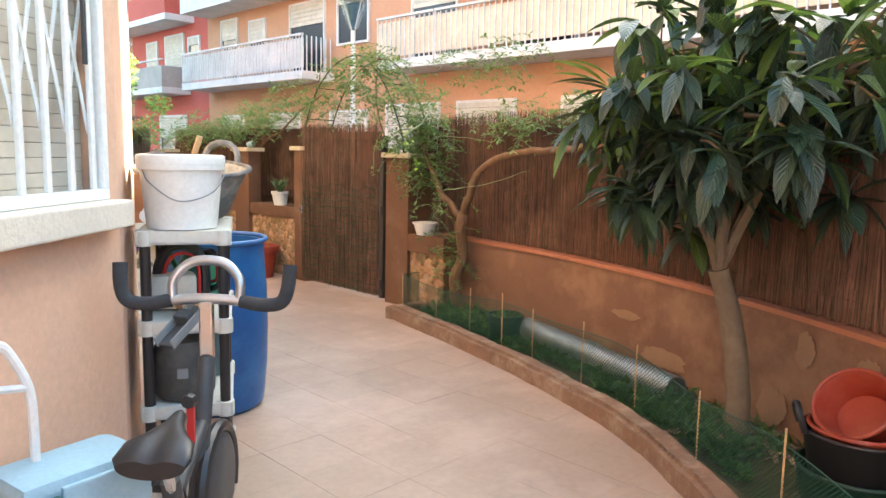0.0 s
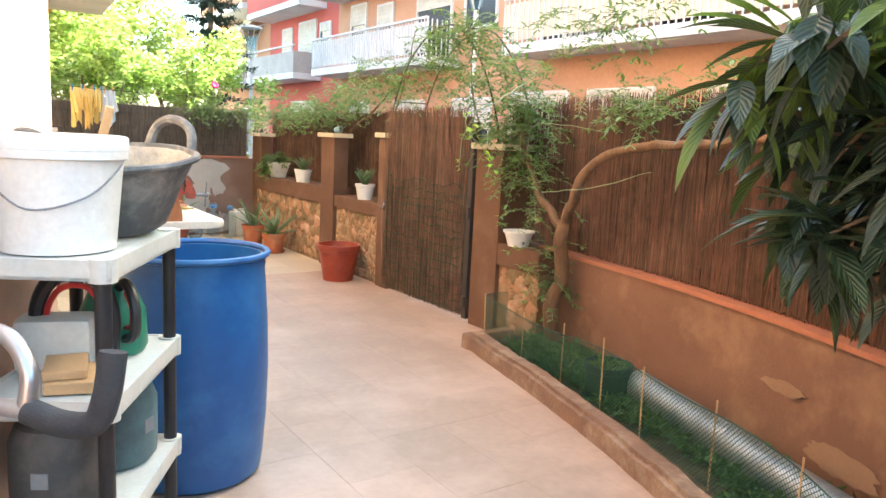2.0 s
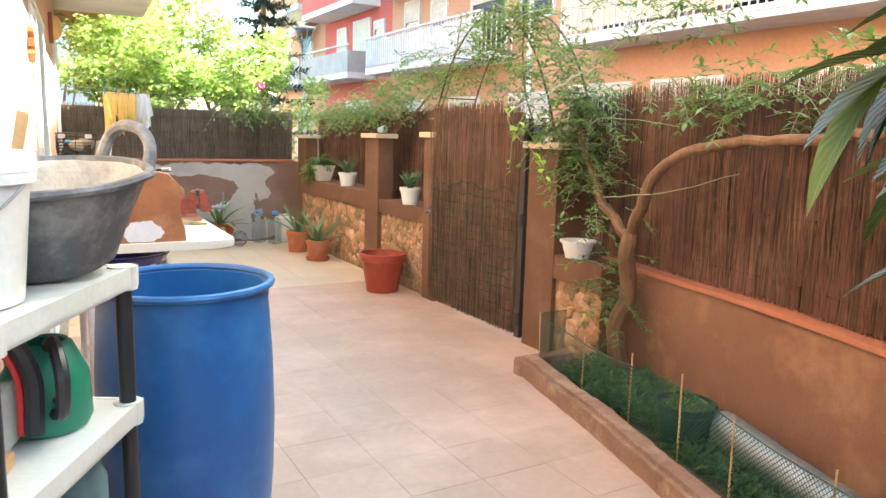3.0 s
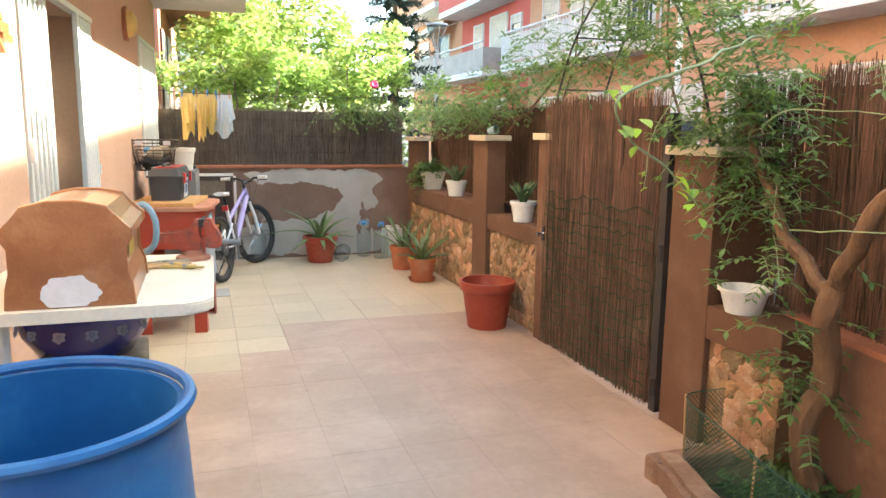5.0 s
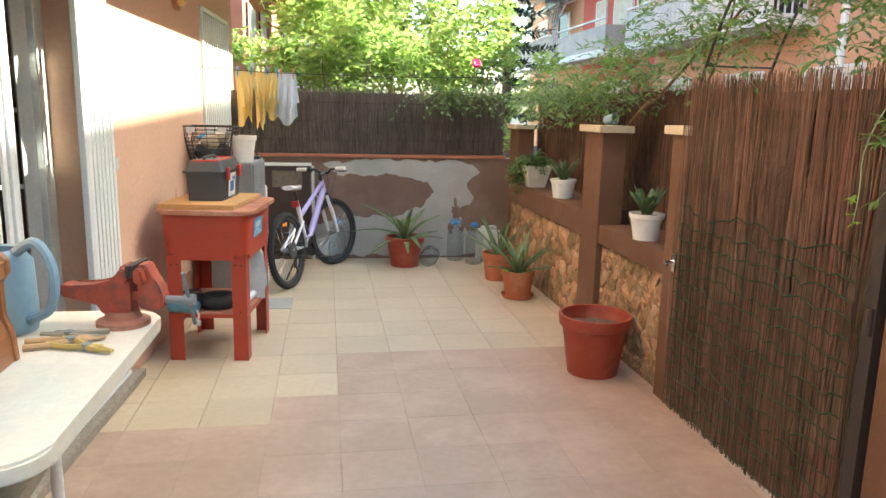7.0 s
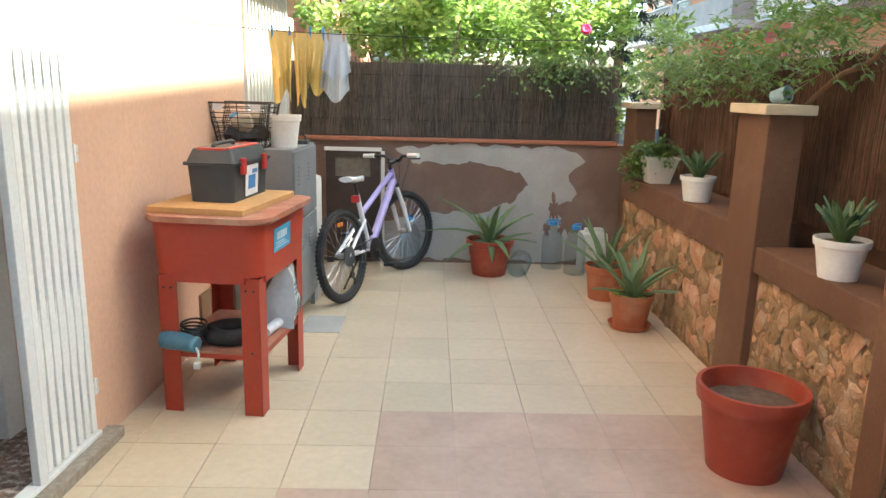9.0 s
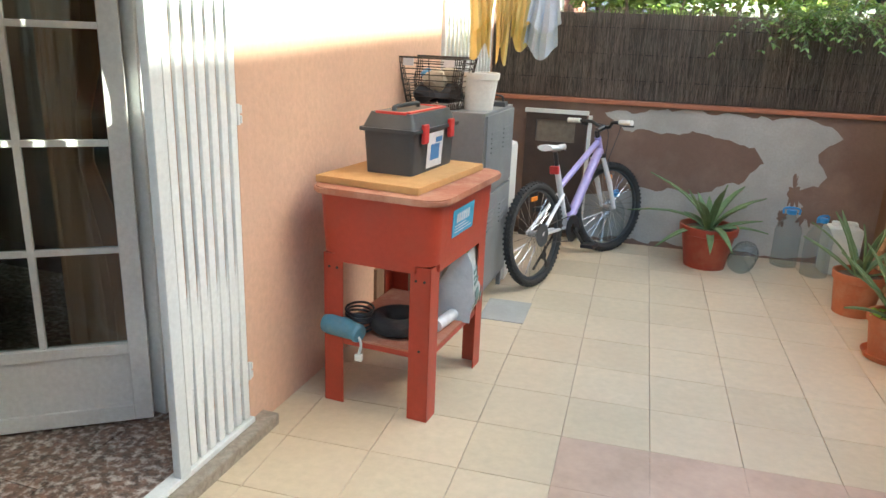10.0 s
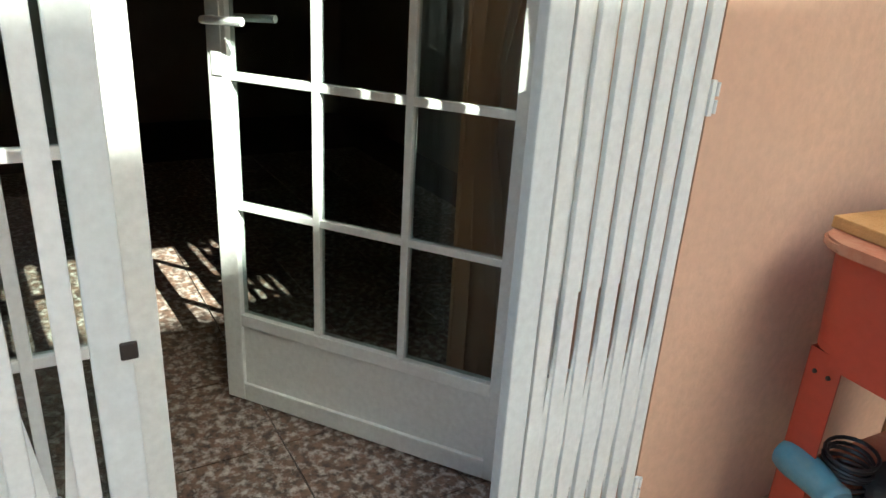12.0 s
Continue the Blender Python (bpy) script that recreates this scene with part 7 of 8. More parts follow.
# ---- bicycle ----
def bicycle():
    t = thing("bicycle", "white and lilac mountain bike leaning by the far wall", "bicycle", pose(2.33, 9.25, 0, -5, 0, 67.6) )
    RW = 0.322

    def wheel(parent_m, nm):
        w_ = B()
        tube(w_, [((RW - 0.026) * math.cos(a), 0, (RW - 0.026) * math.sin(a)) for a in [2 * math.pi * k / 48 for k in range(48)]], 0.026, 10, True)
        ty = part(nm, w_, TYRE, t, "knobbly black tyre", True)
        ty.matrix_basis = parent_m
        b = B()
        for k in range(64):
            a = 2 * math.pi * k / 64
            for s in (-0.018, 0.0, 0.018):
                rr = RW - 0.001 if s == 0 else RW - 0.008
                a2 = a + (0.05 if s == 0 else 0)
                box(b, -0.006, 0.006, s - 0.006, s + 0.006, -0.004, 0.005, Matrix.Translation((rr * math.cos(a2), 0, rr * math.sin(a2))) @ pose(0, 0, 0, 0, 90 - math.degrees(a2), 0))
        kn = part("tread", b, TYRE, ty)
        kn["kind"] = "stuff"
        b = B()
        lathe(b, [(RW - 0.058, -0.012), (RW - 0.044, -0.012), (RW - 0.044, 0.012), (RW - 0.058, 0.012), (RW - 0.058, -0.012)], 48, pose(0, 0, 0, 90))
        part("rim", b, DARKGREY, ty, "dark rim", True)
        b = B()
        tube(b, [(0, -0.035, 0), (0, 0.035, 0)], 0.02, 12)
        part("hub", b, ALU, ty, "metal hub", True)
        for k in range(28):
            a = 2 * math.pi * k / 28
            b = B()
            tube(b, [(0.018 * math.cos(a + 0.9), 0.025 * (-1) ** k, 0.018 * math.sin(a + 0.9)), ((RW - 0.055) * math.cos(a), 0, (RW - 0.055) * math.sin(a))], 0.0013, 4)
            part("spoke", b, CHROME, ty)
        b = B()
        box(b, -0.035, 0.035, -0.004, 0.004, RW - 0.115, RW - 0.09)
        part("reflector", b, mat("orange_reflector", (0.8, 0.25, 0.03), None, 9, 0.3, 0), ty, "orange reflector")
        return ty

    fw = Matrix.Translation((1.03, 0, RW)) @ pose(0, 0, 0, 0, 0, -20)
    wheel(Matrix.Translation((0, 0, RW)), "rear_wheel")
    wheel(fw, "front_wheel")
    bb, seat, head_t, head_b = (0.40, 0, 0.29), (0.275, 0, 0.71), (0.845, 0, 0.84), (0.89, 0, 0.725)
    for nm, P, r, mm in (("chain_stay", [(0, 0.05, RW), bb], 0.012, WHITEBIKE), ("chain_stay", [(0, -0.05, RW), bb], 0.012, WHITEBIKE), ("seat_stay", [(0, 0.05, RW), (0.33, 0.02, 0.52)], 0.012, WHITEBIKE), ("seat_stay", [(0, -0.05, RW), (0.33, -0.02, 0.52)], 0.012, WHITEBIKE),
                         ("seat_tube", [bb, seat], 0.019, WHITEBIKE), ("down_tube", [bb, (0.88, 0, 0.75)], 0.031, LILAC), ("top_tube", [(0.32, 0, 0.57), (0.855, 0, 0.81)], 0.021, LILAC), ("head_tube", [head_b, head_t], 0.024, LILAC)):
        b = B()
        tube(b, P, r, 12)
        part(nm, b, mm, t, "", True)
    b = B()
    tube(b, [(0.36, 0, 0.50), (0.43, 0, 0.40)], 0.022, 10)
    part("shock", b, BLACKP, t, "black spring shock")
    b = B()
    tube(b, [seat, (0.255, 0, 0.80)], 0.014, 10)
    part("seat_post", b, BLACKP, t)
    b = B()
    vs = []
    for x, hw, up in ((-0.12, 0.05, 0.015), (-0.09, 0.075, 0.015), (-0.03, 0.06, 0.005), (0.04, 0.03, 0.0), (0.12, 0.018, 0.0), (0.135, 0.008, -0.005)):
        vs.append([b.verts.new((0.25 + x, hw * math.sin(a), 0.82 + up + 0.02 * math.cos(a))) for a in [2 * math.pi * k / 16 for k in range(16)]])
    for a_, c in zip(vs, vs[1:]):
        for k in range(16):
            b.faces.new((a_[k], a_[(k + 1) % 16], c[(k + 1) % 16], c[k]))
    b.faces.new(vs[0][::-1])
    b.faces.new(vs[-1])
    part("saddle", b, WHITEBIKE, t, "white saddle", True)
    b = B()
    box(b, 0.235, 0.26, -0.03, 0.03, 0.66, 0.71, None, 0.005)
    part("rear_light", b, REDP, t, "red rear light")
    for s in (1, -1):
        b = B()
        P = [fw @ Vector((0, 0.06 * s, 0)), fw @ Vector((-0.05, 0.06 * s, 0.19)), fw @ Vector((-0.115, 0.055 * s, 0.385))]
        tube(b, P, [0.014, 0.02, 0.016], 10)
        part("fork_leg", b, WHITEBIKE, t, "white suspension fork leg", True)
    b = B()
    box(b, -0.02, 0.02, -0.075, 0.075, -0.015, 0.015, fw @ Matrix.Translation((-0.12, 0, 0.385)), 0.004)
    tube(b, [fw @ Vector((-0.12, 0, 0.385)), head_t, (0.83, 0, 0.885)], 0.016, 10)
    part("fork_crown", b, BLACKP, t)
    hb = Matrix.Translation((0.83, 0, 0.885)) @ pose(0, 0, 0, 0, 0, -20)
    b = B()
    tube(b, [hb @ Vector((0, 0, 0)), hb @ Vector((0.07, 0, 0.02))], 0.018, 10)
    tube(b, [hb @ Vector(p) for p in ((0.02, -0.27, 0.06), (0.05, -0.10, 0.055), (0.07, -0.05, 0.02), (0.07, 0.05, 0.02), (0.05, 0.10, 0.055), (0.02, 0.27, 0.06))], 0.0125, 10)
    part("handlebar", b, BLACKP, t, "black riser handlebar", True)
    for s in (1, -1):
        b = B()
        tube(b, [hb @ Vector((0.025, 0.19 * s, 0.06)), hb @ Vector((0.017, 0.30 * s, 0.06))], 0.018, 10)
        part("grip", b, WHITEP, t, "white grip", True)
        b = B()
        tube(b, [hb @ Vector(p) for p in ((0.04, 0.15 * s, 0.05), (0.08, 0.17 * s, 0.03), (0.09, 0.25 * s, 0.03))], 0.006, 6)
        part("brake_lever", b, BLACKP, t)
        b = B()
        tube(b, curve_pts([hb @ Vector((0.06, 0.14 * s, 0.05)), hb @ Vector((0.16, 0.06 * s, 0.0)), hb @ Vector((0.10, 0.02 * s, -0.2)), fw @ Vector((-0.04, 0.04 * s, 0.3))], 6), 0.0028, 5)
        part("cable", b, BLACKP, t)
    b = B()
    lathe(b, [(0.03, -0.003), (0.085, -0.003), (0.09, 0), (0.085, 0.003), (0.03, 0.003)], 32, Matrix.Translation((bb[0], -0.05, bb[2])) @ pose(0, 0, 0, 90))
    part("chainring", b, BLACKP, t, "black chainring")
    b = B()
    lathe(b, [(0, -0.014), (0.038, -0.014), (0.045, -0.006), (0.06, 0.002), (0.072, 0.012), (0.066, 0.014), (0, 0.014)], 24, Matrix.Translation((0, -0.045, RW)) @ pose(0, 0, 0, 90))
    part("sprocket", b, DARKGREY, t)
    for s, a in ((-1, -0.9), (1, 2.24)):
        e = (bb[0] + 0.165 * math.cos(a), 0.075 * s, bb[2] + 0.165 * math.sin(a))
        b = B()
        tube(b, [(bb[0], 0.06 * s, bb[2]), e], 0.01, 8)
        part("crank", b, BLACKP, t)
        b = B()
        box(b, e[0] - 0.045, e[0] + 0.045, min(e[1], e[1] + 0.09 * s), max(e[1], e[1] + 0.09 * s), e[2] - 0.012, e[2] + 0.012, None, 0.004)
        part("pedal", b, BLACKP, t)
    b = B()
    tube(b, [(0.0, -0.05, RW - 0.045), (bb[0], -0.05, bb[2] - 0.085)], 0.004, 5)
    tube(b, [(0.0, -0.05, RW + 0.045), (bb[0], -0.05, bb[2] + 0.088)], 0.004, 5)
    part("chain", b, BLACKMETAL, t)
    b = B()
    tube(b, [(0.03, -0.06, RW - 0.07), (0.01, -0.06, RW - 0.14), (0.05, -0.06, RW - 0.19)], 0.009, 6)
    for q in ((0.01, RW - 0.13), (0.05, RW - 0.19)):
        lathe(b, [(0, -0.006), (0.024, -0.006), (0.024, 0.006), (0, 0.006)], 14, Matrix.Translation((q[0], -0.06, q[1])) @ pose(0, 0, 0, 90))
    part("derailleur", b, BLACKMETAL, t)
    b = B()
    tube(b, [(0.33, 0.04, 0.27), (0.25, 0.17, -0.004)], 0.008, 8)
    part("kickstand", b, BLACKMETAL, t)


bicycle()


# ---- pots and plants ----
def aloe(parent_xy, z, n, ln, seed, w=0.035, spread=1.0):
    r = random.Random(seed)
    items = []
    for k in range(n):
        a = k * 2.4 + r.uniform(-0.3, 0.3)
        tilt = 0.1 + spread * (k / n) + r.uniform(-0.1, 0.15)
        d = Vector((math.cos(a) * math.sin(tilt), math.sin(a) * math.sin(tilt), math.cos(tilt)))
        items.append((Vector((parent_xy[0] + 0.015 * math.cos(a), parent_xy[1] + 0.015 * math.sin(a), z)), d, Vector((0, 0, 1)) - d * d.z + Vector((0.01, 0, 0)), ln * r.uniform(0.7, 1.15), w))
    return items


def aloe_pot(label, x, y, r0, r1, h, mat_, n, ln, seed, saucer=False, z=0.0, w=0.035, herbs=False, leaf_m=ALOE, spread=1.0):
    p = flowerpot("potted_aloe", label, pose(x, y, z + (0.001 if saucer else 0)), r0, r1, h, mat_, saucer)
    p["category"] = "potted plant"
    for it in aloe((0, 0), h * 0.88, n, ln, seed, w, spread):
        o = leaf_mesh("leaf", [it], leaf_m, r_.uniform(0.05, 0.4) if spread < 1.2 else r_.uniform(0.1, 0.9), 5)
        so = o.modifiers.new("thickness", "SOLIDIFY")
        so.thickness = 0.008
        o.parent = p
    if herbs:
        its = [(Vector((r1 * 0.8 * math.cos(k * 0.7), r1 * 0.8 * math.sin(k * 0.7), h * 0.92)), rdir(r_, 0.0, 0.6), Vector((0, 0, 1)), 0.05, 0.04) for k in range(26)]
        o = leaf_mesh("ground_leaves", its, SHOOTLEAF, 0.2, 3)
        o.parent = p
        tagged(o, "small round green leaves", kind="stuff")
    return p


aloe_pot("spreading aloe in a terracotta-coloured plastic pot by the far wall", 3.39, 10.10, 0.135, 0.185, 0.29, TERRA, 17, 0.42, 41, False, 0.0, 0.046, False, ALOE, 1.35)
aloe_pot("tall aloe in a clay pot by the stone wall", 4.17, 9.45, 0.105, 0.135, 0.25, CLAY, 12, 0.38, 42)
aloe_pot("aloe in a clay pot with a saucer by the stone wall", 4.19, 8.80, 0.10, 0.135, 0.23, CLAY, 14, 0.36, 43, True, 0.0, 0.04, True)
flowerpot("large_flowerpot", "large red plastic pot with bare soil beside the gate", pose(4.185, 7.06, 0), 0.145, 0.203, 0.355, TERRA, fill=0.8)
aloe_pot("small upright aloe in a white pot on the ledge", 4.478, 7.10, 0.07, 0.098, 0.155, WHITEP, 30, 0.17, 44, False, 0.787, 0.030, False, ALOEDARK, 0.34)
aloe_pot("small aloe in a white pot on the low wall", 4.495, 8.68, 0.075, 0.10, 0.15, WHITEP, 24, 0.18, 45, False, 0.842, 0.028, False, ALOEDARK, 0.38)
pl = thing("planter_box", "cream square planter with trailing green plant on the low wall", "potted plant", pose(4.515, 9.52, 0.842))
b = B()
lathe(b, [(0, 0), (0.10, 0), (0.155, 0.17), (0.165, 0.175), (0.165, 0.19), (0.15, 0.19), (0.095, 0.02), (0, 0.02)], 4, pose(0, 0, 0, 0, 0, 45))
part("box", b, CREAMSTONE, pl, "cream moulded planter")
its, stm = fronds(random.Random(8), [((0, 0, 0.24), (0.12, 0.14, 0.05)), ((-0.12, 0.12, 0.12), (0.05, 0.08, 0.12))], 260, (0.03, 0.05), (0.05, 0.13))
o = leaf_mesh("foliage", its, VINELEAF, 0.2, 2)
o.parent = pl
tagged(o, "trailing green leaves", kind="stuff")
bowl = thing("white_bowl_pot", "shallow white plastic pot on the gate ledge", "flowerpot", pose(4.435, 4.66, 0.681))
b = B()
lathe(b, [(0, 0), (0.075, 0), (0.102, 0.095), (0.114, 0.098), (0.116, 0.112), (0.104, 0.112), (0.07, 0.01), (0, 0.01)], 28)
part("pot", b, WHITEP, bowl, "", True)

# water bottles
def water_bottle(m, label):
    t = thing("water_bottle", label, "bottle", m, "large water bottles")
    b = B()
    prof = [(0, 0.012), (0.055, 0.0), (0.085, 0.012)]
    for k in range(8):
        prof += [(0.088, 0.03 + k * 0.026), (0.083, 0.043 + k * 0.026)]
    prof += [(0.088, 0.25), (0.078, 0.29), (0.045, 0.345), (0.028, 0.365), (0.028, 0.38)]
    lathe(b, prof, 24)
    p = part("bottle", b, BOTTLE, t, "", True)
    b = B()
    lathe(b, [(0.032, 0.375), (0.034, 0.4), (0.03, 0.405), (0, 0.405)], 16)
    tube(b, curve_pts([(-0.05, 0, 0.375), (-0.05, 0, 0.41), (0, 0, 0.42), (0.05, 0, 0.41), (0.05, 0, 0.375)], 4), 0.007, 6)
    part("cap", b, CAPBLUE, t, "bright blue cap and carrying loop", True)
    return t


wbt = water_bottle(pose(3.93, 10.30, 0), "large clear water bottle with a blue cap by the far wall")
copy_thing(wbt, pose(4.09, 10.12, 0, 0, 0, 40))
copy_thing(wbt, pose(2.735, 10.36, 0, 0, 0, 70))
lyb = copy_thing(wbt, pose(3.60, 9.96, 0.089, 0, 90, 75))
for o in [c for c in lyb.children if c.name.startswith("cap")]:
    bpy.data.objects.remove(o)
lyb["label"] = "empty clear water bottle lying on the tiles"
jc = thing("jerrycan", "milky plastic jerrycan in the corner", "canister", pose(4.26, 10.27, 0, 0, 0, 5))
b = B()
box(b, -0.11, 0.11, -0.09, 0.09, 0, 0.33, None, 0.03)
part("body", b, MILKY, jc, "", True)
b = B()
lathe(b, [(0, 0.33), (0.028, 0.33), (0.028, 0.36), (0, 0.36)], 14, pose(-0.05, 0, 0))
part("cap", b, WHITEP, jc)
b = B()
tube(b, curve_pts([(-0.01, 0, 0.325), (0.0, 0, 0.352), (0.07, 0, 0.352), (0.085, 0, 0.32)], 4), 0.012, 8)
part("handle", b, MILKY, jc, "", True)


# ---- washing line ----
line = [(1.63, 8.35, 1.77), (2.1, 8.42, 1.742), (2.5, 8.52, 1.738), (3.4, 8.8, 1.75), (4.5, 9.15, 1.80)]
b = B()
tube(b, curve_pts(line, 6), 0.0022, 5)
single("washing_line", b, WIRE, "thin washing line across the yard", "washing line")


def cloth(x, wd, h, mat_, seed, label):
    r = random.Random(seed)
    t = thing("hanging_cloth", label, "cloth", pose(x, 8.36 + 0.2 * (x - 1.7), 1.742, 0, 0, 14), "cloths on the washing line")
    for sgn, hh in ((1, h), (-1, h * r.uniform(0.6, 0.9))):
        b = B()
        rows = []
        for j in range(11):
            f = j / 10
            rows.append([b.verts.new((wd * (i / 14 - 0.5) * (1 - 0.25 * f + 0.3 * f * f) + 0.03 * f * math.sin(seed + i * 0.2), sgn * (0.004 + 0.03 * f) + 0.018 * f * math.sin(i * 1.3 + seed), -hh * f * (1 + 0.12 * math.sin(i * 0.45 + seed)))) for i in range(15)])
        for a_, c in zip(rows, rows[1:]):
            for i in range(14):
                b.faces.new((a_[i], a_[i + 1], c[i + 1], c[i]))
        part("fold", b, mat_, t, "", True)
    for q in (-0.35, 0.35):
        b = B()
        box(b, q * wd - 0.006, q * wd + 0.006, -0.008, 0.008, -0.045, 0.03, None, 0.002)
        part("peg", b, CAPBLUE if seed % 2 else LIGHTWOOD, t, "clothes peg")


cloth(2.085, 0.13, 0.34, CLOTHY, 1, "yellow cleaning cloth pegged on the washing line")
cloth(2.19, 0.10, 0.36, CLOTHY, 2, "yellow cleaning cloth pegged on the washing line")
cloth(2.27, 0.10, 0.30, CLOTHY, 3, "yellow cleaning cloth pegged on the washing line")
cloth(2.37, 0.12, 0.33, CLOTHB, 4, "pale blue cloth pegged on the washing line")

# wall lamp and wooden ornament
wl = thing("wall_lamp", "oval bulkhead lamp with yellowish glass on the house wall", "wall lamp", M3 @ pose(5.2, -0.001, 2.27, 90))
b = B()
lathe(b, [(0, 0), (0.08, 0), (0.085, 0.03), (0.07, 0.035)], 28, None, 1.0, 1.6)
part("back_plate", b, RUST, wl, "", True)
b = B()
lathe(b, [(0.068, 0.034), (0.06, 0.075), (0.03, 0.1), (0, 0.105)], 28, None, 1.0, 1.6)
part("glass", b, LAMPGLASS, wl, "yellowish ribbed glass", True)
orn = thing("wall_ornament", "small wooden shelf ornament on the house wall", "ornament", M3 @ pose(2.0, -0.004, 1.80) @ Matrix.Scale(0.62, 4))
for x, z, w_, h_, a in ((0.0, 0.12, 0.10, 0.05, 35), (0.06, 0.05, 0.18, 0.07, 0), (0.12, 0.0, 0.2, 0.05, 4), (0.0, -0.06, 0.12, 0.035, 35)):
    b = B()
    box(b, -w_ / 2, w_ / 2, -0.05, 0, -h_ / 2, h_ / 2, Matrix.Translation((x, 0, z)) @ pose(0, 0, 0, 0, a, 0), 0.004)
    part("board", b, WOOD, orn)


# ---- planter bed ----
du = thing("metal_duct", "spiral galvanised duct lying in the planter bed", "duct", pose(0, 0, 0))
A_, E_ = Vector((4.12, 3.22, 0.145)), Vector((3.645, 1.80, 0.135))
b = B()
dv = (E_ - A_).normalized()
mdu = Matrix.Translation(A_) @ dv.to_track_quat("Z", "Y").to_matrix().to_4x4()
L_ = (E_ - A_).length
prof = []
nseg = 80
for k in range(nseg):
    z = L_ * k / nseg
    prof += [(0.080, z), (0.080, z + L_ / nseg * 0.72), (0.0817, z + L_ / nseg * 0.8), (0.0817, z + L_ / nseg * 0.92)]
prof += [(0.081, L_), (0.076, L_), (0.076, 0.05)]
lathe(b, prof, 28, mdu)
part("duct_body", b, GALV, du, "", True)
b = B()
lathe(b, [(0.0845, L_ * 0.45), (0.088, L_ * 0.46), (0.088, L_ * 0.52), (0.0845, L_ * 0.53)], 28, mdu)
part("joint_band", b, GALV, du, "", True)
gp = flowerpot("green_pot", "dark green plastic pot of seedlings in the bed", pose(4.01, 3.34, 0.045), 0.115, 0.13, 0.20, mat("dark_green_plastic", (0.012, 0.045, 0.03), None, 9, 0.5, 0.05))
o = leaf_mesh("seedlings", [(Vector((0.09 * r_.uniform(-1, 1), 0.09 * r_.uniform(-1, 1), 0.18)), rdir(r_, 0.2, 1), rdir(r_, 0.2, 1), r_.uniform(0.03, 0.06), 0.02) for _ in range(140)], HERB, 0.3, 2)
o.parent = gp
tagged(o, "green seedlings", kind="stuff")

NL = [tuple(p)[:2] for p in curve_pts([(4.32, 4.60, 0), (4.08, 4.55, 0), (4.02, 4.2, 0), (3.94, 3.7, 0), (3.69, 2.75, 0), (3.36, 1.85, 0), (2.98, 1.28, 0), (2.6, 0.75, 0), (1.95, 0.1, 0)], 30)]
net = thing("plant_netting", "green plastic netting on canes round the planter bed", "netting")
verts, faces = [], []
acc = [0.0]
for p, q in zip(NL, NL[1:]):
    acc.append(acc[-1] + math.hypot(q[0] - p[0], q[1] - p[1]))


def along(s):
    s = min(max(s, 0), acc[-1] - 1e-6)
    lo = max(k for k in range(len(acc)) if acc[k] <= s)
    f = (s - acc[lo]) / max(1e-9, acc[lo + 1] - acc[lo])
    return NL[lo][0] + (NL[lo + 1][0] - NL[lo][0]) * f, NL[lo][1] + (NL[lo + 1][1] - NL[lo][1]) * f


def net_top(s):
    return 0.36 + 0.015 * math.sin(s * 5) - 0.02 * math.sin(s * 2.1)


cell, rows_n = 0.022, 14
pts = {}
cols_n = int(acc[-1] / cell)
tab = [along(i * cell) for i in range(cols_n + 2)]
for i in range(cols_n):
    for k in range(rows_n):
        for sgn in (1, -1):
            i1, i2 = i, i + 1
            k1, k2 = (k, k + 1) if sgn > 0 else (k + 1, k)
            za, zb = [0.06 + (net_top(ii * cell) - 0.06) * kk / rows_n for ii, kk in ((i1, k1), (i2, k2))]
            v0 = len(verts)
            (xa, ya), (xb, yb) = tab[i1], tab[i2]
            e = 0.0021
            verts += [(xa, ya, za - e), (xb, yb, zb - e), (xb, yb, zb + e), (xa, ya, za + e)]
            faces.append((v0, v0 + 1, v0 + 2, v0 + 3))
o = raw("mesh", verts, faces, NETM)
o.parent = net
tagged(o, "fine green diamond mesh", kind="stuff")
b = B()
tube(b, [(*along(s * 0.05), net_top(s * 0.05)) for s in range(int(acc[-1] / 0.05))], 0.0028, 5)
part("top_cord", b, NETM, net)
for s in (0.24, 0.75, 1.2, 1.62, 1.98, 2.5, 3.0, 3.6, 4.2):
    x, y = along(s)
    b = B()
    tube(b, [(x + 0.006, y, 0.03), (x + r_.uniform(-0.01, 0.01), y, net_top(s) + r_.uniform(0.0, 0.07))], 0.0045, 6)
    part("cane", b, LIGHTWOOD, net, "thin pale cane")

# patches of bare plaster on the planter wall
def on_planter(i0, f, z, rx, rz, seed):
    a, c = Vector(PW[i0]), Vector(PW[i0 + 1])
    p = a.lerp(c, f)
    ang = math.degrees(math.atan2(a.y - c.y, a.x - c.x))
    b = B()
    prism(b, [(x, min(max(q, 0.01 - z), 0.655 - z)) for x, q in blob(0, 0, rx, rz, seed, 80, 0.2)], 0, 0.003)
    structure("trim_plaster_patch", b, PALEPATCH, Matrix.Translation((p.x - 0.012, p.y + 0.003, z)) @ pose(0, 0, 0, 0, 0, ang - 180) @ FACE, "pale bare plaster patch")


for i0, f, z, rx, rz, sd in ((14, 0.5, 0.40, 0.13, 0.03, 71), (16, 0.3, 0.2, 0.2, 0.06, 72), (21, 0.0, 0.53, 0.055, 0.09, 74), (22, 0.6, 0.52, 0.06, 0.08, 77), (20, 0.2, 0.2, 0.1, 0.1, 78)):
    on_planter(i0, f, z, rx, rz, sd)

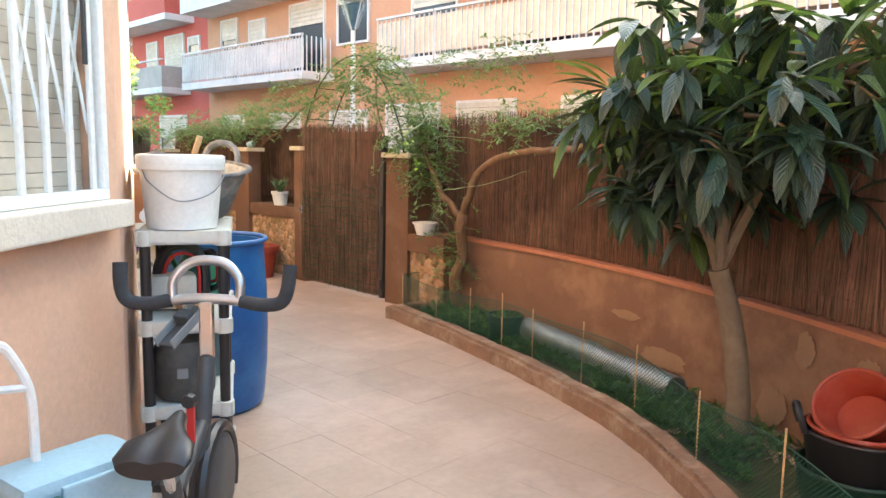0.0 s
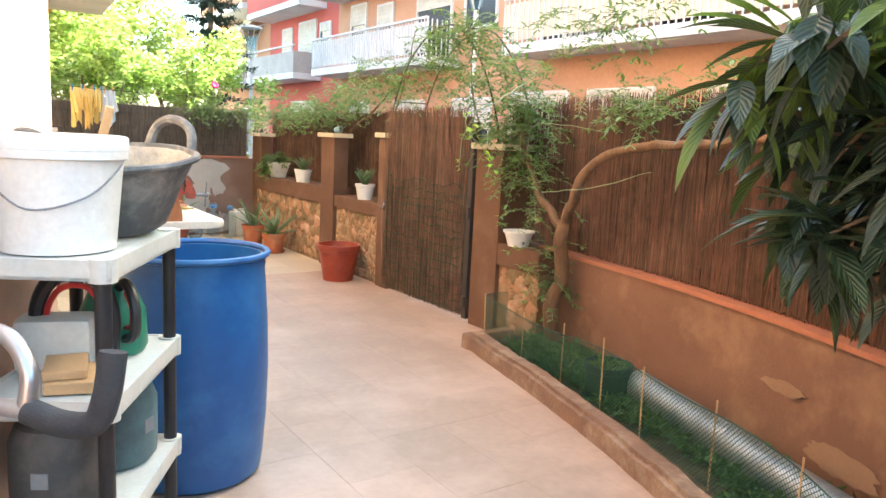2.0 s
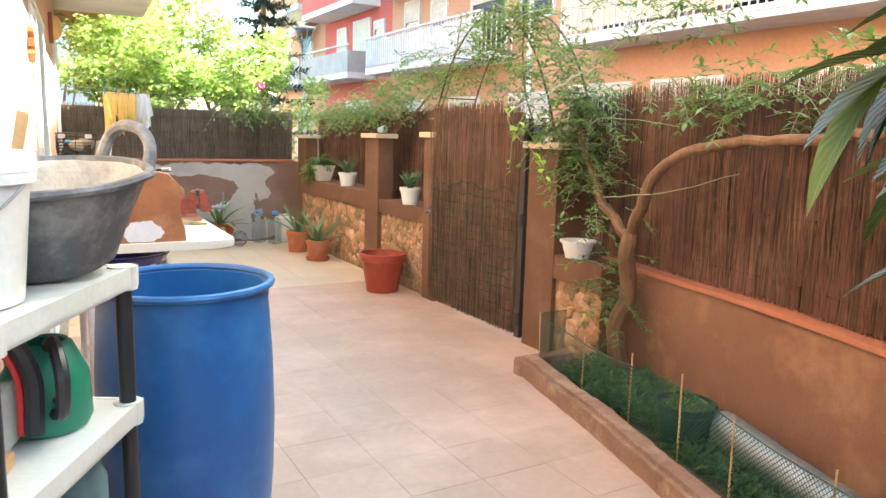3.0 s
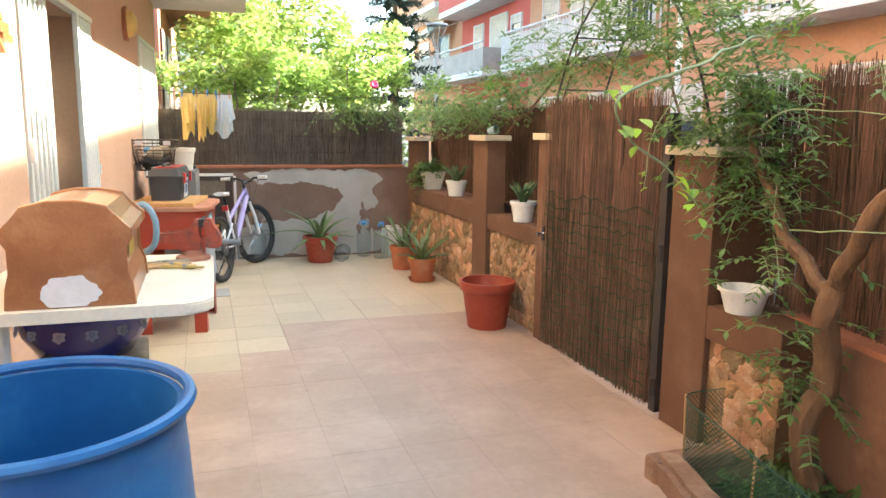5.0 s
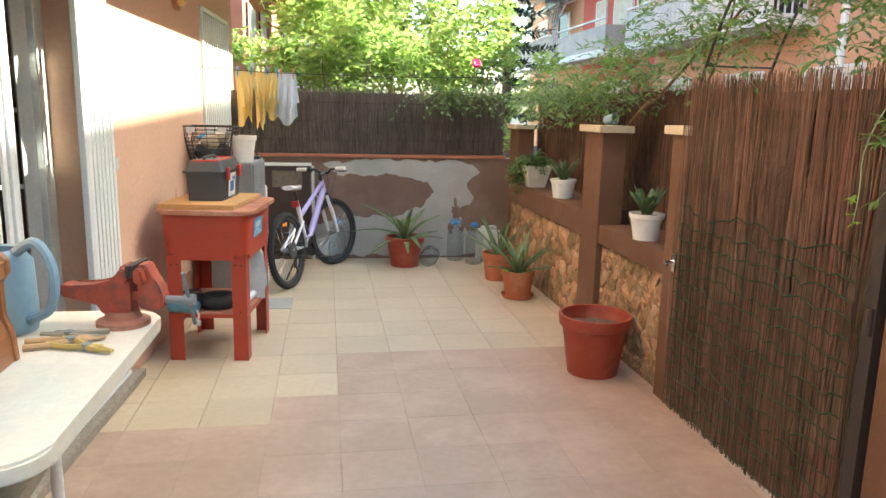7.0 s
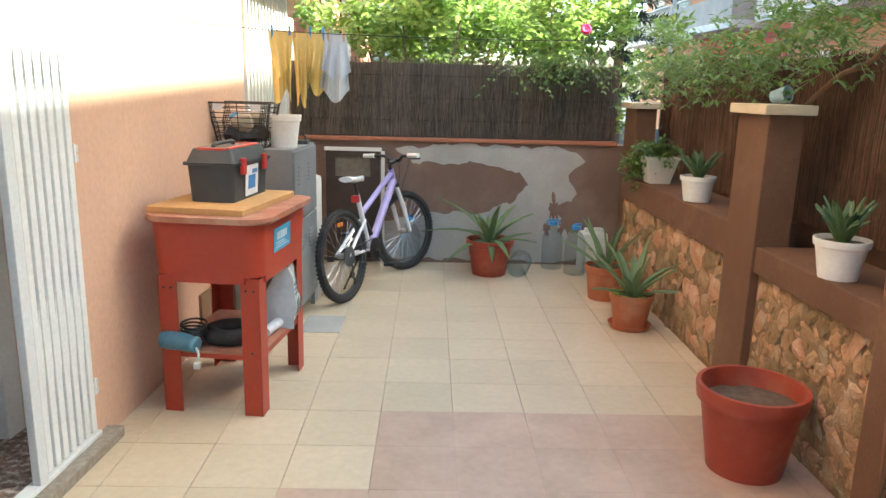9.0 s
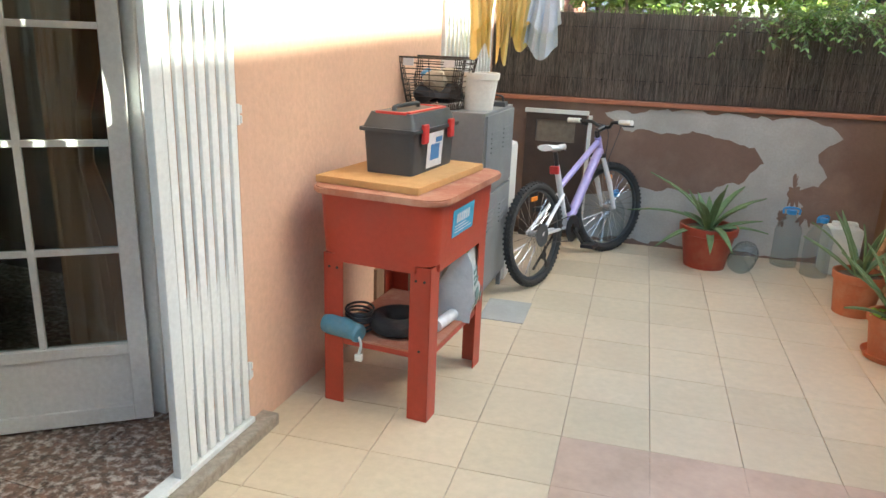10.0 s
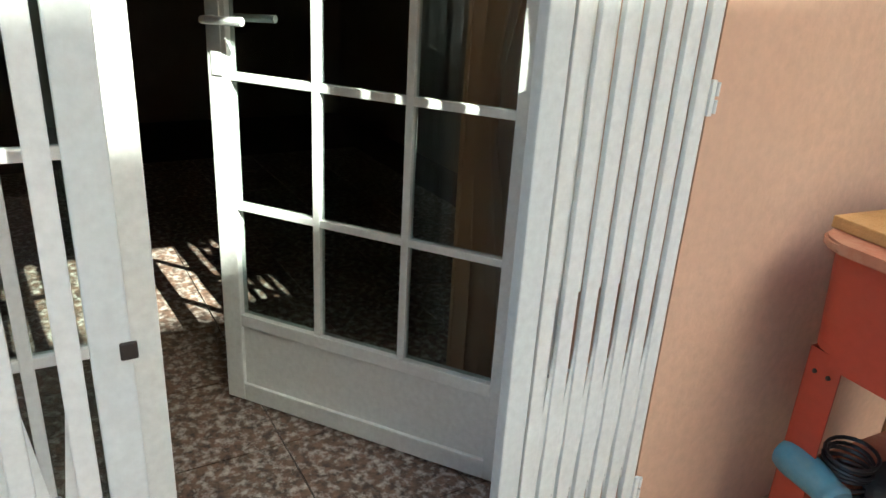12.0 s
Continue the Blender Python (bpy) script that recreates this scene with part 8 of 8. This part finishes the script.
# tubs stacked by the tree
def garden_tub(name, label, m, mat_, r0, r1, h, handles):
    t = thing(name, label, "tub", m)
    b = B()
    lathe(b, [(0, 0), (r0, 0), (r0 + 0.012, 0.012), (r0 + (r1 - r0) * 0.92, h * 0.92), (r1, h * 0.94), (r1 + 0.008, h * 0.97), (r1 + 0.006, h), (r1 - 0.006, h), (r1 - 0.016, h * 0.92), (r0 - 0.004, 0.02), (0, 0.015)], 40)
    part("body", b, mat_, t, "", True)
    for s_ in ((1, -1) if handles else ()):
        b = B()
        tube(b, curve_pts([(r1 * s_, -0.07, h - 0.012), ((r1 + 0.022) * s_, -0.06, h + 0.05), ((r1 + 0.026) * s_, 0, h + 0.082), ((r1 + 0.022) * s_, 0.06, h + 0.05), (r1 * s_, 0.07, h - 0.012)], 6), 0.014, 8)
        part("handle", b, mat_, t, "", True)
    if not handles:
        b = B()
        tube(b, [(r1 * math.cos(2 * math.pi * k / 40), r1 * math.sin(2 * math.pi * k / 40), h) for k in range(40)], 0.009, 8, True)
        part("rim", b, mat_, t, "rolled rim", True)
    return t


REDTUB = mat("red_tub_plastic", (0.31, 0.04, 0.022), (0.27, 0.035, 0.02), 6, 0.45, 0.05, dirt=(0.36, 0.12, 0.07), dirt_scale=7, dirt_amt=0.35)
garden_tub("garden_tub", "dark green plastic tub standing in the planter bed", pose(3.12, 0.77, 0.045), bpy.data.materials["dark_green_plastic"], 0.18, 0.21, 0.15, False)
garden_tub("rubber_tub", "black rubber garden tub stacked on a green tub", pose(3.12, 0.77, 0.135, 0, 0, 118), BLACKP, 0.15, 0.2, 0.22, True)
garden_tub("red_tub", "red plastic tub nested in the black tub", pose(3.12, 0.77, 0.235), REDTUB, 0.125, 0.175, 0.13, False)
garden_tub("red_tub", "red plastic tub lying tilted on the stack", pose(3.17, 0.755, 0.385, -26, -44, 20), REDTUB, 0.105, 0.15, 0.14, False)


# ---- pieces: floor tiles and rubble stones ----
PITCH, TX, TY = 0.3325, 2.69, 6.857
tm = {}
for nm, mm in (("cream", TILE), ("pink", PINK)):
    b = B()
    h = PITCH / 2 - (0.0012 if nm == "cream" else 0.0004)
    box(b, -h, h, -h, h, -0.012, 0.0, None)
    bmesh.ops.bevel(b, geom=[e for e in b.edges if e.verts[0].co.z > -0.001 and e.verts[1].co.z > -0.001], offset=0.0016 if nm == "cream" else 0.0006, segments=1, affect="EDGES")
    me = bpy.data.meshes.new("floor_tile_" + nm)
    b.to_mesh(me)
    b.free()
    me.materials.append(mm)
    tm[nm] = me
floor_ob = bpy.data.objects["floor_yard"]
kerb_x = sorted((y, x) for x, y in KB)


def kerb_at(y):
    for (y0, xa), (y1, xb) in zip(kerb_x, kerb_x[1:]):
        if y0 <= y <= y1:
            return xa + (xb - xa) * (y - y0) / max(1e-6, y1 - y0)
    return 4.45


def wall_at(y):
    return CX + (y - CY) * math.tan(radians(WANG)) if y > CY else (0.97 + (y - 2.56) * (CX - 0.97) / (CY - 2.56) if y > 2.56 else 0.97 + (y - 2.56) / math.tan(radians(41.5)))


near, rest = [], []
rt = random.Random(3)
for j in range(-32, 12):
    for i in range(-24, 7):
        x, y = TX + (i + 0.5) * PITCH, TY + (j + 0.5) * PITCH
        if x > min(max(kerb_at(y - 0.17), kerb_at(y + 0.17)) + 0.24, 4.62) or x < wall_at(y) - 0.12 or y > 10.5:
            continue
        cream = y > 7.52 or (x < TX and y > TY) or (x < TX - PITCH and y > TY - PITCH)
        (near if y > 2.6 and len(near) < 300 else rest).append((x, y, "cream" if cream else "pink"))
for x, y, c in near:
    o = new("floor_tile", tm[c])
    o.parent = floor_ob
    o.location = (x, y, rt.uniform(-0.0004, 0.0004))
    o.rotation_euler = (rt.gauss(0, 0.0009), rt.gauss(0, 0.0009), rt.gauss(0, 0.0009))
b = B()
h = PITCH / 2 - 0.0004
for x, y, c in rest:
    box(b, x - h, x + h, y - h, y + h, -0.012, rt.uniform(-0.0006, 0.0006))
o = part("floor_tiles", b, PINK, floor_ob, "pink floor tiles")
o["kind"] = "stuff"

# indoor granite tiles
room_ob = bpy.data.objects["floor_room"]
b = B()
box(b, -0.198, 0.198, -0.198, 0.198, -0.01, 0.006)
gm = bpy.data.meshes.new("granite_tile")
b.to_mesh(gm)
b.free()
gm.materials.append(GRANITE)
for i in range(2, 12):
    for j in range(0, 9):
        o = new("granite_tile", gm)
        o.parent = room_ob
        o.location = (0.2 + i * 0.401, T + 0.2 + j * 0.401, 0.0555)

# stones
sm = []
for k in range(7):
    rr = random.Random(100 + k)
    b = B()
    bmesh.ops.create_icosphere(b, subdivisions=2, radius=1.0)
    sx, sy, sz = rr.uniform(0.8, 1.2), 0.42, rr.uniform(0.75, 1.15)
    pl = [(rdir(rr), rr.uniform(0.42, 0.72)) for _ in range(9)]
    for v in b.verts:
        for n_, d_ in pl:
            ex = v.co.dot(n_) - d_
            if ex > 0:
                v.co -= n_ * ex
        v.co += noise.noise_vector(v.co * 2.2 + Vector((k * 7, 0, 0))) * 0.13
        v.co = Vector((v.co.x * sy, v.co.y * sx, v.co.z * sz))
    me = bpy.data.meshes.new("stone_%d" % k)
    b.to_mesh(me)
    b.free()
    me.materials.append(STONE)
    sm.append(me)
rs = random.Random(77)


def stones(parent, face_x, y0, y1, z0, z1, size):
    """Fills a wall face with stones that hardly touch."""
    placed = []
    tries = 0
    while tries < 5000:
        tries += 1
        s = size * (rs.uniform(0.75, 1.25) if tries < 700 else rs.uniform(0.35, 0.75))
        y, z = rs.uniform(y0 + s * 0.7, y1 - s * 0.7), rs.uniform(z0 + s * 0.6, z1 - s * 0.6)
        if all((y - a) ** 2 + (z - c) ** 2 > ((s + q) * 0.56) ** 2 for a, c, q in placed):
            placed.append((y, z, s))
    for y, z, s in placed:
        o = new("stone", rs.choice(sm))
        o.parent = parent
        o.location = (face_x + 0.012, y, z)
        o.rotation_euler = (rs.uniform(-3.1, 3.1), rs.gauss(0, 0.1), rs.gauss(0, 0.1))
        o.scale = (s * 0.75, s * 1.22, s * 1.22)


stones(led, GX + 0.034, 6.71, 7.65, 0.0, 0.655, 0.062)
stones(led, GX + 0.034, 7.99, 10.07, 0.0, 0.655, 0.085)
stones(ped, GX - 0.006, 4.38, 4.81, 0.0, 0.515, 0.062)
